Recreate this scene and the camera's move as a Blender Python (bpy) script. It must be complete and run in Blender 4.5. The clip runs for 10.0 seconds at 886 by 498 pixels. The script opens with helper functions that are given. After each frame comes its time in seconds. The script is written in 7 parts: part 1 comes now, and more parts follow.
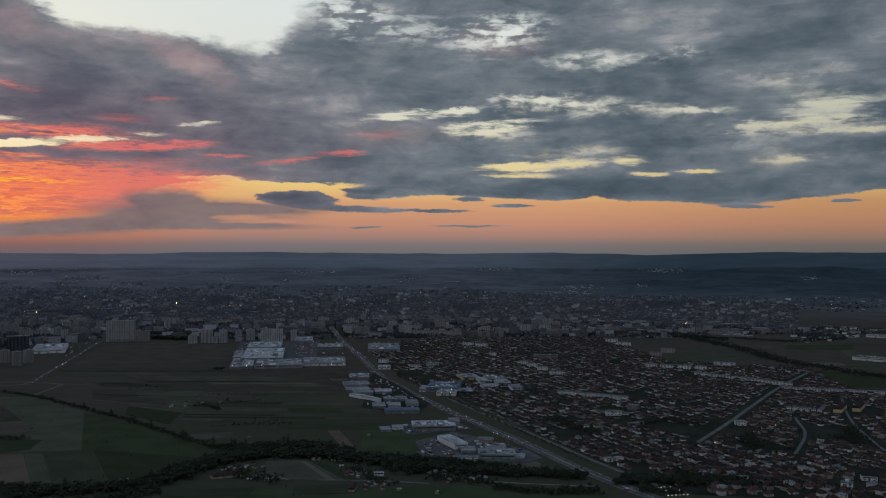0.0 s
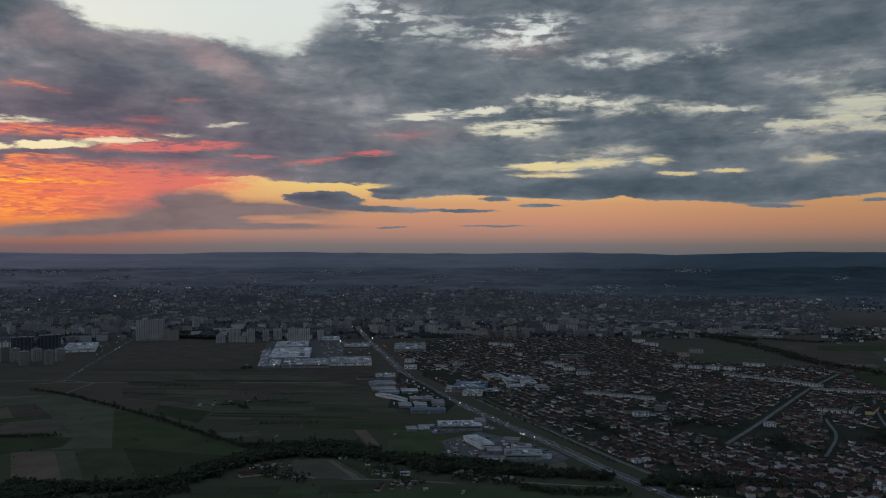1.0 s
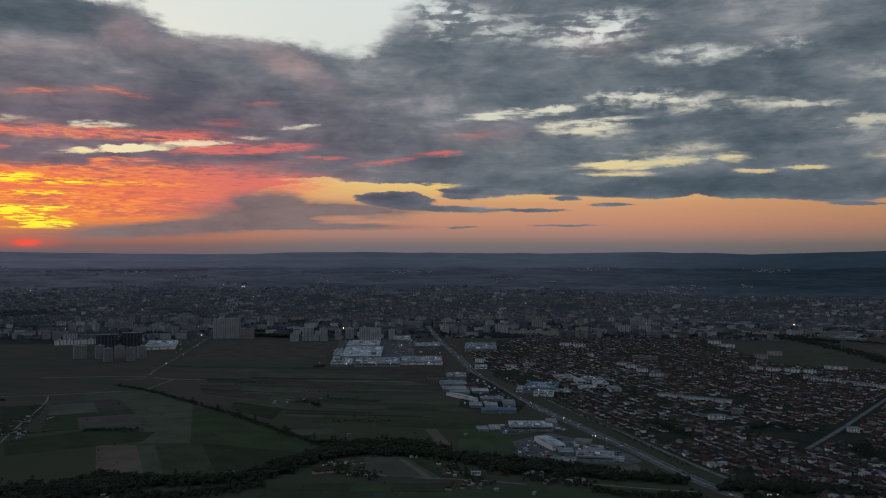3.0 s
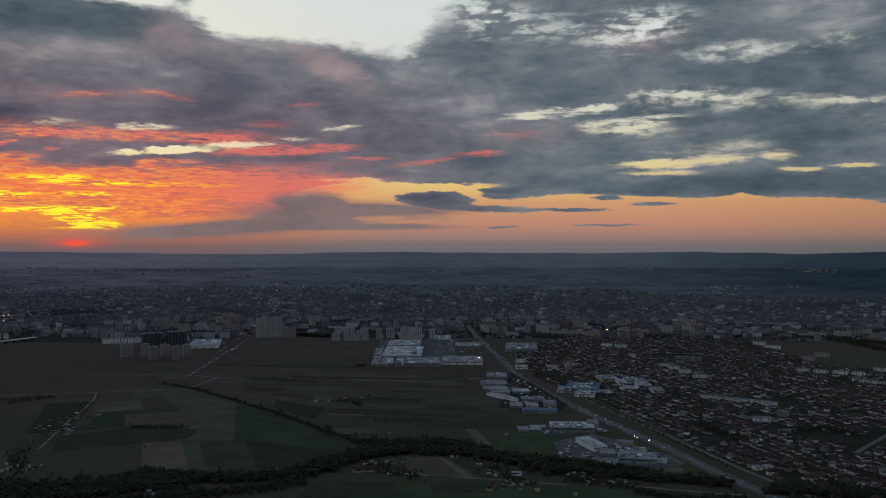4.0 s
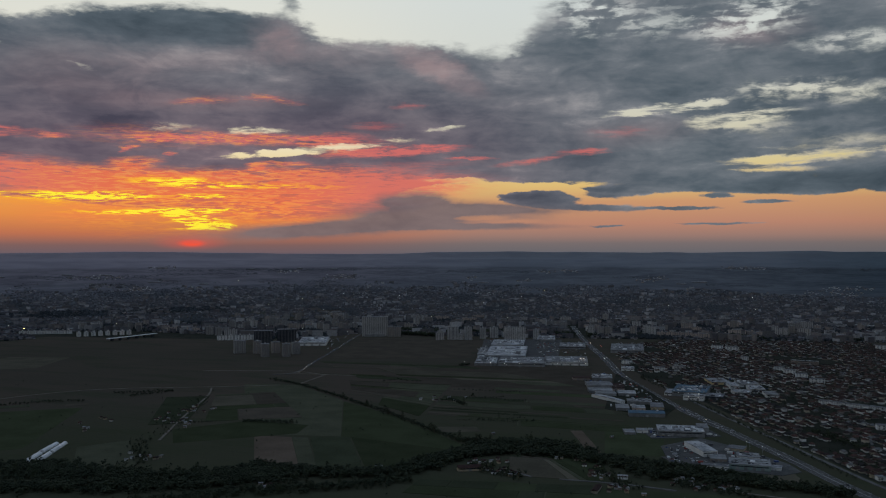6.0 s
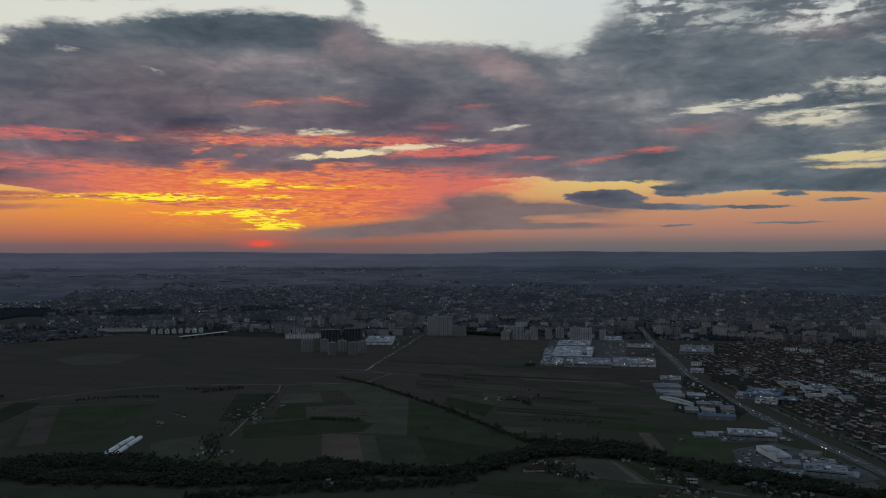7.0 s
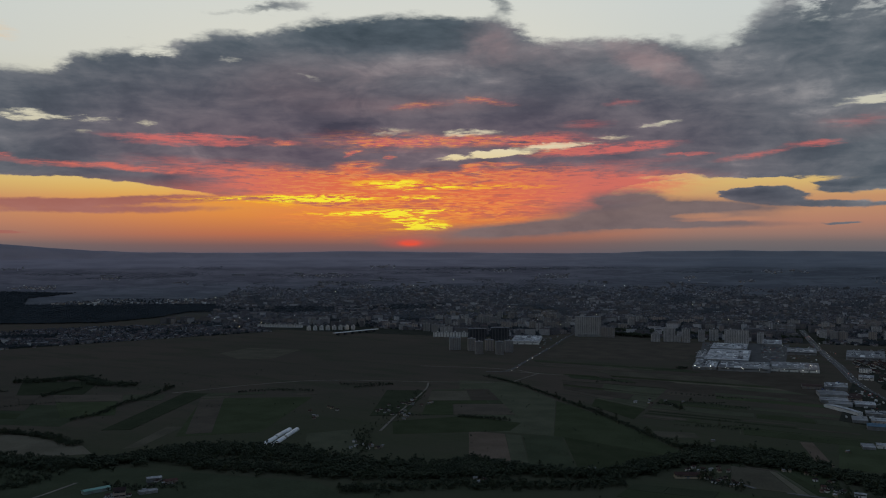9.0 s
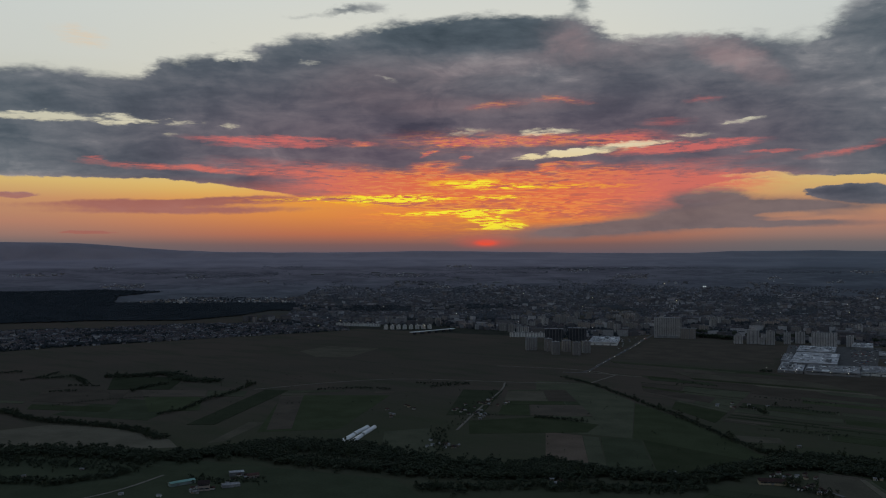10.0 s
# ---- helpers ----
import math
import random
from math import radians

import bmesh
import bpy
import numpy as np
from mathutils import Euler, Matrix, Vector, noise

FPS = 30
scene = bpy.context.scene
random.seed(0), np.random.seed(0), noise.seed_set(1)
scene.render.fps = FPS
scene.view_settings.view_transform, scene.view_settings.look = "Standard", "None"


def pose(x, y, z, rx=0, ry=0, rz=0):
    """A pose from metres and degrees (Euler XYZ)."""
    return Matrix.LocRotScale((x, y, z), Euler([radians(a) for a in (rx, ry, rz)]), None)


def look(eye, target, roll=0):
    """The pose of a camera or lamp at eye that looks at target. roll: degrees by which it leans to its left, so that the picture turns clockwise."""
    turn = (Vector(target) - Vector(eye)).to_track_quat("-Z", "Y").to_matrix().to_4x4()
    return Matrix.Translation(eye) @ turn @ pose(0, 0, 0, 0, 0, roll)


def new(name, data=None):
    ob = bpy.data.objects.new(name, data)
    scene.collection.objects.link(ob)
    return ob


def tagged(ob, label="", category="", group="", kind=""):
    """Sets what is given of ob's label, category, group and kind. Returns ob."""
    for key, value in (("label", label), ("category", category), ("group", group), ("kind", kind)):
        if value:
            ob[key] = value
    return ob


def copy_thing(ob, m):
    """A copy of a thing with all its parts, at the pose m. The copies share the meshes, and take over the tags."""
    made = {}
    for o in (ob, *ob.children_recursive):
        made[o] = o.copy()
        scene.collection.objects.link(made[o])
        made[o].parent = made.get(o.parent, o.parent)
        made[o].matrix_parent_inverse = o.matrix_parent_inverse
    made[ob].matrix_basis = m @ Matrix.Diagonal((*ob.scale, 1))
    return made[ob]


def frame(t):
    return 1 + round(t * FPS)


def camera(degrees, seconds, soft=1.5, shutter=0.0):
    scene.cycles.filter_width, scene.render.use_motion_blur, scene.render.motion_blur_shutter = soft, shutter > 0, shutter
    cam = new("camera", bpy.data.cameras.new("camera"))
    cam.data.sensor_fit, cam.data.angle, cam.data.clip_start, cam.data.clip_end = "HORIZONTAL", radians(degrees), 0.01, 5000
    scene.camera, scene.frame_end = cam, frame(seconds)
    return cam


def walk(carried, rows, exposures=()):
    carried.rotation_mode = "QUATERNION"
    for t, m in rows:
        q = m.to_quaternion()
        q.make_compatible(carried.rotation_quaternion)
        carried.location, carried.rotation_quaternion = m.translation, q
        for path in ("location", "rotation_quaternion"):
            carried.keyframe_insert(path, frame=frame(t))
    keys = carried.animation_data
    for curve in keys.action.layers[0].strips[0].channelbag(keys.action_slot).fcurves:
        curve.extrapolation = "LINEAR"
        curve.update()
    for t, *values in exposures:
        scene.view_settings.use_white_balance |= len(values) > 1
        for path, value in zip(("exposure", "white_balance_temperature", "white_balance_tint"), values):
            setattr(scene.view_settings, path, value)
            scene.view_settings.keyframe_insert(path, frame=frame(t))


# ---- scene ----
cam = camera(54.32, 10.0, soft=1.1)
EYE = 270.0
# seconds, yaw, pitch, roll: the camera hovers in one spot and turns to its left
ROWS = [
    (0.0, 0.000, 0.293, -0.176),
    (0.5, 0.838, 0.289, -0.159),
    (1.0, 1.726, 0.285, -0.141),
    (1.5, 2.757, 0.281, -0.122),
    (2.0, 3.966, 0.275, -0.100),
    (2.5, 5.169, 0.270, -0.079),
    (4.0, 9.068, 0.256, -0.018),
    (4.5, 10.576, 0.250, 0.003),
    (5.0, 12.189, 0.245, 0.023),
    (6.5, 18.016, 0.229, 0.081),
    (7.0, 20.247, 0.224, 0.096),
    (7.5, 22.663, 0.219, 0.109),
    (8.0, 25.088, 0.215, 0.118),
    (8.5, 27.508, 0.211, 0.122),
    (9.0, 29.947, 0.209, 0.123),
    (9.5, 32.513, 0.207, 0.118),
    (10.0, 35.004, 0.205, 0.110),
]
walk(cam, [(t, pose(0, 0, EYE, 90 + pitch, 0, yaw) @ pose(0, 0, 0, 0, 0, -roll)) for t, yaw, pitch, roll in ROWS],
     exposures=[(0.0, 0.17), (2.5, 0.13), (5.0, 0.05), (7.5, -0.05), (10.0, -0.13)])


# ---- sky and light ----
SUN_AZ, SUN_EL = -32.23, 0.80


def srgb(r, g, b):
    return tuple(((c / 255 + 0.055) / 1.055) ** 2.4 if c > 10 else c / 3294 for c in (r, g, b)) + (1.0,)


class Nodes:
    """Short ways to set nodes."""

    def __init__(self, tree):
        self.tree = tree

    def node(self, kind, **sets):
        n = self.tree.nodes.new(kind)
        for k, v in sets.items():
            if k == "operation":
                n.operation = v
            elif k == "data_type":
                n.data_type = v
            elif k == "blend_type":
                n.blend_type = v
        return n

    def put(self, socket, value):
        if isinstance(value, bpy.types.NodeSocket):
            self.tree.links.new(value, socket)
        elif value is not None:
            socket.default_value = value

    def math(self, op, a, b=None, c=None, clamp=False):
        n = self.node("ShaderNodeMath", operation=op)
        n.use_clamp = clamp
        for i, v in enumerate((a, b, c)):
            self.put(n.inputs[i], v)
        return n.outputs[0]

    def ramp(self, v, a, b, lo=0.0, hi=1.0, smooth=True):
        n = self.node("ShaderNodeMapRange")
        n.interpolation_type = "SMOOTHSTEP" if smooth else "LINEAR"
        for i, x in enumerate((v, a, b, lo, hi)):
            self.put(n.inputs[i], x)
        return n.outputs[0]

    def mix(self, f, a, b, blend="MIX"):
        n = self.node("ShaderNodeMix", data_type="RGBA", blend_type=blend)
        self.put(n.inputs[0], f)
        self.put(n.inputs[6], a)
        self.put(n.inputs[7], b)
        return n.outputs[2]

    def noise(self, vec, scale, detail=4.0, rough=0.55, color=False, distortion=0.0):
        n = self.node("ShaderNodeTexNoise")
        self.put(n.inputs["Vector"], vec)
        n.inputs["Scale"].default_value = scale
        n.inputs["Detail"].default_value = detail
        n.inputs["Roughness"].default_value = rough
        n.inputs["Distortion"].default_value = distortion
        return n.outputs[1 if color else 0]

    def mapping(self, vec, loc=(0, 0, 0), rot=(0, 0, 0), scale=(1, 1, 1), kind="POINT"):
        n = self.node("ShaderNodeMapping")
        n.vector_type = kind
        self.put(n.inputs[0], vec)
        n.inputs[1].default_value, n.inputs[2].default_value, n.inputs[3].default_value = loc, rot, scale
        return n.outputs[0]

    def vec(self, op, a, b=None, scale=None):
        n = self.node("ShaderNodeVectorMath", operation=op)
        self.put(n.inputs[0], a)
        if b is not None:
            self.put(n.inputs[1], b)
        if scale is not None:
            self.put(n.inputs["Scale"], scale)
        return n.outputs["Value" if op in ("LENGTH", "DOT_PRODUCT") else "Vector"]

    def join(self, x, y, z=0.0):
        n = self.node("ShaderNodeCombineXYZ")
        for i, v in enumerate((x, y, z)):
            self.put(n.inputs[i], v)
        return n.outputs[0]

    def stops(self, v, *rows):
        n = self.node("ShaderNodeValToRGB")
        e = n.color_ramp.elements
        while len(e) < len(rows):
            e.new(0.5)
        for el, (p, c) in zip(e, rows):
            el.position, el.color = p, c
        self.put(n.inputs[0], v)
        return n.outputs[0]


world = bpy.data.worlds.new("sunset_sky")
scene.world = world
world.use_nodes = True
world.node_tree.nodes.clear()
N = Nodes(world.node_tree)
direction = N.vec("NORMALIZE", N.node("ShaderNodeTexCoord").outputs["Generated"])
split = N.node("ShaderNodeSeparateXYZ")
N.put(split.inputs[0], direction)
DEG = 180 / math.pi
az = N.math("MULTIPLY", N.math("ARCTAN2", split.outputs[0], split.outputs[1]), DEG)
el = N.math("MULTIPLY", N.math("ARCSINE", split.outputs[2]), DEG)
flat = N.join(az, el)
# ragged outlines: the sky's coordinates are warped by three noises
def shake(loc, scale, detail, rough, reach):
    n = N.noise(N.mapping(flat, loc=loc, scale=scale), 1.0, detail, rough, True)
    return N.vec("MULTIPLY", N.vec("SUBTRACT", n, (0.5, 0.5, 0.5)), reach)


calm = N.join(1.0, N.ramp(el, 2.0, 13.0, 0.28, 0.95, False), 0.0)  # low streaks lie flatter
w1 = shake((0, 0, 0), (0.22, 0.55, 1), 3, 0.55, (2.2, 0.8, 0))
w2 = shake((7, 3, 0), (0.8, 2.2, 1), 5, 0.62, (1.5, 0.85, 0))
w3 = shake((5, 12, 0), (2.6, 6.0, 1), 4, 0.60, (0.55, 0.30, 0))
warped = N.vec("ADD", flat, N.vec("MULTIPLY", calm, N.vec("ADD", w1, N.vec("ADD", w2, w3))))
ragged = N.node("ShaderNodeSeparateXYZ")
N.put(ragged.inputs[0], warped)


def profile(*rows):
    """An elevation that runs with the azimuth, in straight pieces."""
    lo, hi = rows[0][0], rows[-1][0]
    v = N.stops(N.ramp(ragged.outputs[0], lo, hi, smooth=False), *[((a - lo) / (hi - lo), (e / 30,) * 3 + (1,)) for a, e in rows])
    return N.math("MULTIPLY", v, 30.0)


class Field:
    """A sum of soft ellipses in azimuth and elevation."""

    def __init__(self, coords, after=None):
        self.total, self.coords, self.after = 0.0, coords, after

    def spot(self, a, e, w, h, amount=1.0, tilt=0.0, soft=0.6):
        # each ellipse waits for the one before it, which keeps the shader's memory small
        chain = self.after if isinstance(self.total, float) else self.total
        coords = self.coords if chain is None else N.vec("ADD", N.vec("SCALE", (1e-9, 0, 0), scale=chain), self.coords)
        near = N.vec("LENGTH", N.mapping(coords, (a, e, 0), (0, 0, radians(tilt)), (w, h, 1), "TEXTURE"))
        self.total = N.math("MULTIPLY_ADD", N.ramp(near, 1 + soft, 1 - soft), amount, self.total)


big = N.noise(N.mapping(flat, loc=(4, 9, 0), rot=(0, 0, 0.05), scale=(0.09, 0.24, 1)), 1.0, 4, 0.5)
mid = N.noise(N.mapping(flat, loc=(1, 6, 0), rot=(0, 0, -0.10), scale=(0.26, 0.62, 1)), 1.0, 9, 0.58, distortion=0.6)
fine = N.noise(N.mapping(flat, loc=(8, 2, 0), rot=(0, 0, 0.08), scale=(0.9, 1.9, 1)), 1.0, 7, 0.60, distortion=0.5)
fibre = N.noise(N.mapping(flat, loc=(6, 17, 0), rot=(0, 0, 0.11), scale=(0.30, 1.8, 1)), 1.0, 7, 0.60, distortion=0.4)
streak = N.noise(N.mapping(flat, loc=(2, 5, 0), scale=(0.22, 1.7, 1)), 1.0, 6, 0.66, distortion=0.35)
wisp = N.noise(N.mapping(flat, loc=(11, 1, 0), scale=(0.42, 3.6, 1)), 1.0, 6, 0.62, distortion=0.7)
thread = N.noise(N.mapping(flat, loc=(3, 21, 0), rot=(0, 0, -0.02), scale=(0.9, 7.0, 1)), 1.0, 5, 0.60, distortion=1.0)
off_sun = N.math("ABSOLUTE", N.math("SUBTRACT", az, SUN_AZ))

# the cloud deck between its upper and its lower edge
deck_top = profile((-62.2, 10.88), (-59.4, 11.06), (-56.9, 10.93), (-54.6, 10.88), (-53.1, 11.86), (-51.2, 12.29), (-49.1, 12.68), (-47.3, 13.08), (-44.8, 13.81), (-41.8, 13.91), (-38.9, 14.74), (-35.1, 15.15), (-31.7, 15.37), (-28.4, 15.36), (-26.6, 15.09), (-24.7, 14.18), (-22.9, 13.60), (-20.4, 13.71), (-17.7, 13.72), (-14.6, 13.18), (-11.7, 12.59), (-10.5, 13.90), (-8.5, 15.99), (-7.0, 18.37), (27.2, 18.43))
deck_foot = profile((-63.3, 4.48), (-62.2, 4.56), (-58.2, 4.64), (-54.3, 4.61), (-51.5, 4.50), (-48.0, 4.13), (-43.3, 3.52), (-38.1, 3.02), (-33.1, 2.62), (-27.1, 2.79), (-24.0, 3.56), (-18.9, 3.80), (-16.7, 4.49), (-13.0, 4.70), (-8.1, 4.47), (-6.4, 4.02), (-3.5, 3.76), (-0.0, 3.85), (4.3, 3.63), (8.0, 3.54), (9.9, 3.75), (11.7, 3.44), (15.2, 3.29), (18.7, 3.28), (22.0, 3.39), (25.1, 3.66), (27.2, 3.91))
upper = N.ramp(N.math("SUBTRACT", deck_top, ragged.outputs[1]), N.ramp(az, -16, -9, -0.7, -2.6, False), N.ramp(az, -16, -9, 0.9, 2.6, False))
lower = N.ramp(N.math("SUBTRACT", ragged.outputs[1], deck_foot), -0.10, 0.16)
upper = N.math("MAXIMUM", upper, N.ramp(el, 18.0, 23.0))  # overhead the sky is closed
deck = N.math("MULTIPLY", upper, lower)
# the gaps in it (positive)
openings = Field(warped)
o = openings.spot
o(-60.05, 8.16, 3.69, 0.27, 0.95, 1, 0.6)
o(-55.42, 8.22, 1.12, 0.38, 0.9, 3, 0.6)
o(-52.57, 8.18, 2.05, 0.18, 0.7, 2, 0.6)
o(-48.82, 8.15, 0.71, 0.25, 0.62, 2, 0.8)
o(-52.91, 7.36, 0.54, 0.18, 0.45, 2, 0.8)
o(-43.69, 12.16, 0.81, 0.21, 0.42, 2, 0.9)
o(-38.50, 11.48, 0.97, 0.18, 0.38, -21, 0.9)
o(-48.39, 12.47, 1.21, 0.28, 0.6, 3, 0.6)
o(-24.34, 6.77, 5.30, 0.25, 1.35, 6, 0.7)
o(-27.13, 6.51, 2.41, 0.21, 0.6, 6, 0.6)
o(-16.26, 8.11, 1.78, 0.15, 0.7, 7, 0.6)
o(-28.16, 7.81, 2.18, 0.25, 0.8, 2, 0.8)
o(-33.44, 7.99, 1.75, 0.27, 0.5, 3, 0.8)
o(-15.22, 4.80, 2.38, 0.15, 1, 0, 0.6)
o(-14.10, 3.99, 2.99, 0.26, 1.1, 0, 0.6)
o(-9.98, 4.37, 4.86, 0.22, 1, 1, 0.6)
o(-1.97, 9.11, 3.12, 0.33, 1.15, 3, 0.6)
o(2.90, 8.36, 2.84, 0.43, 1.05, 5, 0.6)
o(1.12, 9.42, 1.30, 0.21, 0.7, 2, 0.6)
o(5.70, 5.73, 3.45, 0.25, 1, 1, 0.6)
o(8.43, 6.03, 4.35, 0.18, 0.5, 3, 0.6)
o(12.03, 6.06, 1.09, 0.31, 0.9, -3, 0.6)
o(4.66, 5.22, 2.62, 0.18, 0.8, -1, 0.6)
o(13.45, 5.15, 1.31, 0.14, 0.7, -2, 0.6)
o(6.05, 6.43, 2.41, 0.11, 0.3, -2, 0.6)
o(25.41, 9.11, 3.06, 0.53, 0.6, 1, 0.9)
o(23.23, 8.11, 4.12, 0.27, 0.65, -0, 0.8)
o(25.10, 7.47, 2.77, 0.20, 0.55, -0, 0.8)
o(16.61, 5.24, 1.31, 0.14, 1, -1, 0.6)
gaps = Field(warped, openings.total)
o = gaps.spot
o(5.71, 10.08, 2.42, 0.56, 0.5, 2, 0.9)
o(9.43, 9.83, 2.32, 0.31, 0.6, -1, 0.9)
o(15.46, 9.21, 1.82, 0.26, 0.6, -4, 0.9)
o(9.11, 12.61, 3.66, 0.47, 0.5, -0, 0.9)
o(3.97, 13.81, 2.46, 0.96, 0.6, 7, 0.9)
o(15.77, 12.82, 1.81, 0.58, 0.45, -1, 0.9)
o(9.43, 6.76, 1.52, 0.35, 0.3, 1, 0.9)
o(19.65, 7.88, 2.33, 0.42, 0.55, 1, 0.9)
o(16.60, 8.92, 2.07, 0.39, 0.45, 1, 0.9)
o(18.31, 7.10, 1.35, 0.32, 0.45, 2, 0.9)
o(21.95, 5.85, 2.26, 0.21, 0.5, 1, 0.8)
o(14.51, 12.52, 2.64, 0.49, 0.55, 0, 0.9)
o(8.75, 12.33, 2.20, 0.57, 0.5, 0, 0.9)
o(2.25, 14.22, 2.25, 1.48, 0.62, -0, 0.9)
o(4.67, 15.03, 2.24, 1.05, 0.5, 9, 0.9)
o(8.01, 15.23, 2.58, 0.69, 0.4, 8, 0.9)
o(-3.20, 14.68, 3.36, 1.40, 0.66, -4, 0.9)
o(-6.55, 15.41, 2.22, 1.25, 0.75, 2, 0.9)
o(6.55, 9.94, 2.96, 0.51, 0.5, 3, 0.9)
o(10.94, 9.27, 2.89, 0.32, 0.5, 1, 0.9)
o(2.83, 7.79, 2.62, 0.44, 0.5, 3, 0.9)
o(21.94, 11.03, 3.87, 0.60, 0.4, 2, 0.9)
o(23.86, 8.38, 5.33, 2.08, 0.42, 1, 0.9)
o(8.40, 7.36, 7.31, 1.83, 0.25, 2, 0.9)
o(6.05, 9.18, 8.23, 1.40, 0.22, 1, 0.9)
broken = N.ramp(N.math("MULTIPLY_ADD", fine, 0.5, N.math("MULTIPLY", fibre, 0.5)), 0.40, 0.60, 0.25, 1.35)
open_sky = N.math("MULTIPLY_ADD", gaps.total, N.math("MULTIPLY", broken, 0.62), N.math("MULTIPLY", openings.total, N.ramp(N.math("MULTIPLY_ADD", fibre, 0.78, N.math("MULTIPLY", thread, 0.22)), 0.38, 0.58, 0.25, 1.05)))
# small clouds and bars under the deck
bars = Field(warped, open_sky)
c = bars.spot
c(-9.52, 3.55, 2.26, 0.52, 1.6, -4, 0.45)
c(-10.54, 3.75, 1.23, 0.29, 0.8, 1, 0.5)
c(-5.95, 2.88, 2.78, 0.22, 1, -1, 0.6)
c(-4.84, 3.90, 1.68, 0.33, 1.1, 1, 0.5)
c(1.53, 3.59, 0.90, 0.15, 1.2, 0, 0.6)
c(4.52, 3.18, 1.27, 0.11, 1.2, -0, 0.6)
c(-0.53, 2.84, 2.25, 0.11, 1.1, 0, 0.6)
c(19.33, 3.02, 1.40, 0.11, 1.1, -1, 0.6)
c(25.10, 3.26, 0.86, 0.10, 1.1, -1, 0.6)
c(-5.02, 1.70, 1.04, 0.07, 0.8, 0, 0.6)
c(1.72, 1.80, 2.47, 0.07, 0.8, 0, 0.6)
c(18.32, 3.29, 2.03, 0.18, 0.7, -1, 0.6)
c(-50.86, 3.25, 9.31, 0.25, 1, 2, 0.7)
c(-51.55, 2.71, 7.21, 0.22, 0.75, 1, 0.8)
c(-61.57, 3.45, 1.08, 0.17, 1.2, 2, 0.6)
c(-57.38, 1.24, 1.22, 0.10, 1.2, 0, 0.6)
c(-23.98, 2.76, 6.37, 0.44, 0.8, 3, 0.8)
c(-27.13, 3.51, 5.50, 0.29, 0.5, 1, 0.9)
c(-22.19, 3.58, 3.95, 0.33, 0.6, 1, 0.8)
c(-40.36, 15.66, 1.86, 0.35, 0.5, 6, 0.9)
c(-26.19, 15.97, 0.81, 0.69, 0.6, -32, 0.9)
c(-32.15, 3.60, 5.96, 0.30, 0.5, -0, 0.8)
c(-43.32, 15.29, 2.20, 0.21, 0.35, 7, 0.9)
body = N.math("ADD", N.math("SUBTRACT", deck, open_sky), bars.total)
for n, amount in ((mid, 0.75), (fine, 0.42), (fibre, 0.40)):
    body = N.math("MULTIPLY_ADD", N.math("SUBTRACT", n, 0.5), amount, body)
# away from the sun the sheet is thin and lumpy, with soft rims
lump = N.noise(N.mapping(flat, loc=(13, 4, 0), rot=(0, 0, 0.10), scale=(0.13, 0.42, 1)), 1.0, 8, 0.58, distortion=0.5)
thin = N.math("MULTIPLY", N.math("MULTIPLY", N.ramp(az, -6, 10), N.ramp(el, 3.6, 6.0)), N.ramp(el, 15, 11, 0.6, 1.0))
body = N.math("MULTIPLY_ADD", N.math("MULTIPLY", N.math("SUBTRACT", lump, 0.40), thin), 1.5, body)
cover = N.ramp(body, N.ramp(thin, 0, 1, 0.12, -0.05, False), N.ramp(thin, 0, 1, 0.78, 1.02, False))
# clear sky behind: warm at the horizon, pale above
up = N.ramp(el, 0.0, 20.0, smooth=False)
far_sky = N.stops(up, (0.0, srgb(102, 100, 105)), (0.03, srgb(118, 107, 107)), (0.055, srgb(152, 120, 110)), (0.095, srgb(182, 131, 109)), (0.165, srgb(201, 149, 109)), (0.22, srgb(220, 186, 118)),
                  (0.29, srgb(214, 198, 148)), (0.40, srgb(204, 200, 178)), (0.60, srgb(208, 211, 204)), (1.0, srgb(204, 214, 216)))
sun_sky = N.stops(up, (0.0, srgb(108, 92, 98)), (0.025, srgb(126, 95, 92)), (0.06, srgb(188, 112, 80)), (0.12, srgb(228, 142, 70)), (0.165, srgb(238, 158, 68)), (0.20, srgb(238, 188, 92)),
                  (0.25, srgb(234, 204, 130)), (0.34, srgb(234, 220, 184)), (0.60, srgb(222, 220, 205)), (1.0, srgb(204, 214, 216)))
warm = N.math("MAXIMUM", N.math("MULTIPLY", N.math("SUBTRACT", az, SUN_AZ), 1.55), N.math("SUBTRACT", SUN_AZ, az))
clear = N.mix(N.ramp(warm, 32, 8), far_sky, sun_sky)
clear = N.mix(N.ramp(el, 17, 45), clear, (0.38, 0.58, 0.90, 1))
high_air = N.node("ShaderNodeTexSky")
high_air.sky_type, high_air.sun_disc = "NISHITA", False
high_air.sun_elevation, high_air.sun_rotation, high_air.altitude = radians(SUN_EL), radians(SUN_AZ), 600
clear = N.mix(N.ramp(el, 4, 30), clear, N.mix(1.0, clear, N.vec("SCALE", high_air.outputs[0], scale=0.03), "ADD"))
# the sky dims away from the sunset
clear = N.mix(N.ramp(az, 2, 28), clear, N.mix(1.0, clear, (0.80, 0.82, 0.75, 1), "MULTIPLY"))
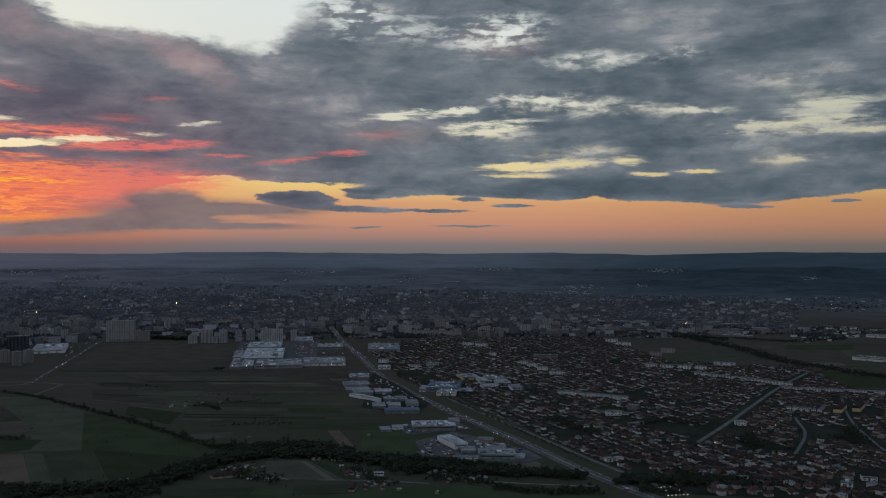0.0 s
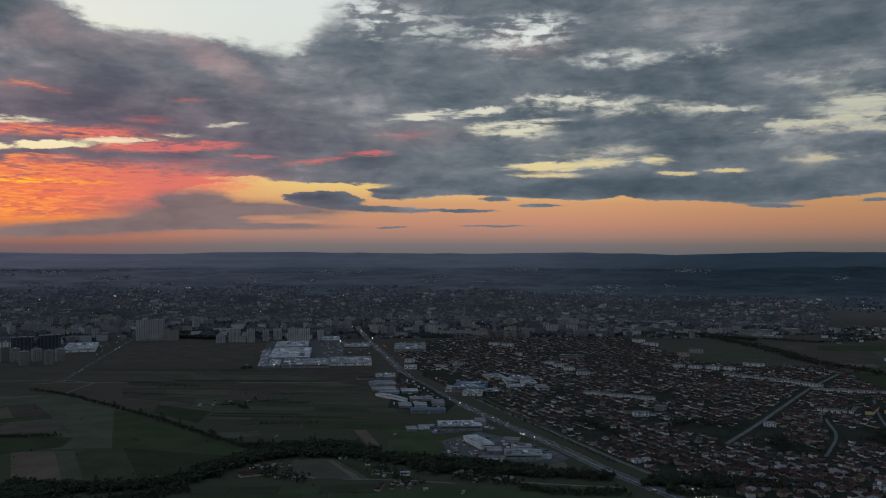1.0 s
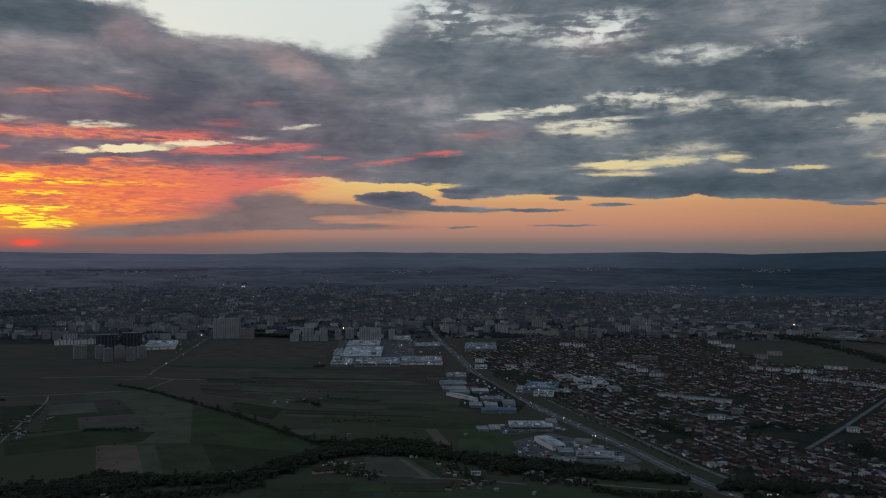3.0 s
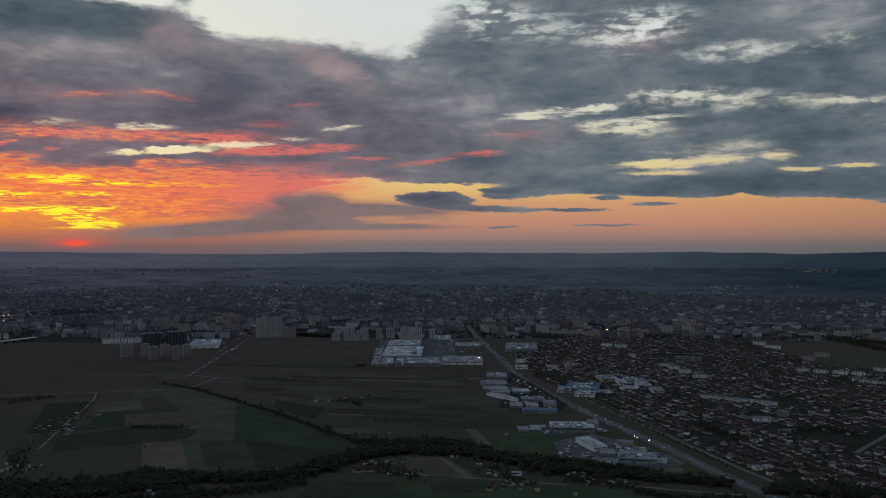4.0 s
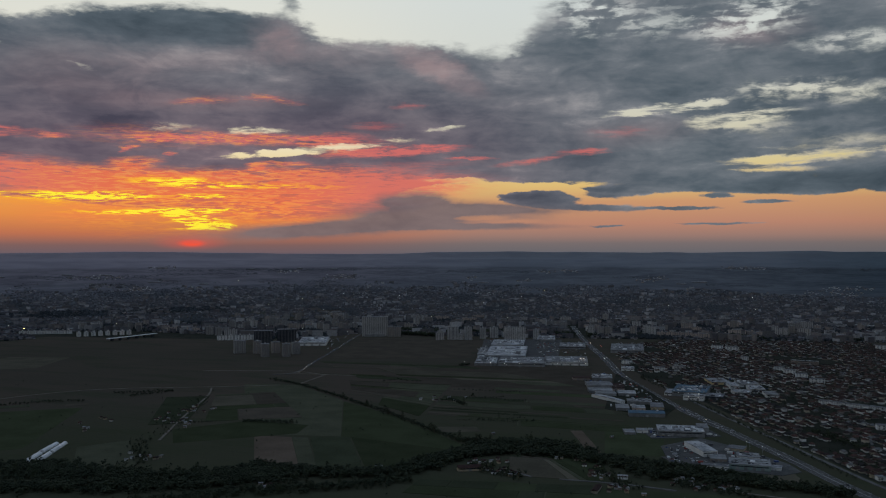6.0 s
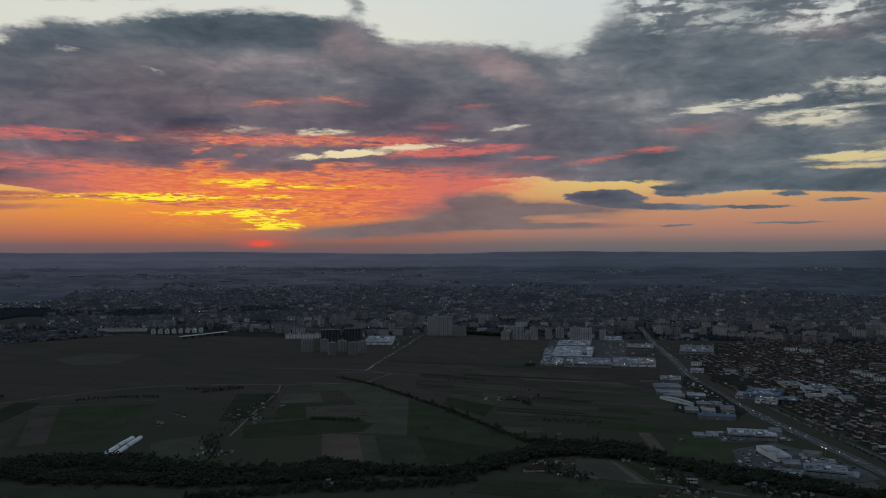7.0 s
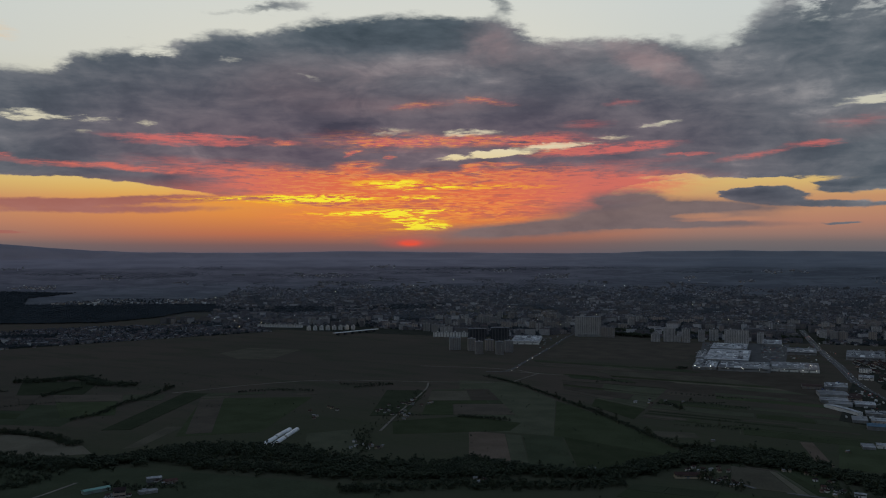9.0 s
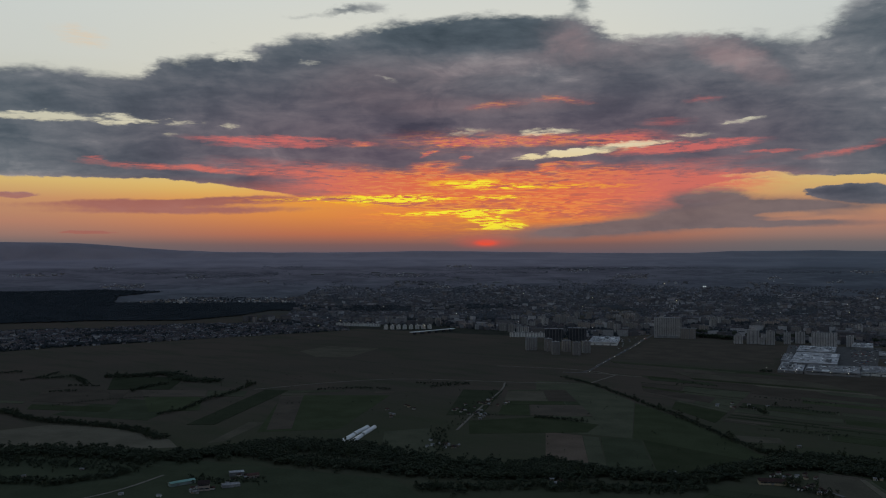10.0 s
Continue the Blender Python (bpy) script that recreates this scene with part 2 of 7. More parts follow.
# the clouds: slate grey, mauve towards the sun, lighter where thin
shade = 0.61
for n, amount in ((mid, 0.60), (fine, 0.20), (big, 0.60), (fibre, 0.26), (lump, -0.35)):
    shade = N.math("MULTIPLY_ADD", N.math("SUBTRACT", n, 0.5), amount, shade)
shade = N.math("MULTIPLY_ADD", N.math("MULTIPLY", N.math("SUBTRACT", 1.0, cover), thin), 0.40, shade)
tone = Field(warped, body)
k = tone.spot
k(-36.40, 8.11, 1.46, 0.50, -0.22, 12, 0.6)
k(-23.98, 9.85, 8.47, 1.06, -0.09, 2, 0.9)
k(-16.71, 8.98, 5.91, 0.95, -0.07, 1, 0.9)
k(-33.13, 13.86, 8.93, 1.47, -0.06, 5, 0.9)
k(-16.34, 12.05, 2.78, 0.86, 0.13, -27, 0.6)
k(-21.84, 13.01, 3.97, 0.77, 0.07, 2, 0.9)
k(-30.52, 12.35, 5.30, 0.54, 0.05, 4, 0.9)
k(-26.45, 13.90, 1.39, 0.85, 0.07, -26, 0.9)
k(19.65, 12.61, 4.32, 0.81, -0.14, 5, 0.8)
k(14.52, 7.23, 3.51, 1.22, -0.16, -6, 0.8)
k(24.48, 13.77, 4.35, 0.97, -0.08, -3, 0.9)
k(12.75, 4.30, 14.70, 0.73, -0.16, -1, 0.7)
k(4.32, 9.61, 1.87, 0.66, -0.1, 4, 0.8)
k(5.06, 8.32, 4.09, 0.37, -0.12, 2, 0.8)
k(25.10, 6.46, 3.38, 0.40, -0.15, 1, 0.8)
k(-5.41, 6.82, 7.03, 1.11, -0.06, 1, 0.9)
k(-9.84, 10.89, 6.53, 1.07, 0.05, 2, 0.9)
k(2.81, 11.79, 4.48, 0.90, 0.04, -0, 0.9)
k(10.94, 11.44, 4.33, 0.85, -0.07, 0, 0.9)
k(24.17, 9.70, 2.50, 0.33, -0.1, 1, 0.8)
k(-6.90, 9.17, 4.43, 0.73, 0.04, 1, 0.9)
k(-55.91, 9.47, 9.12, 0.89, -0.07, 1, 0.9)
k(-55.92, 6.48, 9.76, 0.90, -0.05, 2, 0.9)
k(-40.37, 9.50, 7.40, 1.45, -0.05, 1, 0.9)
k(-35.88, 14.20, 5.98, 0.88, -0.05, 0, 0.9)
shade = N.math("ADD", N.math("MULTIPLY_ADD", body, -0.10, shade), tone.total)
grey = N.stops(shade, (0.20, srgb(62, 74, 83)), (0.40, srgb(84, 95, 104)), (0.58, srgb(110, 117, 124)), (0.80, srgb(160, 161, 163)))
mauve = N.stops(shade, (0.20, srgb(72, 67, 82)), (0.40, srgb(92, 83, 96)), (0.58, srgb(116, 103, 112)), (0.80, srgb(158, 137, 140)))
cloud = N.mix(N.math("MULTIPLY", N.ramp(off_sun, 34, 8), N.ramp(el, 15, 6)), grey, mauve)
cloud = N.mix(N.ramp(el, 18, 50), cloud, N.mix(shade, (0.135, 0.19, 0.285, 1), (0.285, 0.385, 0.55, 1)))
# clouds low over the horizon stand in warm haze
cloud = N.mix(N.math("MULTIPLY", N.ramp(el, 4.2, 0.6), N.ramp(az, -14, 0, 0.62, 0.35, False)), cloud, N.mix(N.ramp(off_sun, 22, 9), srgb(104, 97, 104), srgb(160, 98, 82)))
cloud = N.mix(N.math("MULTIPLY", N.math("MULTIPLY", N.math("MAXIMUM", N.ramp(off_sun, 19, 8), N.ramp(az, SUN_AZ - 2, SUN_AZ - 9)), N.ramp(el, 5.0, 3.2)), 0.65), cloud, srgb(190, 110, 88))
blush = Field(warped, shade)
k = blush.spot
k(-16.34, 12.13, 2.78, 0.86, 0.5, -27, 0.6)
k(-21.84, 12.94, 3.97, 0.77, 0.18, 2, 0.9)
k(-26.62, 13.72, 1.25, 0.95, 0.3, -26, 0.9)
k(-30.52, 12.25, 4.97, 0.61, 0.18, 4, 0.9)
k(-31.51, 9.64, 5.23, 0.48, 0.25, 2, 0.9)
k(-3.17, 7.77, 3.36, 0.74, 0.2, 1, 0.9)
k(3.97, 13.64, 2.11, 0.86, 0.3, -3, 0.9)
k(-38.51, 10.97, 4.48, 1.44, 0.2, 1, 0.9)
k(-25.42, 12.89, 2.76, 1.29, 0.12, -14, 0.9)
cloud = N.mix(N.math("MULTIPLY", blush.total, N.ramp(mid, 0.3, 0.65, 0.5, 1.1)), cloud, srgb(152, 122, 124))
sky = N.mix(cover, clear, cloud)

# cloud bellies that the low sun lights red and pink
lit = Field(warped, cover)
p = lit.spot
p(-30.51, 4.32, 12.79, 0.88, 1.4, 1, 0.65)
p(-20.38, 4.34, 5.09, 0.88, 0.9, 1, 0.7)
p(-36.54, 4.47, 4.85, 0.67, 1, -1, 0.7)
p(-33.11, 2.86, 7.34, 0.62, 0.8, 1, 0.6)
p(-19.65, 6.70, 3.84, 0.29, 2, 3, 0.6)
p(-14.10, 6.22, 1.42, 0.11, 1, 0, 0.6)
p(-9.98, 6.08, 1.87, 0.15, 0.8, 8, 0.8)
p(-6.42, 6.65, 1.27, 0.18, 0.9, -0, 0.6)
p(-4.37, 7.81, 1.48, 0.26, 0.3, -1, 0.9)
p(-28.16, 7.32, 6.46, 0.32, 1.2, 0, 0.7)
p(-33.76, 7.23, 1.74, 0.24, 1, 3, 0.6)
p(-35.94, 6.60, 0.55, 0.13, 1.2, 23, 0.6)
p(-35.48, 5.65, 1.42, 0.34, 1.3, 3, 0.6)
p(-33.69, 6.28, 0.38, 0.14, 1.2, 3, 0.6)
p(-28.16, 5.55, 0.55, 0.25, 1.1, 2, 0.6)
p(-26.44, 5.81, 1.53, 0.14, 1, 2, 0.6)
p(-31.51, 9.61, 1.51, 0.20, 0.55, 4, 0.8)
p(-27.48, 9.80, 1.72, 0.14, 0.7, -5, 0.8)
p(-18.26, 9.57, 0.74, 0.18, 0.45, 1, 0.8)
p(-20.38, 8.29, 1.31, 0.22, 0.4, 1, 0.8)
p(-23.63, 7.44, 2.14, 0.29, 0.9, 5, 0.6)
p(-24.69, 5.36, 7.03, 0.29, 0.7, 3, 0.8)
p(-23.27, 3.28, 5.34, 0.73, 0.85, 1, 0.8)
p(-27.13, 2.25, 4.47, 0.50, 0.6, 1, 0.8)
p(-37.74, 2.09, 3.56, 0.33, 0.35, 1, 0.9)
p(-46.61, 7.28, 4.13, 0.22, 1.3, 0, 0.6)
p(-45.52, 6.94, 3.26, 0.15, 0.9, 1, 0.6)
p(-40.38, 7.05, 1.04, 0.15, 1, 1, 0.6)
p(-56.89, 5.78, 0.58, 0.14, 0.7, 2, 0.6)
p(-51.20, 5.36, 4.83, 0.18, 1.1, -2, 0.6)
p(-43.34, 5.32, 5.13, 0.48, 0.9, -3, 0.8)
p(-57.85, 13.11, 1.21, 0.39, 0.5, -11, 0.7)
p(-38.52, 4.36, 5.59, 0.74, 0.7, -3, 0.8)
p(-34.39, 7.33, 3.37, 0.52, 0.5, -0, 0.9)
glow = N.math("MULTIPLY", lit.total, N.ramp(N.math("ADD", N.math("MULTIPLY", wisp, 0.40), N.math("ADD", N.math("MULTIPLY", streak, 0.20), N.math("MULTIPLY", thread, 0.40))), 0.36, 0.60, N.ramp(el, 4.6, 6.0, 0.28, 0.0), 1.0))
pink = N.mix(N.ramp(off_sun, 13, 3), srgb(224, 116, 100), srgb(240, 116, 74))
pink = N.mix(N.ramp(el, 5.2, 6.6), pink, srgb(224, 112, 104))
pink = N.mix(N.ramp(el, 10, 12), pink, srgb(240, 200, 150))
pink = N.mix(N.math("MULTIPLY", N.ramp(thread, 0.46, 0.62), N.ramp(off_sun, 13, 4)), pink, srgb(246, 150, 84))
sky = N.mix(N.math("MULTIPLY", N.math("MINIMUM", glow, 1.0), N.ramp(el, 4.8, 6.5, 0.85, 0.74)), sky, pink)

# the burning streaks before the sun itself
core = Field(warped, glow)
k = core.spot
k(-31.98, 2.15, 1.88, 0.45, 1.35, -11, 0.6)
k(-32.47, 2.60, 3.39, 0.14, 1.2, 1, 0.6)
k(-31.33, 1.64, 1.70, 0.18, 1.2, 1, 0.6)
k(-37.00, 3.58, 2.26, 0.27, 0.9, 2, 0.6)
k(-31.50, 3.59, 1.64, 0.17, 0.8, 1, 0.6)
k(-32.31, 4.41, 2.91, 0.28, 0.9, -0, 0.6)
k(-35.93, 2.56, 3.37, 0.14, 0.7, 1, 0.6)
k(-32.47, 2.63, 5.80, 1.25, 0.38, 1, 0.9)
k(-38.14, 3.54, 2.62, 0.22, 0.7, 0, 0.6)
k(-34.40, 4.66, 2.25, 0.22, 0.6, -0, 0.6)
k(-27.13, 4.30, 4.13, 0.18, 0.6, 1, 0.6)
k(-38.92, 3.22, 3.20, 0.26, 0.5, 2, 0.6)
k(-41.19, 3.48, 5.38, 0.21, 0.95, 1, 0.7)
hot = N.math("MULTIPLY", core.total, N.ramp(N.math("ADD", N.math("MULTIPLY", wisp, 0.25), N.math("ADD", N.math("MULTIPLY", streak, 0.2), N.math("MULTIPLY", thread, 0.55))), 0.42, 0.57))
sky = N.mix(N.math("MINIMUM", hot, 1.0), sky, N.stops(hot, (0.0, srgb(248, 132, 44)), (0.6, srgb(255, 196, 36)), (1.0, srgb(255, 236, 60))))
red = Field(flat, hot)
k = red.spot
k(-32.14, 0.62, 0.58, 0.17, 0.95, 0, 0.9)
k(-32.14, 0.72, 1.56, 0.35, 0.4, 0, 0.9)
sky = N.mix(red.total, sky, srgb(240, 84, 60))

# a smooth grey bank stands before the glow, right of the sun
bank = Field(warped, red.total)
k = bank.spot
k(-17.81, 3.18, 2.21, 0.59, 0.95, -8, 0.6)
k(-15.59, 2.60, 5.57, 0.75, 0.9, -2, 0.6)
k(-20.38, 2.06, 6.53, 0.52, 0.8, 6, 0.7)
k(-15.22, 1.71, 6.31, 0.19, 0.9, 0, 0.6)
k(-24.33, 1.45, 7.40, 0.44, 0.9, 3, 0.8)
k(-11.48, 2.84, 3.37, 0.26, 0.8, -2, 0.7)
k(-16.70, 3.64, 1.48, 0.37, 0.6, -10, 0.7)
k(-13.72, 2.31, 1.68, 0.15, -0.75, 0, 0.6)
k(-12.23, 2.05, 2.25, 0.15, -0.5, 0, 0.7)
sky = N.mix(N.math("MULTIPLY", N.math("MINIMUM", N.math("MAXIMUM", bank.total, 0.0), 1.0), 0.92), sky, N.mix(N.ramp(shade, 0.30, 0.75), srgb(92, 87, 94), srgb(122, 110, 112)))

back = N.node("ShaderNodeBackground")
N.put(back.inputs[0], sky)
back.inputs[1].default_value = 1.0
N.put(N.node("ShaderNodeOutputWorld").inputs[0], back.outputs[0])

sun = new("sun", bpy.data.lights.new("sun", "SUN"))
sun.data.energy, sun.data.angle, sun.data.color = 0.12, radians(10), (1.0, 0.55, 0.35)
a = radians(SUN_AZ)
sun.matrix_world = look((math.sin(a) * 4000, math.cos(a) * 4000, 4000 * math.tan(radians(2.0))), (0, 0, 0))


# ---- materials ----
def surface(name, dark, light, scale=0.2, rough=0.9, fine_scale=2.0, bump=0.0, metal=0.0, vary=0.0, island=False, spec=0.04):
    """Two colours mixed by a broad and a fine noise in metres; vary shifts the tone from thing to thing."""
    m = bpy.data.materials.new(name)
    m.use_nodes = True
    t = Nodes(m.node_tree)
    shader = m.node_tree.nodes["Principled BSDF"]
    place = t.node("ShaderNodeTexCoord").outputs["Object"]
    broad_n, fine_n = t.noise(place, scale, 3, 0.55), t.noise(place, fine_scale, 4, 0.6)
    f = t.ramp(t.math("ADD", t.math("MULTIPLY", broad_n, 0.6), t.math("MULTIPLY", fine_n, 0.4)), 0.36, 0.64)
    color = t.mix(f, (*dark, 1), (*light, 1))
    if vary:
        r = t.node("ShaderNodeNewGeometry").outputs["Random Per Island"] if island else t.node("ShaderNodeObjectInfo").outputs["Random"]
        color = t.mix(1.0, color, t.vec("SCALE", (1, 1, 1), scale=t.ramp(r, 0, 1, 1 - vary, 1 + vary, False)), "MULTIPLY")
    t.put(shader.inputs["Base Color"], color)
    shader.inputs["Roughness"].default_value, shader.inputs["Metallic"].default_value = rough, metal
    shader.inputs["Specular IOR Level"].default_value = spec
    if bump:
        b = t.node("ShaderNodeBump")
        b.inputs["Strength"].default_value, b.inputs["Distance"].default_value = 0.6, bump
        t.put(b.inputs["Height"], fine_n)
        t.put(shader.inputs["Normal"], b.outputs[0])
    return m


def tones(name, stops, rough=0.85, scale=0.35, island=False):
    """One material whose things take one of several colours each, with streaks and stains."""
    m = bpy.data.materials.new(name)
    m.use_nodes = True
    t = Nodes(m.node_tree)
    shader = m.node_tree.nodes["Principled BSDF"]
    r = t.node("ShaderNodeNewGeometry").outputs["Random Per Island"] if island else t.node("ShaderNodeObjectInfo").outputs["Random"]
    n = t.node("ShaderNodeValToRGB")
    n.color_ramp.interpolation = "CONSTANT"
    e = n.color_ramp.elements
    while len(e) < len(stops):
        e.new(0.5)
    for i, (x, c) in enumerate(zip(e, stops)):
        x.position, x.color = i / len(stops), (*c, 1)
    t.put(n.inputs[0], r)
    place = t.node("ShaderNodeTexCoord").outputs["Object"]
    stain = t.ramp(t.noise(place, scale, 5, 0.65), 0.3, 0.7, 0.72, 1.12)
    t.put(shader.inputs["Base Color"], t.mix(1.0, n.outputs[0], t.vec("SCALE", (1, 1, 1), scale=stain), "MULTIPLY"))
    shader.inputs["Roughness"].default_value = rough
    shader.inputs["Specular IOR Level"].default_value = 0.05
    return m


def lamp_material(name, color, strength):
    m = bpy.data.materials.new(name)
    m.use_nodes = True
    s = m.node_tree.nodes["Principled BSDF"]
    s.inputs["Emission Color"].default_value, s.inputs["Emission Strength"].default_value = (*color, 1), strength
    return m


def meadow_material():
    """Open country: dull green and brown grass in uneven patches; towards the hills paler, with haze put into the
    colour.
    """
    m = bpy.data.materials.new("meadow")
    m.use_nodes = True
    t = Nodes(m.node_tree)
    shader = m.node_tree.nodes["Principled BSDF"]
    place = t.node("ShaderNodeTexCoord").outputs["Object"]
    big, mid, small = t.noise(place, 0.0022, 3, 0.5), t.noise(t.mapping(place, rot=(0, 0, 0.35), scale=(0.5, 1.8, 1)), 0.009, 4, 0.6), t.noise(place, 0.12, 4, 0.65)
    color = t.mix(t.ramp(big, 0.40, 0.60), (0.068, 0.059, 0.046, 1), (0.080, 0.064, 0.051, 1))
    color = t.mix(t.math("MULTIPLY", t.ramp(mid, 0.46, 0.66), 0.6), color, (0.046, 0.053, 0.033, 1))
    color = t.mix(t.math("MULTIPLY", t.ramp(small, 0.42, 0.72), 0.5), color, (0.078, 0.069, 0.052, 1))
    color = t.mix(t.math("MULTIPLY", t.ramp(t.math("ADD", t.vec("LENGTH", place), t.math("MULTIPLY", big, 500.0)), 1950, 1550), 0.62), color, t.mix(small, (0.040, 0.050, 0.027, 1), (0.056, 0.062, 0.036, 1)))
    # the land that rises to the hills: long fields, hedges and woods that run across the slope
    far = t.vec("LENGTH", place)
    xyz = t.node("ShaderNodeSeparateXYZ")
    t.put(xyz.inputs[0], place)
    round_about = t.math("ARCTAN2", xyz.outputs[0], xyz.outputs[1])
    slope = t.join(t.math("MULTIPLY", round_about, 18.0), t.math("MULTIPLY", far, 0.012))
    patch = t.ramp(t.noise(slope, 1.0, 5, 0.6, distortion=0.6), 0.36, 0.64)
    plots = t.node("ShaderNodeTexVoronoi")
    t.put(plots.inputs["Vector"], t.vec("MULTIPLY", slope, (1.3, 1.6, 1.0)))
    plot = t.node("ShaderNodeSeparateColor")
    t.put(plot.inputs[0], plots.outputs["Color"])
    quilt = t.math("MULTIPLY_ADD", patch, 0.6, t.math("MULTIPLY", plot.outputs[0], 0.4))
    # the base colour turns pale and grey-blue with distance, painted as haze
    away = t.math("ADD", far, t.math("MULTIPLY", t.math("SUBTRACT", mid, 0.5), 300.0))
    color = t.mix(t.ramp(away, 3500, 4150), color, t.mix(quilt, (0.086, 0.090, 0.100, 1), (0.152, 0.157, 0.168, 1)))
    # each range of hills is paler than the last: aerial haze painted into its colour
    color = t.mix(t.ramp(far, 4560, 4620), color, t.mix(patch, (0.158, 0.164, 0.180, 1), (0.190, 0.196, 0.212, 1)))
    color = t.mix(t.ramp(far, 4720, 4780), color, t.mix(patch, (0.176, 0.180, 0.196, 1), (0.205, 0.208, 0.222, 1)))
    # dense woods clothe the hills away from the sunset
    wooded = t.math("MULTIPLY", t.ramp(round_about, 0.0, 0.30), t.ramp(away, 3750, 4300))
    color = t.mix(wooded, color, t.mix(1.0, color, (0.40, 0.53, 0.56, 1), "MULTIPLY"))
    # warm mauve haze towards the sunset, painted onto the far land
    sunset_haze = t.math("MULTIPLY", t.ramp(round_about, -0.15, -0.5), t.ramp(away, 3900, 4500))
    color = t.mix(sunset_haze, color, t.mix(1.0, color, (1.42, 1.21, 1.21, 1), "MULTIPLY"))
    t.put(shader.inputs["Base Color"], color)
    shader.inputs["Roughness"].default_value = 0.95
    shader.inputs["Specular IOR Level"].default_value = 0.0
    b = t.node("ShaderNodeBump")
    b.inputs["Strength"].default_value, b.inputs["Distance"].default_value = 0.5, 0.6
    t.put(b.inputs["Height"], small)
    t.put(shader.inputs["Normal"], b.outputs[0])
    return m


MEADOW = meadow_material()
TOWN_SOIL = surface("town_soil", (0.014, 0.018, 0.012), (0.032, 0.033, 0.026), 0.02, 0.95, 0.2)
GREEN_FIELD = surface("green_crop", (0.040, 0.048, 0.026), (0.054, 0.062, 0.035), 0.02, 0.95, 0.3, vary=0.2, spec=0.0)
DARK_FIELD = surface("dark_crop", (0.035, 0.041, 0.025), (0.047, 0.053, 0.033), 0.02, 0.95, 0.3, vary=0.2, spec=0.0)
STUBBLE = surface("stubble", (0.080, 0.072, 0.053), (0.112, 0.100, 0.074), 0.02, 0.95, 0.3, vary=0.2, spec=0.0)
PLOUGHED = surface("ploughed_earth", (0.064, 0.055, 0.043), (0.086, 0.072, 0.056), 0.02, 0.95, 0.3, vary=0.15, spec=0.0)
BROWN_FIELD = surface("brown_field", (0.096, 0.074, 0.056), (0.132, 0.102, 0.078), 0.02, 0.95, 0.3, spec=0.0)
PALE_FIELD = surface("dry_grass", (0.058, 0.061, 0.040), (0.082, 0.083, 0.056), 0.02, 0.95, 0.3, vary=0.1, spec=0.0)
ASPHALT = surface("asphalt", (0.066, 0.064, 0.062), (0.098, 0.095, 0.091), 0.05, 0.85, 1.5, spec=0.02)
STREET = surface("old_street", (0.085, 0.083, 0.08), (0.14, 0.137, 0.13), 0.05, 0.85, 0.8)
TRACK = surface("dirt_track", (0.12, 0.105, 0.088), (0.18, 0.16, 0.135), 0.05, 0.95, 0.8)
YARD = surface("concrete_yard", (0.060, 0.060, 0.058), (0.115, 0.113, 0.108), 0.03, 0.9, 0.4)
PAINT = surface("road_paint", (0.36, 0.36, 0.35), (0.52, 0.52, 0.5), 0.3, 0.7)
FOLIAGE = surface("foliage", (0.022, 0.030, 0.016), (0.046, 0.056, 0.030), 0.12, 0.9, 0.9, vary=0.35, spec=0.15)
# bluish-grey tint of the distant trees: haze put into the leaf colour
FAR_FOLIAGE = surface("hazy_far_foliage", (0.030, 0.036, 0.040), (0.042, 0.049, 0.055), 0.01, 0.9, 0.2, vary=0.12, island=True, spec=0.0)
WOOD_FOLIAGE = surface("woodland_foliage", (0.022, 0.029, 0.018), (0.040, 0.049, 0.030), 0.05, 0.9, 0.6, vary=0.25, island=True, spec=0.15)
BARK = surface("bark", (0.05, 0.04, 0.03), (0.10, 0.08, 0.06), 1.0, 0.95, 6)
TILE_ROOF = tones("clay_tile_roof", [(0.058, 0.034, 0.030), (0.080, 0.045, 0.039), (0.038, 0.028, 0.027), (0.098, 0.056, 0.048), (0.032, 0.028, 0.028), (0.052, 0.032, 0.029), (0.044, 0.028, 0.026), (0.068, 0.041, 0.036)])
WALL = tones("plaster_wall", [(0.38, 0.37, 0.35), (0.62, 0.61, 0.60), (0.28, 0.25, 0.20), (0.22, 0.20, 0.18), (0.34, 0.29, 0.21), (0.46, 0.45, 0.44), (0.24, 0.205, 0.18)])
TOWN_TILE = tones("town_tile_roofs", [(0.062, 0.037, 0.033), (0.041, 0.030, 0.029), (0.088, 0.051, 0.044), (0.035, 0.033, 0.034), (0.055, 0.034, 0.031), (0.031, 0.029, 0.029), (0.070, 0.042, 0.037), (0.14, 0.137, 0.135), (0.048, 0.032, 0.030), (0.078, 0.046, 0.040)], island=True)
TOWN_WALL = tones("town_walls", [(0.66, 0.65, 0.63), (0.28, 0.26, 0.24), (0.76, 0.76, 0.75), (0.20, 0.19, 0.18), (0.42, 0.37, 0.30), (0.56, 0.55, 0.54), (0.22, 0.195, 0.18)], island=True)
# the far town's muted, bluish tones have distance haze painted in
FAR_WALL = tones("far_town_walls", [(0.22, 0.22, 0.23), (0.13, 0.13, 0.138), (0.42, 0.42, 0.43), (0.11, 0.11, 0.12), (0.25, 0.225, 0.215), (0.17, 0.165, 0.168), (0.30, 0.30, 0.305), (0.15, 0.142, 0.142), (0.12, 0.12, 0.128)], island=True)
# palest set, for the farthest trees and roofs: more haze in the colour
HAZY_GREEN = surface("hazy_woods", (0.078, 0.086, 0.096), (0.102, 0.110, 0.120), 0.01, 0.95, 0.2, vary=0.12, island=True, spec=0.0)
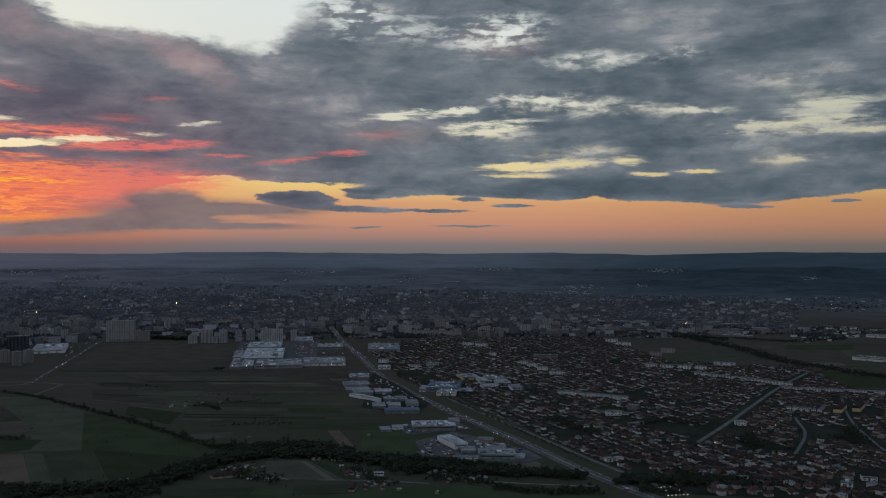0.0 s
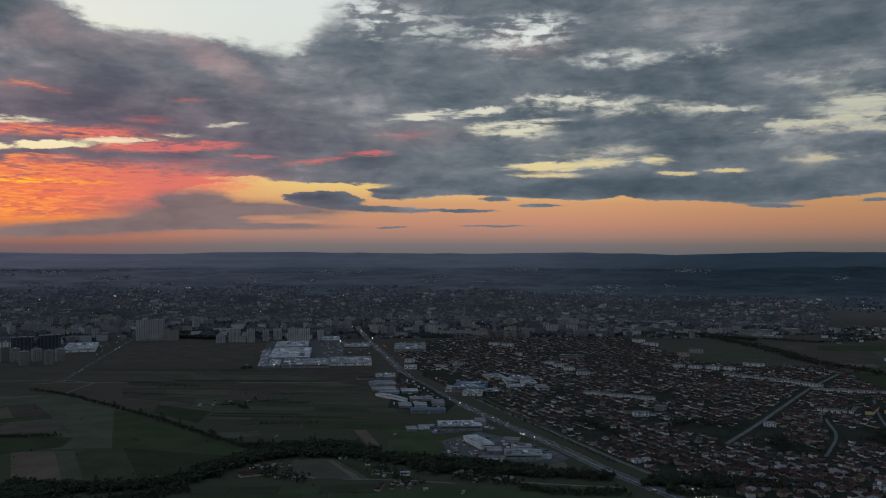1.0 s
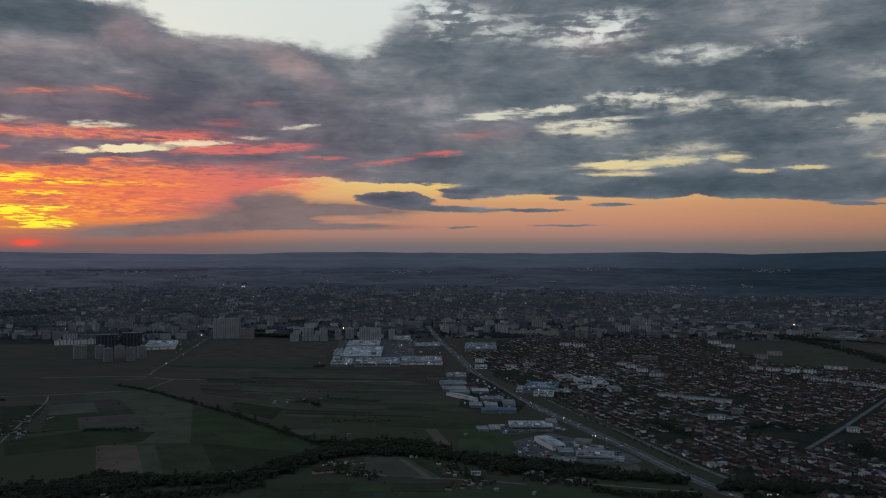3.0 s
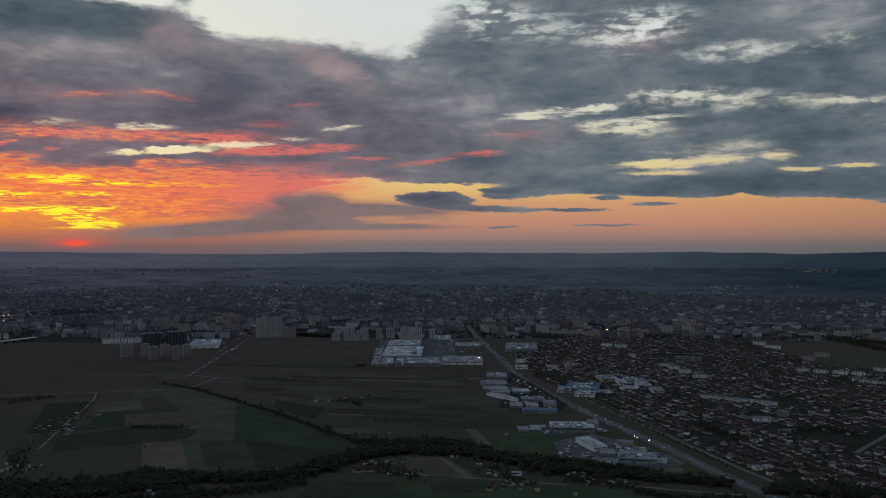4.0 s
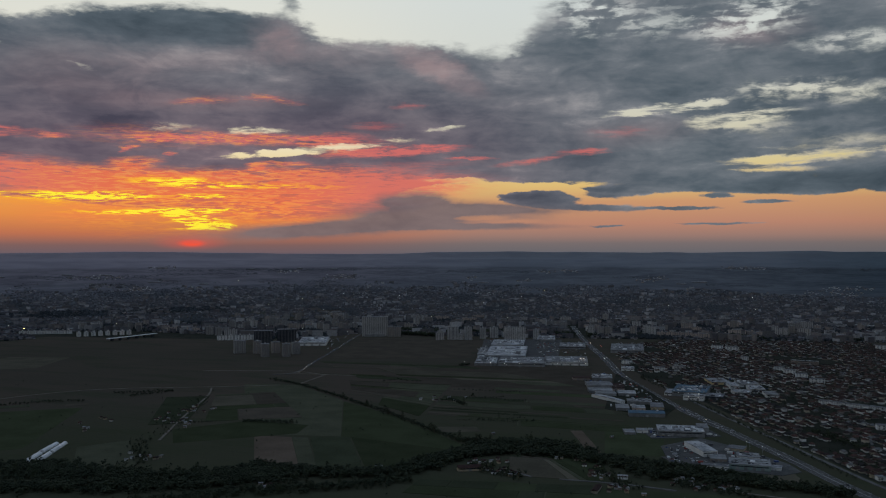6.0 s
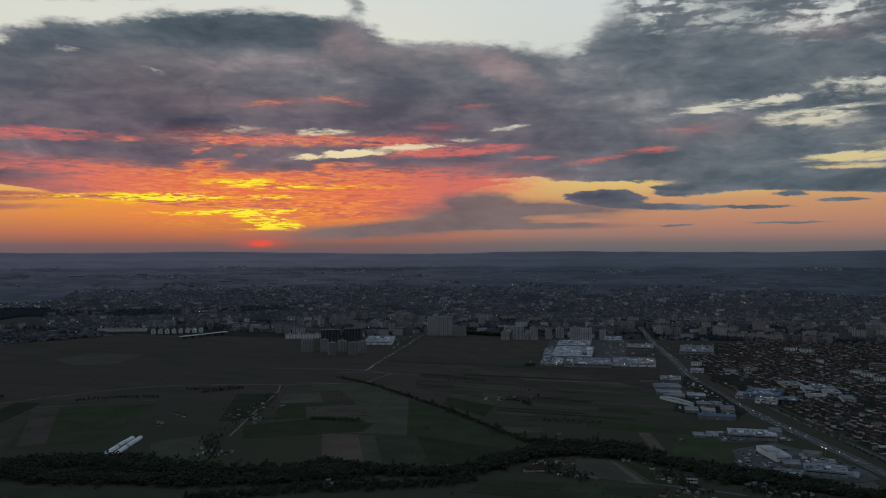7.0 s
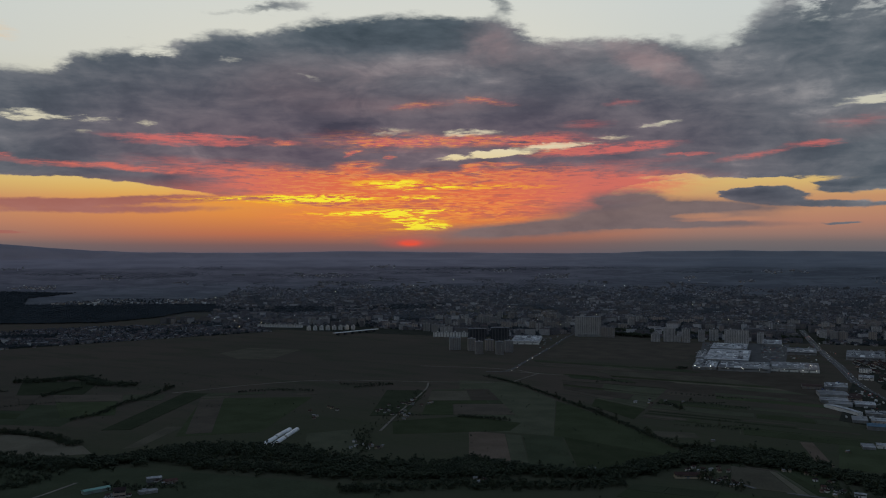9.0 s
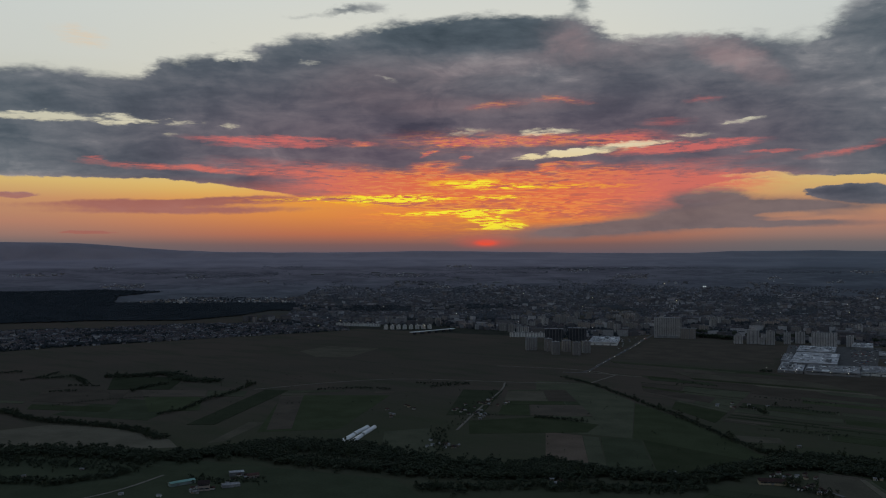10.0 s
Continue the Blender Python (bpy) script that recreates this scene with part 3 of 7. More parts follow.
HAZY_ROOF = tones("hazy_roofs", [(0.115, 0.105, 0.115), (0.100, 0.098, 0.110), (0.130, 0.112, 0.116), (0.108, 0.108, 0.120), (0.17, 0.17, 0.185), (0.092, 0.090, 0.100)], island=True)
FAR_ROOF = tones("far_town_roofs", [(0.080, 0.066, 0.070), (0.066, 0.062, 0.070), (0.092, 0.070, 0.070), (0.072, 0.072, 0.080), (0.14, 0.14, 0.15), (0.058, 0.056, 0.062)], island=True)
WHITE_WALL = surface("white_render", (0.50, 0.50, 0.49), (0.66, 0.66, 0.65), 0.1, 0.8, 0.8, vary=0.08)
PANEL = tones("panel_concrete", [(0.27, 0.265, 0.26), (0.36, 0.35, 0.345), (0.22, 0.21, 0.205), (0.31, 0.275, 0.25), (0.25, 0.23, 0.215), (0.42, 0.41, 0.40)])
SLAB_WALL = surface("weathered_concrete", (0.27, 0.27, 0.265), (0.36, 0.36, 0.355), 0.05, 0.85, 0.5)
TOWER_WALL = surface("pale_tower_render", (0.30, 0.30, 0.30), (0.43, 0.43, 0.425), 0.06, 0.85, 0.5, vary=0.18)
PINK_PANEL = surface("pinkish_render", (0.33, 0.275, 0.24), (0.42, 0.35, 0.31), 0.1, 0.85, 0.8, vary=0.15)
OCHRE = surface("ochre_render", (0.50, 0.38, 0.20), (0.62, 0.48, 0.27), 0.1, 0.85, 0.8)
FLAT_ROOF = surface("bitumen_roof", (0.12, 0.12, 0.125), (0.20, 0.20, 0.205), 0.08, 0.85, 0.6, vary=0.25)
PALE_ROOF = surface("pale_metal_roof", (0.14, 0.142, 0.145), (0.35, 0.35, 0.35), 0.06, 0.7, 0.3, vary=0.35, spec=0.05)
GREY_ROOF = surface("grey_metal_roof", (0.13, 0.135, 0.14), (0.23, 0.235, 0.24), 0.05, 0.6, 0.25, vary=0.25, spec=0.2)
BLUE_ROOF = surface("blue_metal_roof", (0.05, 0.10, 0.145), (0.085, 0.145, 0.20), 0.06, 0.6, 0.4, spec=0.05)
GREEN_ROOF = surface("green_metal_roof", (0.09, 0.22, 0.18), (0.15, 0.30, 0.25), 0.06, 0.5, 0.4, spec=0.5)
CLADDING = surface("cladding", (0.15, 0.155, 0.16), (0.25, 0.255, 0.26), 0.08, 0.7, 0.6, vary=0.25)
GREEN_CLADDING = surface("green_cladding", (0.16, 0.22, 0.21), (0.24, 0.30, 0.29), 0.08, 0.6, 0.6)
DARK_CLADDING = surface("dark_cladding", (0.035, 0.038, 0.045), (0.06, 0.065, 0.075), 0.08, 0.5, 0.6)
GLASS = surface("window_glass", (0.02, 0.024, 0.03), (0.035, 0.04, 0.048), 0.3, 0.12, 1.0, spec=0.6)
# paler than window_glass, so the blocks' window columns contrast less
DIM_GLASS = surface("pale_window_glass", (0.085, 0.09, 0.10), (0.14, 0.145, 0.155), 0.2, 0.4, 1.0, spec=0.2)
FILM = surface("polytunnel_film", (0.55, 0.56, 0.56), (0.68, 0.69, 0.69), 0.1, 0.5, 0.6, spec=0.2)
CAR_PAINT = tones("car_paint", [(0.6, 0.6, 0.6), (0.08, 0.08, 0.09), (0.35, 0.36, 0.38), (0.75, 0.75, 0.74), (0.25, 0.03, 0.03), (0.05, 0.08, 0.2)], rough=0.3)
TYRE = surface("tyre_rubber", (0.02, 0.02, 0.02), (0.035, 0.035, 0.035), 1.0, 0.9)
STEEL = surface("galvanised_steel", (0.25, 0.26, 0.27), (0.38, 0.39, 0.40), 0.5, 0.5, 3.0, metal=0.6)
LAMP_WHITE = lamp_material("lamp_white", (1.0, 0.93, 0.78), 9.0)
LAMP_LOW = lamp_material("lamp_low", (1.0, 0.93, 0.78), 2.2)
LAMP_AMBER = lamp_material("lamp_amber", (1.0, 0.52, 0.16), 11.0)
HEADLIGHT = lamp_material("headlight", (1.0, 0.85, 0.62), 3.5)
TAILLIGHT = lamp_material("taillight", (1.0, 0.12, 0.07), 6.0)
LAMP_FAR_WHITE = lamp_material("town_lamp_white", (1.0, 0.90, 0.72), 34.0)
LAMP_FAR_AMBER = lamp_material("town_lamp_amber", (1.0, 0.50, 0.16), 46.0)
LAMP_RED = lamp_material("lamp_red", (1.0, 0.10, 0.06), 3.0)


# ---- mesh helpers ----
class Acc:
    """Collects vertices and faces for one mesh."""

    def __init__(self):
        self.v, self.f, self.m = [], [], []

    def face(self, pts, mat=0):
        i = len(self.v)
        self.v += [tuple(q) for q in pts]
        self.f.append(tuple(range(i, i + len(pts))))
        self.m.append(mat)

    def solid(self, pts, faces, mat=0):
        i = len(self.v)
        self.v += [tuple(q) for q in pts]
        self.f += [tuple(i + k for k in q) for q in faces]
        self.m += [mat] * len(faces)

    def box(self, x, y, z, sx, sy, sz, turn=0.0, mat=0):
        """z is the box's underside."""
        c, s = math.cos(turn), math.sin(turn)
        pts = [(x + a * c - b * s, y + a * s + b * c, h) for h in (z, z + sz) for a, b in ((-sx / 2, -sy / 2), (sx / 2, -sy / 2), (sx / 2, sy / 2), (-sx / 2, sy / 2))]
        self.solid(pts, [(3, 2, 1, 0), (4, 5, 6, 7), (0, 1, 5, 4), (1, 2, 6, 5), (2, 3, 7, 6), (3, 0, 4, 7)], mat)

    def roof(self, x, y, z, sx, sy, rise, turn=0.0, hip=0.0, mat=0, thick=0.25):
        """A pitched roof with its ridge along x; hip shortens the ridge at both ends."""
        c, s = math.cos(turn), math.sin(turn)

        def at(a, b, h):
            return (x + a * c - b * s, y + a * s + b * c, h)
        base = [at(a, b, z) for a, b in ((-sx / 2, -sy / 2), (sx / 2, -sy / 2), (sx / 2, sy / 2), (-sx / 2, sy / 2))]
        top = [at(a, b, z + thick) for a, b in ((-sx / 2, -sy / 2), (sx / 2, -sy / 2), (sx / 2, sy / 2), (-sx / 2, sy / 2))]
        ridge = [at(-sx / 2 + hip, 0, z + rise), at(sx / 2 - hip, 0, z + rise)]
        self.solid(base + top + ridge, [(3, 2, 1, 0), (0, 1, 5, 4), (1, 2, 6, 5), (2, 3, 7, 6), (3, 0, 4, 7), (4, 5, 9, 8), (6, 7, 8, 9), (5, 6, 9), (7, 4, 8)], mat)

    def tube(self, x, y, z0, z1, r0, r1, n=7, mat=0):
        a = [2 * math.pi * i / n for i in range(n)]
        pts = [(x + r0 * math.cos(q), y + r0 * math.sin(q), z0) for q in a] + [(x + r1 * math.cos(q), y + r1 * math.sin(q), z1) for q in a]
        self.solid(pts, [(i, (i + 1) % n, n + (i + 1) % n, n + i) for i in range(n)] + [tuple(range(n, 2 * n)), tuple(range(n - 1, -1, -1))], mat)

    def clump(self, x, y, z, rx, rz, rng, mat=0):
        """A dark core with ragged leaf masses standing out from it."""
        core = 0.78 if x * x + y * y < 1700 ** 2 else 0.85
        pts = []
        for a, b, c in OCTA:
            k = rng.uniform(0.8, 1.2) * core
            pts.append((x + a * rx * k, y + b * rx * k, z + c * rz * k))
        self.solid(pts, OCTA_FACES, mat)
        for _ in range(11 if core < 0.8 else 3):
            q, c = rng.uniform(0, 6.283), rng.uniform(-0.75, 1.0)
            w, k = (1 - c * c) ** 0.5, rng.uniform(0.55, 1.1)
            px_, py_, pz_ = x + math.cos(q) * w * rx * k, y + math.sin(q) * w * rx * k, z + c * rz * k
            s = rx * rng.uniform(0.12, 0.28)
            e = [rng.uniform(-s, s) for _ in range(6)]
            self.face([(px_ - s * 0.6, py_ + e[0], pz_ + e[1]), (px_ + s * 0.6, py_ + e[2], pz_ + e[3]), (px_ + e[4], py_ + s * 0.4, pz_ + abs(e[5]) + s * 0.3)], mat)

    def mesh(self, name, mats):
        me = bpy.data.meshes.new(name)
        me.from_pydata(self.v, [], self.f)
        for q in mats if isinstance(mats, (list, tuple)) else [mats]:
            me.materials.append(q)
        if any(self.m):
            me.polygons.foreach_set("material_index", self.m)
        me.update()
        return me


G5 = (1 + 5 ** 0.5) / 2
ICO = [tuple(c / math.hypot(1, G5) for c in q) for q in ((-1, G5, 0), (1, G5, 0), (-1, -G5, 0), (1, -G5, 0), (0, -1, G5), (0, 1, G5), (0, -1, -G5), (0, 1, -G5), (G5, 0, -1), (G5, 0, 1), (-G5, 0, -1), (-G5, 0, 1))]
ICO_FACES = [(0, 11, 5), (0, 5, 1), (0, 1, 7), (0, 7, 10), (0, 10, 11), (1, 5, 9), (5, 11, 4), (11, 10, 2), (10, 7, 6), (7, 1, 8),
             (3, 9, 4), (3, 4, 2), (3, 2, 6), (3, 6, 8), (3, 8, 9), (4, 9, 5), (2, 4, 11), (6, 2, 10), (8, 6, 7), (9, 8, 1)]


OCTA = [(1, 0, 0), (0, 1, 0), (-1, 0, 0), (0, -1, 0), (0, 0, 1), (0, 0, -1)]
OCTA_FACES = [(0, 1, 4), (1, 2, 4), (2, 3, 4), (3, 0, 4), (1, 0, 5), (2, 1, 5), (3, 2, 5), (0, 3, 5)]


def part(name, acc, material, parent, label=""):
    ob = new(name, acc.mesh(name, material) if isinstance(acc, Acc) else acc)
    ob.parent = parent
    return tagged(ob, label)


def thing(name, place, turn=0.0, label="", category="", group=""):
    ob = new(name)
    ob.empty_display_size = 1.0
    ob.matrix_basis = pose(place[0], place[1], place[2] if len(place) > 2 else 0.0, 0, 0, turn)
    return tagged(ob, label, category, group)


def inside(q, poly):
    x, y = q
    hit = False
    for (x0, y0), (x1, y1) in zip(poly, poly[1:] + poly[:1]):
        if (y0 > y) != (y1 > y) and x < (x1 - x0) * (y - y0) / (y1 - y0) + x0:
            hit = not hit
    return hit


def scatter(poly, step, rng, jitter=0.4):
    xs, ys = [q[0] for q in poly], [q[1] for q in poly]
    out = []
    y = min(ys)
    while y < max(ys):
        x = min(xs)
        while x < max(xs):
            q = (x + rng.uniform(-jitter, jitter) * step, y + rng.uniform(-jitter, jitter) * step)
            if inside(q, poly):
                out.append(q)
            x += step
        y += step
    return out


def along(line, step):
    """Points every step metres along a broken line, with the way's angle."""
    out, left = [], 0.0
    for (x0, y0), (x1, y1) in zip(line, line[1:]):
        d = math.hypot(x1 - x0, y1 - y0)
        s = left
        while s < d:
            out.append((x0 + (x1 - x0) * s / d, y0 + (y1 - y0) * s / d, math.atan2(y1 - y0, x1 - x0)))
            s += step
        left = s - d
    return out


# ---- the land ----
def stair(v, *rows):
    for (a, p), (b, q) in zip(rows, rows[1:]):
        if v <= b:
            k = min(1.0, max(0.0, (v - a) / (b - a)))
            return p + (q - p) * k
    return rows[-1][1]


def land_angle(r, a):
    """How high the land stands at distance r and azimuth a (degrees), as an angle from the hovering height."""
    base = stair(r, (3500, -4.411), (4650, -0.75), (4880, -0.15), (4950, -0.3))
    wob = noise.noise((a * 0.11, 3.0, 0)) * 0.12 + noise.noise((a * 0.40, 8.0, 0)) * 0.07 + noise.noise((a * 1.3, 5.0, 0)) * 0.02
    first = stair(a, (-75, 0.5), (-62, 0.66), (-58, 0.60), (-55, 0.36), (-52, 0.12), (-50, 0.02), (-45, 0.0), (-37, 0.08), (-31, -0.04), (-20, -0.04), (-8, 0.05), (0, -0.03), (8, 0.07), (13, -0.03), (20, 0.12), (27, 0.16), (60, 0.1)) + wob * 0.75
    second = -0.55 + wob * 2 + stair(a, (-60, -0.1), (-30, 0.0), (5, 0.12), (27, 0.0))
    third = -0.05 + stair(a, (-60, -1.2), (-40, -0.85), (-20, -1.2), (-4, -0.95), (10, -1.1), (16, -0.95), (19, -0.72), (21, -0.85), (24, -0.6), (30, -0.75), (60, -0.9)) + wob * 2.2
    e = base
    for crest, rk, w in ((first, 4890, 110), (second, 4760, 90), (third, 4600, 120)):
        d = (r - rk) / w
        if abs(d) < 1.3:
            e = max(e, crest - d * d * 0.9)
    return e


def ground_z(x, y):
    r = math.hypot(x, y)
    if r <= 3500:
        return 0.0
    return EYE + r * math.tan(radians(land_angle(r, math.degrees(math.atan2(x, y)))))


land = Acc()
RINGS = [0, 60, 150, 300, 500, 700, 900, 1150, 1400, 1700, 2000, 2350, 2700, 3100, 3500] + list(range(3540, 4300, 40)) + list(range(4300, 4951, 16))
STEPS = 540
land.v.append((0, 0, 0))
for r in RINGS[1:]:
    for i in range(STEPS):
        a = 2 * math.pi * i / STEPS
        x, y = r * math.sin(a), r * math.cos(a)
        land.v.append((x, y, ground_z(x, y)))
for k in range(1, len(RINGS)):
    for i in range(STEPS):
        j = (i + 1) % STEPS
        o, n0 = 1 + (k - 2) * STEPS, 1 + (k - 1) * STEPS
        if k == 1:
            land.f.append((0, n0 + j, n0 + i))
        else:
            land.f.append((o + i, o + j, n0 + j, n0 + i))
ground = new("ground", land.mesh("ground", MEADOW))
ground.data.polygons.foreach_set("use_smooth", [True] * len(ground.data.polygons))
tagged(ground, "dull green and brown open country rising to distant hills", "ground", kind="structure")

LAYER = [0.05]


def sheet_on_ground(name, corners, material, label, category, lift=None):
    """A thin layer of soil or paving on the ground."""
    LAYER[0] += 0.004
    z = lift or LAYER[0]
    acc = Acc()
    n = len(corners)
    acc.solid([(x, y, z) for x, y in corners] + [(x, y, -0.3) for x, y in corners], [tuple(range(n))] + [(i, n + i, n + (i + 1) % n, (i + 1) % n) for i in range(n)])
    me = acc.mesh(name, material)
    bm = bmesh.new()
    bm.from_mesh(me)
    bmesh.ops.recalc_face_normals(bm, faces=bm.faces)
    bm.to_mesh(me)
    bm.free()
    return tagged(new(name, me), label, category, kind="structure")


def ribbon(acc, line, width, z, side=0.0, mat=0):
    """A strip of that width along a line, its middle moved aside."""
    pts = []
    for i, (x, y) in enumerate(line):
        x0, y0 = line[max(0, i - 1)]
        x1, y1 = line[min(len(line) - 1, i + 1)]
        d = math.hypot(x1 - x0, y1 - y0)
        nx, ny = -(y1 - y0) / d, (x1 - x0) / d
        pts.append(((x + nx * (side - width / 2), y + ny * (side - width / 2)), (x + nx * (side + width / 2), y + ny * (side + width / 2))))
    for (a, b), (c, d) in zip(pts, pts[1:]):
        acc.solid([(*a, z), (*c, z), (*d, z), (*b, z), (*a, -0.2), (*c, -0.2), (*d, -0.2), (*b, -0.2)], [(0, 1, 2, 3), (4, 5, 1, 0), (6, 7, 3, 2)], mat)


def smooth_line(line, times=2):
    for _ in range(times):
        out = [line[0]]
        for (x0, y0), (x1, y1) in zip(line, line[1:]):
            out += [(0.75 * x0 + 0.25 * x1, 0.75 * y0 + 0.25 * y1), (0.25 * x0 + 0.75 * x1, 0.25 * y0 + 0.75 * y1)]
        line = out + [line[-1]]
    return line


def road(name, line, width, material, label, z=None, category="road"):
    LAYER[0] += 0.004
    acc = Acc()
    line = smooth_line(line)
    ribbon(acc, line, width, z or LAYER[0] + 0.1)
    return tagged(new(name, acc.mesh(name, material)), label, category, kind="structure")


# town soil under the houses
HOUSE_ZONE = [(-212, 2524), (-42, 2729), (507, 2802), (564, 2173), (706, 2090), (870, 2073), (817, 1742), (977, 1630), (583, 922), (284, 970), (199, 1140), (107, 1396), (7, 1678), (-84, 1882), (-163, 2156)]
sheet_on_ground("ground_gardens", HOUSE_ZONE, TOWN_SOIL, "gardens and yards between the houses", "ground")
TOWN_ZONE = [(-2176, 1955), (-1986, 2334), (-1365, 2408), (-1170, 2452), (-1044, 2734), (-797, 2688), (-291, 2722), (514, 2840), (742, 2790), (1320, 3275), (1843, 3291),
             (1979, 3532), (831, 4015), (-507, 4215), (-1959, 3820), (-2188, 3690), (-2929, 3103), (-2672, 2557), (-2565, 2305)]
SUBURB_ZONE = [(-2354, 1152), (-2307, 1380), (-2181, 1731), (-1976, 2262), (-2253, 2513), (-2642, 2097), (-2786, 1773), (-3027, 1482)]
sheet_on_ground("ground_suburb", SUBURB_ZONE, TOWN_SOIL, "gardens between pale suburban houses", "ground")

sheet_on_ground("ground_town", [(-2176, 1955), (-1986, 2334), (-1365, 2408), (-1170, 2452), (-1044, 2734), (-797, 2688), (-291, 2722), (514, 2840), (742, 2790), (908, 3416), (-1644, 3207), (-2524, 2268)], TOWN_SOIL, "gardens and streets between town houses", "ground")

# fields
def field(corners, material, label):
    sheet_on_ground("field", corners, material, label, "field")


field([(-880, 1596), (-765, 1617), (-610, 1469), (-493, 1180), (-638, 1158)], PALE_FIELD, "dull green pasture with drier patches")
field([(-604, 1459), (-472, 1355), (-305, 1172), (-287, 1134), (-492, 1180)], GREEN_FIELD, "dark green crop field")
field([(-534, 1163), (-480, 1180), (-375, 977), (-436, 972)], DARK_FIELD, "dark green crop strip")
field([(-619, 1152), (-561, 1156), (-467, 985), (-522, 971)], BROWN_FIELD, "brown ploughed field")
field([(-560, 1156), (-536, 1159), (-443, 985), (-464, 980)], PALE_FIELD, "pale green crop strip")
field([(-477, 1180), (-291, 1134), (-323, 1047), (-374, 982)], GREEN_FIELD, "mottled green meadow above the wood")
field([(-376, 1285), (-319, 1302), (-303, 1270), (-357, 1246)], STUBBLE, "pale stubble strip")
field([(-174, 1312), (-157, 1316), (-115, 1181), (-131, 1175)], BROWN_FIELD, "brown ploughed strip")
field([(-146, 1099), (-130, 1102), (-122, 1034), (-138, 1033)], BROWN_FIELD, "small brown garden plot")
field([(94, 1136), (121, 1139), (134, 1063), (84, 1057)], STUBBLE, "pale brown field beside the main road")
field([(-125, 1338), (-37, 1306), (-33, 1176), (-110, 1175)], GREEN_FIELD, "green meadow beside the yards")
field([(-223, 997), (144, 1011), (220, 918), (-205, 914)], GREEN_FIELD, "green meadows beyond the wood")
field([(-181, 1141), (-106, 1136), (-96, 1029), (-163, 1028)], GREEN_FIELD, "green garden plots")
field([(518, 2185), (703, 2491), (769, 2524), (800, 2300), (778, 2245), (633, 2125)], PALE_FIELD, "open meadow behind the houses")
field([(1033, 2584), (1232, 2595), (973, 2049), (887, 2250)], GREEN_FIELD, "green fields beyond the edge of town")
field([(855, 2022), (1049, 1872), (970, 1731), (824, 1757)], GREEN_FIELD, "green meadow at the edge of town")
field([(-1307, 690), (-1284, 758), (-1180, 798), (-1041, 796), (-989, 770), (-1048, 709), (-1183, 624)], STUBBLE, "pale stubble field before the wood")
field([(-976, 809), (-1041, 947), (-1020, 961), (-965, 830)], STUBBLE, "narrow pale strip")
field([(-1674, 1707), (-1697, 1845), (-1539, 1881), (-1475, 1688), (-1547, 1639)], STUBBLE, "pale dry field")
field([(-819, 1015), (-778, 1074), (-649, 914), (-717, 878)], PALE_FIELD, "striped pale green field")
field([(-760, 1156), (-679, 1252), (-575, 1244), (-564, 1181), (-705, 1074)], GREEN_FIELD, "green crop strip")
field([(-974, 903), (-1185, 1163), (-1017, 1277), (-887, 989)], GREEN_FIELD, "dark green field")
field([(-1422, 962), (-1275, 1012), (-1186, 864), (-1360, 803)], DARK_FIELD, "dark fallow field")
field([(-538, 2040), (-593, 1701), (-196, 1640), (-217, 2027)], PLOUGHED, "brown fallow land")
field([(-995, 2564), (-645, 2607), (-538, 2146), (-894, 2031)], PLOUGHED, "wide brown field before the town")

def strips(a, b, c, d, rows, cols, share=0.8):
    """Narrow plots between four corners, a to b along the far side and d to c along the near side."""
    a, b, c, d = (np.array(q, float) for q in (a, b, c, d))
    r = random.Random(int(abs(a[0]) + abs(b[1])))
    kinds = ((PALE_FIELD, "dull green grass plot"), (PLOUGHED, "brown ploughed plot of land"), (GREEN_FIELD, "dark green crop plot"), (DARK_FIELD, "dark overgrown strip of land"), (STUBBLE, "pale stubble plot of land"))
    cuts = sorted([0.0, 1.0] + [r.random() for _ in range(rows - 1)])
    for v0, v1 in zip(cuts, cuts[1:]):
        ends = sorted([0.0, 1.0] + [r.uniform(0.15, 0.85) for _ in range(cols - 1)])
        for u0, u1 in zip(ends, ends[1:]):
            if r.random() < share and v1 - v0 > 0.02:
                k = r.choices(kinds, (4, 4, 3, 3, 1.6))[0]

                def at(u, v):
                    q = (a + (b - a) * u) * (1 - v) + (d + (c - d) * u) * v
                    return (float(q[0]), float(q[1]))
                g = 0.006
                field([at(u0 + g, v0 + g), at(u1 - g, v0 + g), at(u1 - g, v1 - g), at(u0 + g, v1 - g)], k[0], k[1])


strips((-462, 1703), (-186, 1694), (-72, 1318), (-420, 1330), 24, 3)
strips((-692, 1699), (-467, 1703), (-428, 1356), (-602, 1501), 9, 2)
strips((-886, 1982), (-506, 1991), (-209, 1744), (-684, 1735), 7, 3, 0.7)
strips((-1224, 1201), (-1059, 1347), (-844, 1060), (-973, 919), 3, 3, 0.4)
strips((-1768, 934), (-1470, 1032), (-1304, 872), (-1530, 768), 3, 2, 0.35)
strips((-1464, 1053), (-1278, 1163), (-1081, 936), (-1122, 827), 4, 2)
strips((-867, 1461), (-775, 1523), (-610, 1299), (-747, 1223), 4, 2)
strips((-232, 1134), (-164, 1126), (-96, 1029), (-210, 1027), 3, 4)
strips((-310, 982), (-107, 1009), (-97, 915), (-312, 913), 3, 4)
strips((925, 2588), (1202, 2564), (1055, 2077), (872, 2093), 4, 2)
strips((1381, 3426), (1746, 3270), (1590, 2977), (1275, 2925), 4, 2)

field([(-1196, 571), (-944, 722), (-767, 772), (-634, 806), (-519, 736), (-937, 447)], DARK_FIELD, "dark meadow below the wood")
field([(-940, 1411), (-869, 1443), (-770, 1207), (-817, 1175)], DARK_FIELD, "dark overgrown allotment plots")
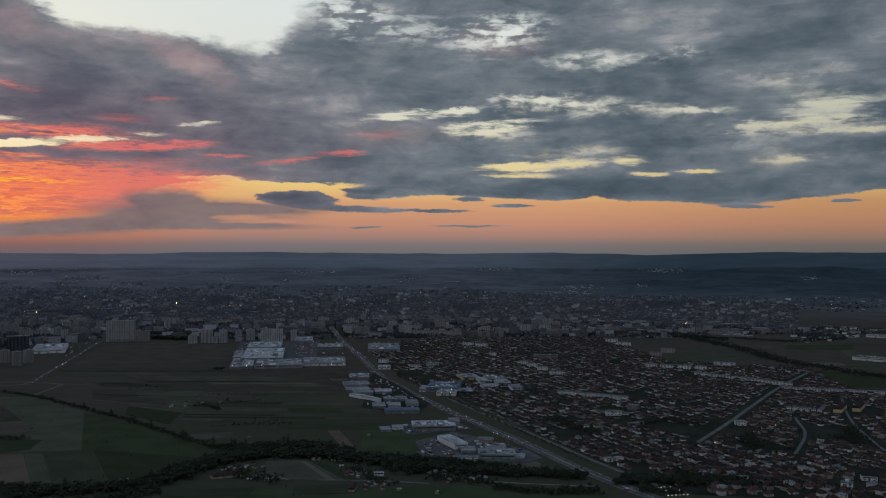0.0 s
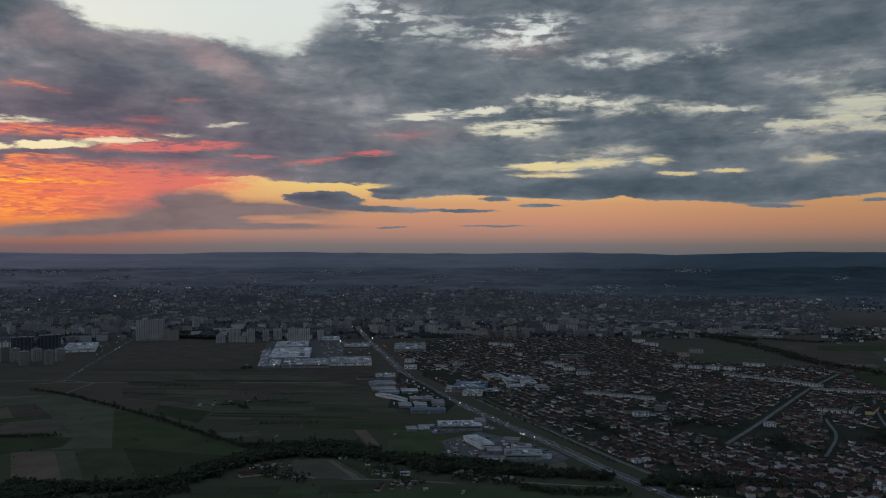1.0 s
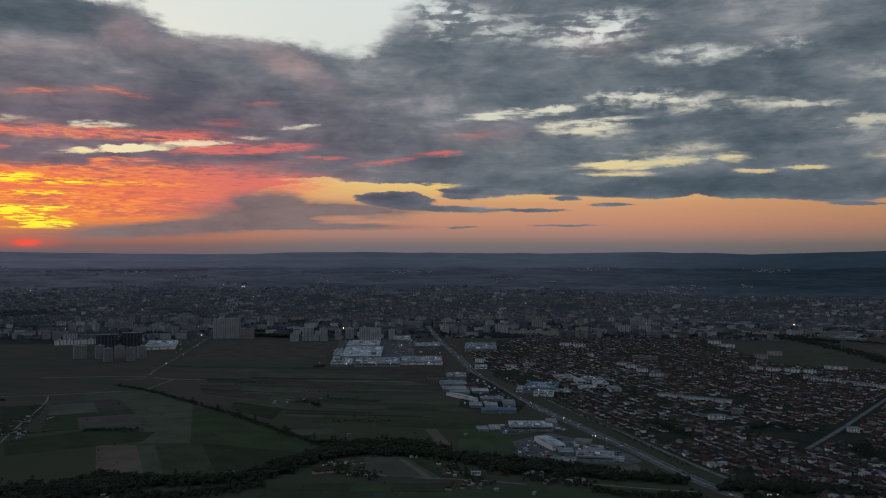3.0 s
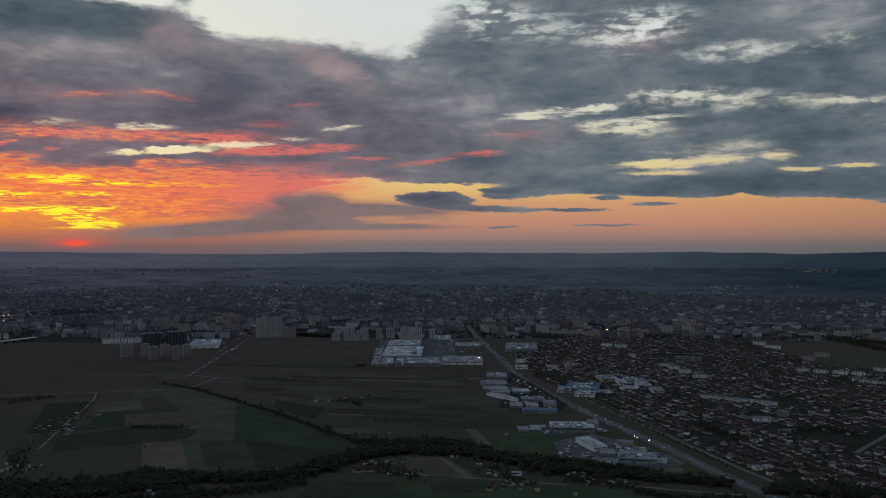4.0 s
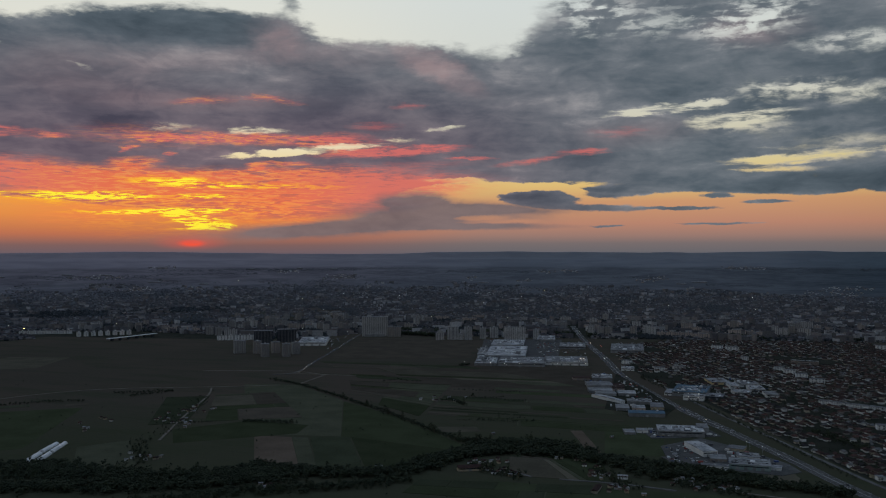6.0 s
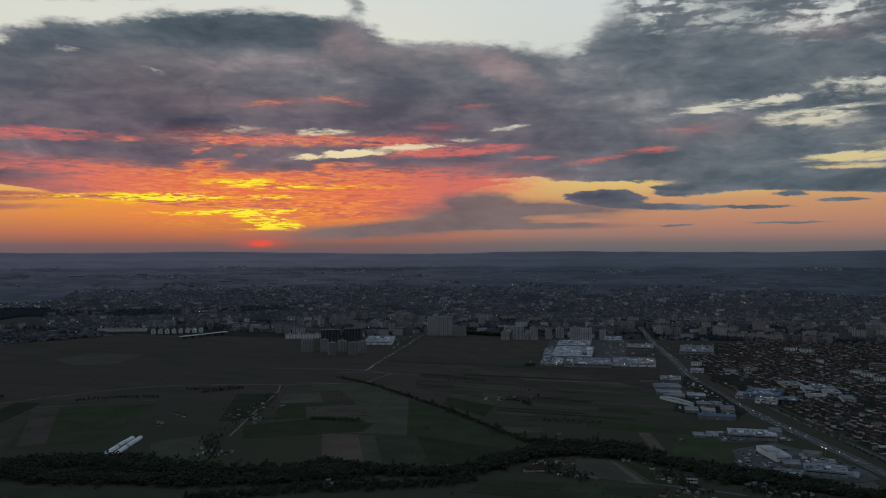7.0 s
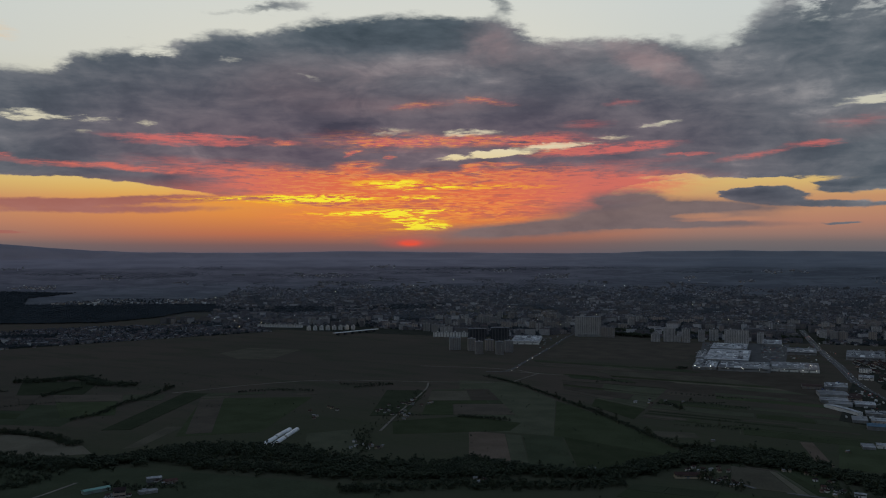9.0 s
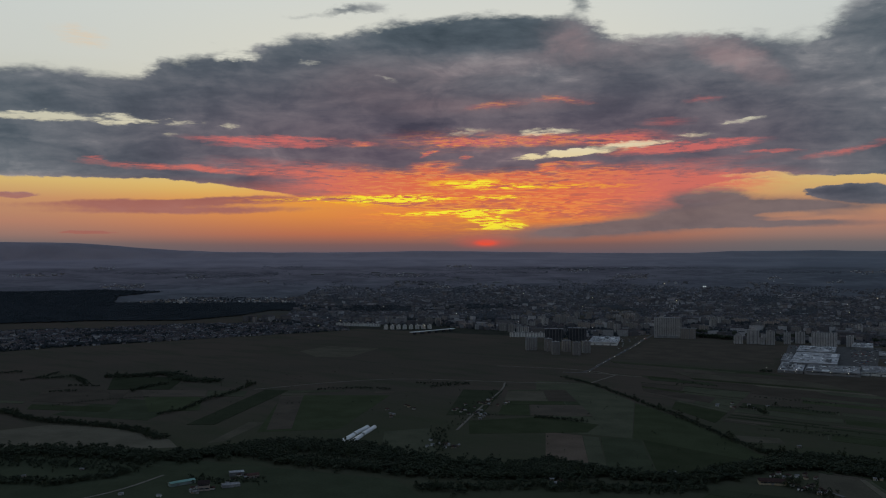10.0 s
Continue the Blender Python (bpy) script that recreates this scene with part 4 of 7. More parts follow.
field([(-1661, 1124), (-1529, 1213), (-1418, 1085), (-1519, 1015)], DARK_FIELD, "dark scrubland among bushes")
field([(-1107, 879), (-1261, 1192), (-1214, 1207), (-1071, 904)], DARK_FIELD, "dark fallow strip of land")

# roads
HIGHWAY = [(290, 846), (229, 967), (206, 1013), (182, 1062), (158, 1121), (126, 1209), (86, 1302), (40, 1412), (-11, 1534), (-63, 1675), (-105, 1801), (-147, 1930), (-201, 2202), (-270, 2485), (-320, 2712), (-359, 2903), (-413, 3180)]
HIGHWAY_S = smooth_line(HIGHWAY)
acc = Acc()
ribbon(acc, HIGHWAY_S, 19.0, 0.35)
highway = tagged(new("road_highway", acc.mesh("road_highway", ASPHALT)), "grey dual carriageway with a pale median line", "road", kind="structure")
acc = Acc()
for side, w in ((-8.8, 0.2), (8.8, 0.2), (-0.6, 0.35), (0.6, 0.35)):
    ribbon(acc, HIGHWAY_S, w, 0.36, side)
part("edge_line", acc, PAINT, highway, "white painted lines")
acc = Acc()
for side in (-4.7, 4.7):
    for x, y, a in along(HIGHWAY_S, 12.0):
        acc.box(x - math.sin(a) * side, y + math.cos(a) * side, 0.33, 4.5, 0.25, 0.03, a)
part("lane_dash", acc, PAINT, highway, "white lane dashes")
road("road_service", [(262, 985), (226, 1060), (196, 1128), (135, 1288), (72, 1445), (10, 1610), (-51, 1790)], 6.0, STREET, "narrow service street beside the main road")
road("road_cross", [(366, 1238), (385, 1269), (449, 1368), (550, 1536), (689, 1765), (837, 1977)], 7.0, STREET, "pale straight street through the houses")
road("road_short", [(618, 1437), (665, 1515), (713, 1598)], 8.0, STREET, "short pale street")
road("road_lane", [(475, 1165), (549, 1299), (572, 1391), (585, 1434)], 4.5, STREET, "narrow lane between houses")
road("road_east", [(608, 1184), (632, 1295), (674, 1439), (751, 1626)], 4.5, STREET, "narrow lane between houses")
road("road_west", [(-890, 1738), (-842, 1761), (-894, 1973), (-942, 2206), (-1025, 2563), (-1072, 2809)], 8.0, ASPHALT, "approach road with queuing cars")
road("road_dirt", [(-1280, 1179), (-1211, 1351), (-1139, 1449), (-1030, 1503), (-916, 1543), (-802, 1602)], 3.6, TRACK, "pale dirt track across the fields")
road("road_dirt", [(-890, 1738), (-837, 1769), (-719, 1764), (-705, 1772)], 3.6, TRACK, "pale dirt track across the fields")
road("road_dirt", [(-771, 1630), (-774, 1770)], 3.2, TRACK, "pale dirt track across the fields")
road("road_dirt", [(-772, 1759), (-863, 1807), (-1069, 1750)], 3.2, TRACK, "pale dirt track across the fields")
road("road_allotment", [(-734, 1083), (-807, 1264), (-876, 1455), (-918, 1532)], 3.6, TRACK, "pale lane between allotment huts")
road("road_garden", [(237, 1231), (240, 1278), (250, 1369), (258, 1406)], 4.0, STREET, "narrow lane between houses")
road("road_hamlet", [(-149, 1026), (-82, 1026), (-15, 1012)], 4.0, STREET, "narrow lane by the hamlet")
road("road_stream", [(45, 1025), (117, 1009), (182, 1002)], 3.5, TRACK, "pale path beside the trees")
road("road_farm", [(-214, 1048), (-183, 1028)], 4.0, STREET, "narrow farm lane")
road("road_farm", [(-868, 545), (-863, 595), (-878, 663)], 3.5, TRACK, "narrow farm lane")


# ---- houses ----
rng = random.Random(5)


def house_prototype(w, d, h, rise, hip, wall, roof_material, label, wing=False):
    """A family house: walls, tiled roof, chimney, door and windows, facing -y."""
    ob = thing("house", (0, 0), 0, label, "house", "houses of the housing estate")
    w, d, h, rise, hip = w * 0.8, d * 0.85, h * 0.82, rise * 0.95, hip * 0.8
    a = Acc()
    a.box(0, 0, -0.3, w, d, h + 0.3)
    gable = hip <= 0.01
    if gable:
        a.solid([(-w / 2, -d / 2, h), (-w / 2, d / 2, h), (-w / 2, 0, h + rise * 0.92), (w / 2, -d / 2, h), (w / 2, d / 2, h), (w / 2, 0, h + rise * 0.92)], [(0, 2, 1), (3, 4, 5), (0, 3, 5, 2), (1, 2, 5, 4)])
    if wing:
        a.box(w * 0.28, -d * 0.62, -0.3, w * 0.42, d * 0.4, h * 0.85 + 0.3)
    part("wall_shell", a, wall, ob)
    a = Acc()
    a.roof(0, 0, h, w + 1.2, d + 1.2, rise, 0, hip)
    if wing:
        a.roof(w * 0.28, -d * 0.55, h * 0.85, d * 0.62, w * 0.48, rise * 0.7, math.pi / 2, 1.2)
    top = part("roof", a, roof_material, ob)
    a = Acc()
    a.box(w * 0.22, d * 0.12, h + rise * 0.5, 0.7, 0.7, rise * 0.5 + 1.0)
    part("chimney", a, BARK, top, "brick chimney")
    win = Acc()
    win.box(0, 0, 0, 1.5, 0.12, 1.2)
    win = win.mesh("window", GLASS)
    for x in (-w * 0.3, w * 0.2):
        for z in [0.8]:
            part("window", win, GLASS, ob).location = (x, -d / 2 - 0.04, z)
    o = part("window", win, GLASS, ob)
    o.location, o.rotation_euler = (w / 2 + 0.04, d * 0.15, 0.8), (0, 0, math.pi / 2)
    a = Acc()
    a.box(0, 0, 0, 1.1, 0.12, 2.1)
    part("door", a, BARK, ob).location = (w * -0.08, -d / 2 - 0.04, 0)
    return ob


PROTOS = [
    house_prototype(11, 9, 3.2, 3.6, 3.2, WALL, TILE_ROOF, "plastered house with a dark red hipped tile roof"),
    house_prototype(13, 8.5, 3.0, 3.4, 0, WALL, TILE_ROOF, "plastered house with a dark red gabled tile roof"),
    house_prototype(10, 10, 5.8, 3.2, 3.8, WALL, TILE_ROOF, "two-storey plastered house with a hipped tile roof"),
    house_prototype(9, 11, 5.6, 3.8, 0, WALL, TILE_ROOF, "two-storey gabled house with a steep tile roof"),
    house_prototype(14, 9, 3.1, 3.3, 2.5, WALL, TILE_ROOF, "low plastered house with a tiled wing", True),
    house_prototype(12, 10, 5.9, 1.2, 4.0, WHITE_WALL, GREY_ROOF, "white modern house with a low grey roof"),
    house_prototype(8, 7, 2.6, 2.4, 0, WALL, TILE_ROOF, "small old cottage with a red gabled roof"),
]

KEEP_CLEAR = []   # circles (x, y, r) that the loose houses and trees stay out of


def free(x, y, pad=0.0):
    return all((x - a) ** 2 + (y - b) ** 2 > (r + pad) ** 2 for a, b, r in KEEP_CLEAR)


for x, y, a in along(HIGHWAY_S, 12):
    KEEP_CLEAR.append((x, y, 24))
for line, r in (([(366, 1238), (385, 1269), (449, 1368), (550, 1536), (689, 1765), (837, 1977)], 11),
                ([(475, 1165), (549, 1299), (572, 1391), (585, 1434)], 8), ([(608, 1184), (632, 1295), (674, 1439), (751, 1626)], 8),
                ([(262, 985), (226, 1060), (196, 1128), (135, 1288), (72, 1445), (10, 1610), (-51, 1790)], 10)):
    for x, y, a in along(line, 8):
        KEEP_CLEAR.append((x, y, r))
for x, y, r in ((*(923, 2182), 40), (*(260, 977), 30), (*(211, 1309), 22), (*(305, 1385), 30), (*(200, 1412), 20), (*(8, 1712), 46), (*(704, 1491), 48), (*(435, 1217), 26), (*(590, 1295), 40),
                (*(529, 1062), 22), (*(476, 1015), 18), (*(294, 2286), 60), (*(345, 1637), 40), (*(299, 1650), 40), (*(296, 1500), 26), (*(-81, 1953), 40), (*(-113, 1848), 30), (*(-41, 1883), 30), (*(-115, 2102), 24), (*(366, 1341), 34), (*(330, 1376), 34), (*(225, 2349), 40), (*(599, 1315), 44), (*(192, 1297), 20), (*(239, 1322), 18)):
    KEEP_CLEAR.append((x, y, r))

# ---- large buildings ----
def shed(name, place, w, d, h, turn, wall, roof_material, label, rise=0.0, category="warehouse", bands=0, doors=0, skylights=0, lit=0):
    """A long hall: walls, flat or low pitched roof with its rim, doors, window band, rooflights."""
    ob = thing(name, place, turn, label, category)
    KEEP_CLEAR.append((place[0], place[1], max(w, d) * 0.55))
    a = Acc()
    a.box(0, 0, -0.3, w, d, h + 0.3)
    part("wall_shell", a, wall, ob)
    a = Acc()
    if rise:
        a.roof(0, 0, h, w + 0.6, d + 0.6, rise)
    else:
        a.box(0, 0, h, w - 0.6, d - 0.6, 0.12)
        for x, y, sx, sy in ((0, -d / 2, w + 0.5, 0.5), (0, d / 2, w + 0.5, 0.5), (-w / 2, 0, 0.5, d - 0.5), (w / 2, 0, 0.5, d - 0.5)):
            a.box(x, y, h - 0.2, sx, sy, 0.8)
    cover_part = part("roof", a, roof_material, ob)
    for i in range(bands):
        a = Acc()
        a.box(0, -d / 2 - 0.05, h * (i + 0.62) / max(1, bands), w * 0.9, 0.2, min(1.3, h * 0.3))
        part("window_band", a, GLASS, ob)
    for i in range(doors):
        a = Acc()
        a.box((i - (doors - 1) / 2) * w * 0.8 / max(1, doors), -d / 2 - 0.08, 0, min(4.0, w * 0.1), 0.2, min(4.0, h * 0.6))
        part("door", a, GREY_ROOF, ob)
    for i in range(skylights):
        a = Acc()
        top = h + 0.12 + (rise * 0.45 if rise else 0)
        a.box((i - (skylights - 1) / 2) * w * 0.85 / max(1, skylights), d * (0.2 if i % 2 else -0.15), top, min(5, w * 0.05 + 1.5), 1.8, 0.7)
        part("skylight", a, PALE_ROOF if roof_material is not PALE_ROOF else GREY_ROOF, cover_part)
    if not rise and w > 24:
        # vents, plant boxes and patches of newer roofing
        r2 = random.Random(round(w * 7 + d * 13))
        for i in range(min(14, int(w * d / 110))):
            a = Acc()
            sx, sy = r2.choice(((2, 2, 1.4), (3, 2, 1.6), (6, 1.5, 0.8), (w * 0.12, d * 0.25, 0.5)))[:2], r2.uniform(0.5, 1.6)
            a.box(r2.uniform(-0.42, 0.42) * w, r2.uniform(-0.36, 0.36) * d, h + 0.12, sx[0], min(sx[1], d * 0.3), sy)
            part("roof_unit", a, r2.choice((WHITE_WALL, FLAT_ROOF, DARK_CLADDING, STEEL)), cover_part)
    if not rise and w * d > 2500:
        r3 = random.Random(round(w * 3 + d * 5))
        a = Acc()
        for i in range(min(110, int(w * d / 70))):
            x, y = r3.uniform(-0.46, 0.46) * w, r3.uniform(-0.46, 0.46) * d
            k = r3.random()
            if k < 0.35:
                a.box(x, y, h + 0.12, r3.uniform(1.5, 4), r3.uniform(1.5, 6), r3.uniform(0.5, 2.2), 0, r3.randrange(4))
            elif k < 0.7:
                sx, sy = r3.uniform(0.03, 0.12) * w, r3.uniform(0.04, 0.14) * d
                a.box(x * 0.85, y * 0.85, h + 0.10, sx, sy, 0.05 + i * 0.002, 0, r3.randrange(4))
            else:
                a.box(x * 0.8, y * 0.8, h + 0.12, r3.uniform(0.5, 0.9), r3.uniform(8, 22), 0.6, r3.choice((0, math.pi / 2)), r3.randrange(4))
        tagged(part("roof_plant", a, [PALE_ROOF, FLAT_ROOF, GREY_ROOF, WHITE_WALL], cover_part, "ducts, plant boxes and patched roofing"), kind="stuff")
    for i in range(lit):
        a = Acc()
        a.box((i - (lit - 1) / 2) * w * 0.9 / max(1, lit), -d / 2 - 0.5, h * 0.75, 1.0, 0.6, 0.5)
        part("floodlight", a, LAMP_LOW, ob, "lit white floodlight")
    return ob


def block(name, place, w, d, h, turn, wall, label, columns=4, crown="flat", category="apartment block", back=False):
    """A block of flats: body, columns of windows and of balconies front and back, roof slab and stair head."""
    ob = thing(name, place, turn, label, category)
    KEEP_CLEAR.append((place[0], place[1], max(w, d) * 0.6))
    floors = max(2, round(h / 2.9))
    fh = h / floors
    a = Acc()
    a.box(0, 0, -0.3, w, d, h + 0.3)
    part("body", a, wall, ob)
    a = Acc()
    if crown == "gable":
        a.roof(0, 0, h, d + 0.6, w + 0.6, w * 0.5, math.pi / 2, 0)
        g = Acc()
        for y in (-d / 2 - 0.35, d / 2 + 0.35):
            g.solid([(-w / 2, y - 0.1, h), (w / 2, y - 0.1, h), (0, y - 0.1, h + w * 0.46), (-w / 2, y + 0.1, h), (w / 2, y + 0.1, h), (0, y + 0.1, h + w * 0.46)], [(0, 1, 2), (5, 4, 3), (0, 3, 4, 1), (1, 4, 5, 2), (2, 5, 3, 0)])
        part("gable", g, wall, ob)
    else:
        a.box(0, 0, h, w + 0.5, d + 0.5, 0.6)
    part("roof", a, FLAT_ROOF, ob)
    if crown == "steps":
        a = Acc()
        a.box(0, 0, h + 0.6, w * 0.66, d * 0.7, fh * 1.5)
        a.box(0, 0, h + 0.6 + fh * 1.5, w * 0.34, d * 0.45, fh * 1.2)
        part("upper_storey", a, wall, ob)
    elif crown == "flat":
        for i in range(max(1, round(w / 25))):
            a = Acc()
            a.box((i + 0.5) * w / max(1, round(w / 25)) - w / 2, 0, h + 0.6, 4.0, min(5.0, d * 0.5), 2.6)
            part("stair_head", a, wall, ob)
    pitch = w / columns
    glass, balcony = Acc(), Acc()
    for k in range(floors):
        glass.box(0, 0, k * fh + 0.9, pitch * 0.34, 0.25, fh * 0.52)
        balcony.box(0, -0.55, k * fh + 0.05, pitch * 0.5, 1.1, 1.05)
        balcony.box(0, 0, k * fh + 1.1, pitch * 0.46, 0.2, fh - 1.2, 0, 1)
    glass, balcony = glass.mesh("window_column", DIM_GLASS), balcony.mesh("balcony_column", [wall, DIM_GLASS])
    for i in range(columns):
        x = (i + 0.5) * pitch - w / 2
        for y, half_turn in ((-d / 2, 0), (d / 2, math.pi)) if back else ((-d / 2, 0),):
            o = part("balcony_column" if i % 2 else "window_column", balcony if i % 2 else glass, None, ob)
            o.location, o.rotation_euler = (x, y, 0), (0, 0, half_turn)
            tagged(o, kind="stuff")
    return ob


# the great slab beside the approach road
big = block("slab_block", (-980, 2631), 82.7, 24, 62.0, 20, SLAB_WALL, "very wide pale concrete slab block with dark window columns", 12, "none", "office block")
a = Acc()
a.box(-18, 2, 62.0, 14, 10, 6)
part("roof_house", a, SLAB_WALL, big)
a = Acc()
a.box(0, -16, -0.3, 65.3, 10, 8)
part("podium", a, CLADDING, big, "low grey podium")
block("office_block", (-915, 2633), 43.8, 20, 31.0, 19, PANEL, "mid-rise concrete block beside the slab", 6)
# residential towers and the dark offices at the edge of the fields
for g, w, h in (((-1166, 2088), 19, 21), ((-1117, 2095), 13, 21), ((-1062, 2033), 13, 22), ((-1073, 2115), 14, 19), ((-1012, 2055), 13, 22), ((-1012, 2112), 13, 20)):
    r = math.hypot(*g) / 1528
    block("tower_block", g, w * r, 20, h * r, 27 + 10, PANEL, "pale residential tower with dark window columns", 5)
for g, w in (((-1222, 2329), 32), ((-1174, 2387), 32)):
    r = math.hypot(*g) / 1528
    block("office_tower", g, w * r, 22, 22 * r, 27, DARK_CLADDING, "dark glass office building beside the towers", 6, "flat", "office block")
block("office_tower", (-1356, 2403), 111.9, 14, 14.4, 29, WHITE_WALL, "long low white office block", 12, "flat", "office block")
# flats before the mall
for g, w, h, crown in (((-744, 2571), 14, 12, "gable"), ((-707, 2589), 19, 22, "steps"), ((-682, 2590), 9, 11, "flat"), ((-658, 2590), 13, 23, "flat"), ((-624, 2641), 10, 19, "flat"), ((-596, 2677), 14, 19, "flat"), ((-459, 2663), 10, 17, "flat")):
    r = math.hypot(*g) / 1528
    block("apartment_tower", g, w * r, 16, h * r, math.degrees(-math.atan2(g[0], g[1])) + 6, TOWER_WALL, "pale apartment tower with balconies", 3, crown)
for g in ((-537, 2627), (-503, 2628)):
    block("apartment_tower", g, 33.3, 18, 40.0, 11, TOWER_WALL, "white twin apartment tower with dark bays", 5)
# mall and big stores
HALLS = []


def hall(name, place, w, d, h, turn, wall, roof_material, label, rise=0.0, category="warehouse", bands=0, doors=0, skylights=0, lit=0):
    HALLS.append((place[0], place[1], max(w, d)))
    return shed(name, place, w, d, h, math.degrees(-math.atan2(place[0], place[1])) + turn, wall, roof_material, label, rise, category, bands, doors, skylights, lit)


hall("mall", (-465, 2249), 102, 225, 10, -3, CLADDING, PALE_ROOF, "sprawling shopping mall with a pale roof", 0, "mall", 0, 0, 12)
hall("mall_hall", (-501, 2439), 91, 141, 12, -3, CLADDING, PALE_ROOF, "pale roofed hall of the mall", 0, "mall", 0, 2, 8)
hall("mall_arcade", (-392, 2078), 112, 123, 8, -3, CLADDING, GREY_ROOF, "long grey mall arcade with lit signs", 0, "mall", 1, 5, 10, 3)
hall("mall_hall", (-482, 2086), 52, 158, 6, -3, CLADDING, GREY_ROOF, "low grey hall of the mall", 0, "mall", 0, 3, 8, 2)
hall("mall_hall", (-535, 2264), 21, 160, 6, -3, CLADDING, GREY_ROOF, "low grey annexe of the mall", 0, "mall", 0, 1, 3)
hall("store", (-292, 2122), 104, 114, 8, 0, WHITE_WALL, PALE_ROOF, "long white store hall with pale roof", 0, "store", 1, 4, 4)
hall("store", (-321, 2469), 72, 108, 7, 0, CLADDING, GREY_ROOF, "grey store hall beside the car park", 0, "store", 1, 3, 6)
hall("store", (-166, 2440), 88, 163, 8, 0, CLADDING, PALE_ROOF, "white roofed store hall by the junction", 0, "store", 1, 3, 6)
hall("store", (-424, 2644), 53, 125, 8, 0, CLADDING, PALE_ROOF, "pale store hall with flat roof", 0, "store", 0, 2, 3)
hall("store", (-137, 2029), 29, 41, 5, 0, WHITE_WALL, PALE_ROOF, "low white filling station with lit canopy", 0, "store", 1, 2, 0, 2)
sheet_on_ground("ground_car_park", [(-470, 2646), (-379, 2666), (-325, 2221), (-353, 2065), (-493, 2031), (-613, 2608)], ASPHALT, "wide asphalt car park", "car park")
hall("supermarket", (-1084, 2388), 82, 172, 9, -4, WHITE_WALL, PALE_ROOF, "wide supermarket hall with a pale roof", 0, "supermarket", 1, 3, 6)
# halls between the fields and the main road
hall("industrial_hall", (-222, 1846), 36, 34, 5, 4, WALL, TILE_ROOF, "low hall with a red tile roof", 1.5, "warehouse", 0, 2, 0)
hall("industrial_hall", (-180, 1867), 42, 61, 6, 0, CLADDING, GREY_ROOF, "grey metal hall beside gravel yards", 0, "warehouse", 0, 3, 4)
hall("industrial_hall", (-176, 1760), 50, 54, 6, 8, CLADDING, PALE_ROOF, "long pale metal hall beside the fields", 1.5, "warehouse", 0, 3, 3)
hall("industrial_hall", (-167, 1693), 45, 36, 5, 6, CLADDING, PALE_ROOF, "long pale metal hall beside the fields", 1.5, "warehouse", 0, 3, 3)
hall("industrial_hall", (-153, 1657), 37, 27, 5, 6, CLADDING, GREY_ROOF, "grey metal hall beside gravel yards", 1.2, "warehouse", 0, 3, 3)
hall("industrial_hall", (-144, 1602), 11, 83, 5, 38, WHITE_WALL, PALE_ROOF, "white hall set askew to the others", 1.5, "warehouse", 0, 2, 0)
hall("industrial_hall", (-115, 1673), 32, 35, 5, 4, CLADDING, PALE_ROOF, "pale metal hall beside gravel yards", 1.2, "warehouse", 0, 3, 3)
hall("industrial_hall", (-137, 1740), 23, 60, 6, 2, PINK_PANEL, TILE_ROOF, "reddish brick hall with flat roof", 0, "warehouse", 1, 2, 2)
hall("industrial_hall", (-87, 1585), 42, 31, 5, 4, CLADDING, PALE_ROOF, "pale metal hall beside gravel yards", 0, "warehouse", 0, 3, 4)
hall("industrial_hall", (-112, 1519), 22, 40, 4.5, 3, CLADDING, GREY_ROOF, "low grey workshop beside gravel yards", 0, "warehouse", 0, 3, 2)
hall("industrial_hall", (-85, 1523), 22, 28, 4.5, 3, PINK_PANEL, PALE_ROOF, "low workshop with pink walls", 0, "warehouse", 0, 3, 2)
hall("industrial_hall", (-55, 1545), 22, 47, 5, 3, WALL, FLAT_ROOF, "flat-roofed plastered workshop beside the yards", 0, "warehouse", 0, 3, 2)
hall("industrial_hall", (-69, 1467), 58, 27, 6, 5, CLADDING, BLUE_ROOF, "long hall with a blue metal roof", 1.6, "warehouse", 0, 3, 3)
hall("logistics_hall", (-14, 1333), 66, 44, 8, 5, CLADDING, PALE_ROOF, "large pale logistics hall with flat roof", 0, "warehouse", 1, 6, 10)
hall("logistics_hall", (18, 1357), 16, 32, 9, 5, CLADDING, PALE_ROOF, "tall end of the logistics hall", 0, "warehouse", 0, 1, 2)
hall("industrial_hall", (-87, 1320), 16, 26, 3, 8, CLADDING, GREY_ROOF, "low grey shed in the meadow", 0, "warehouse", 0, 1, 0)
hall("industrial_hall", (-69, 1331), 17, 17, 4, 4, WHITE_WALL, PALE_ROOF, "low white shed beside parked cars", 0, "warehouse", 0, 1, 0)
hall("workshop", (14, 1219), 20, 62, 8, 24, WHITE_WALL, PALE_ROOF, "white workshop with a pale roof", 1.2, "workshop", 1, 2, 4)
hall("workshop", (35, 1179), 20, 27, 4, 4, WALL, GREY_ROOF, "low annexe of the white workshop", 0, "workshop", 0, 3, 3)
hall("workshop", (30, 1129), 33, 12, 5, 3, WHITE_WALL, PALE_ROOF, "long low white workshop in the yard", 0, "workshop", 0, 4, 2)
hall("workshop", (72, 1148), 49, 35, 7, 2, GREEN_CLADDING, GREY_ROOF, "green-grey hall with rows of rooflights", 0, "workshop", 1, 4, 16)
hall("workshop", (73, 1196), 28, 24, 5, 2, WALL, GREY_ROOF, "low flat-roofed workshop in the yard", 0, "workshop", 0, 3, 5)
hall("workshop", (103, 1146), 13, 16, 3.5, -4, WHITE_WALL, PALE_ROOF, "small white shed with pale roof", 0, "workshop", 0, 1, 1)
hall("workshop", (61, 1246), 23, 22, 3.5, -12, WALL, FLAT_ROOF, "low workshop by the main road", 0, "workshop", 0, 2, 2)
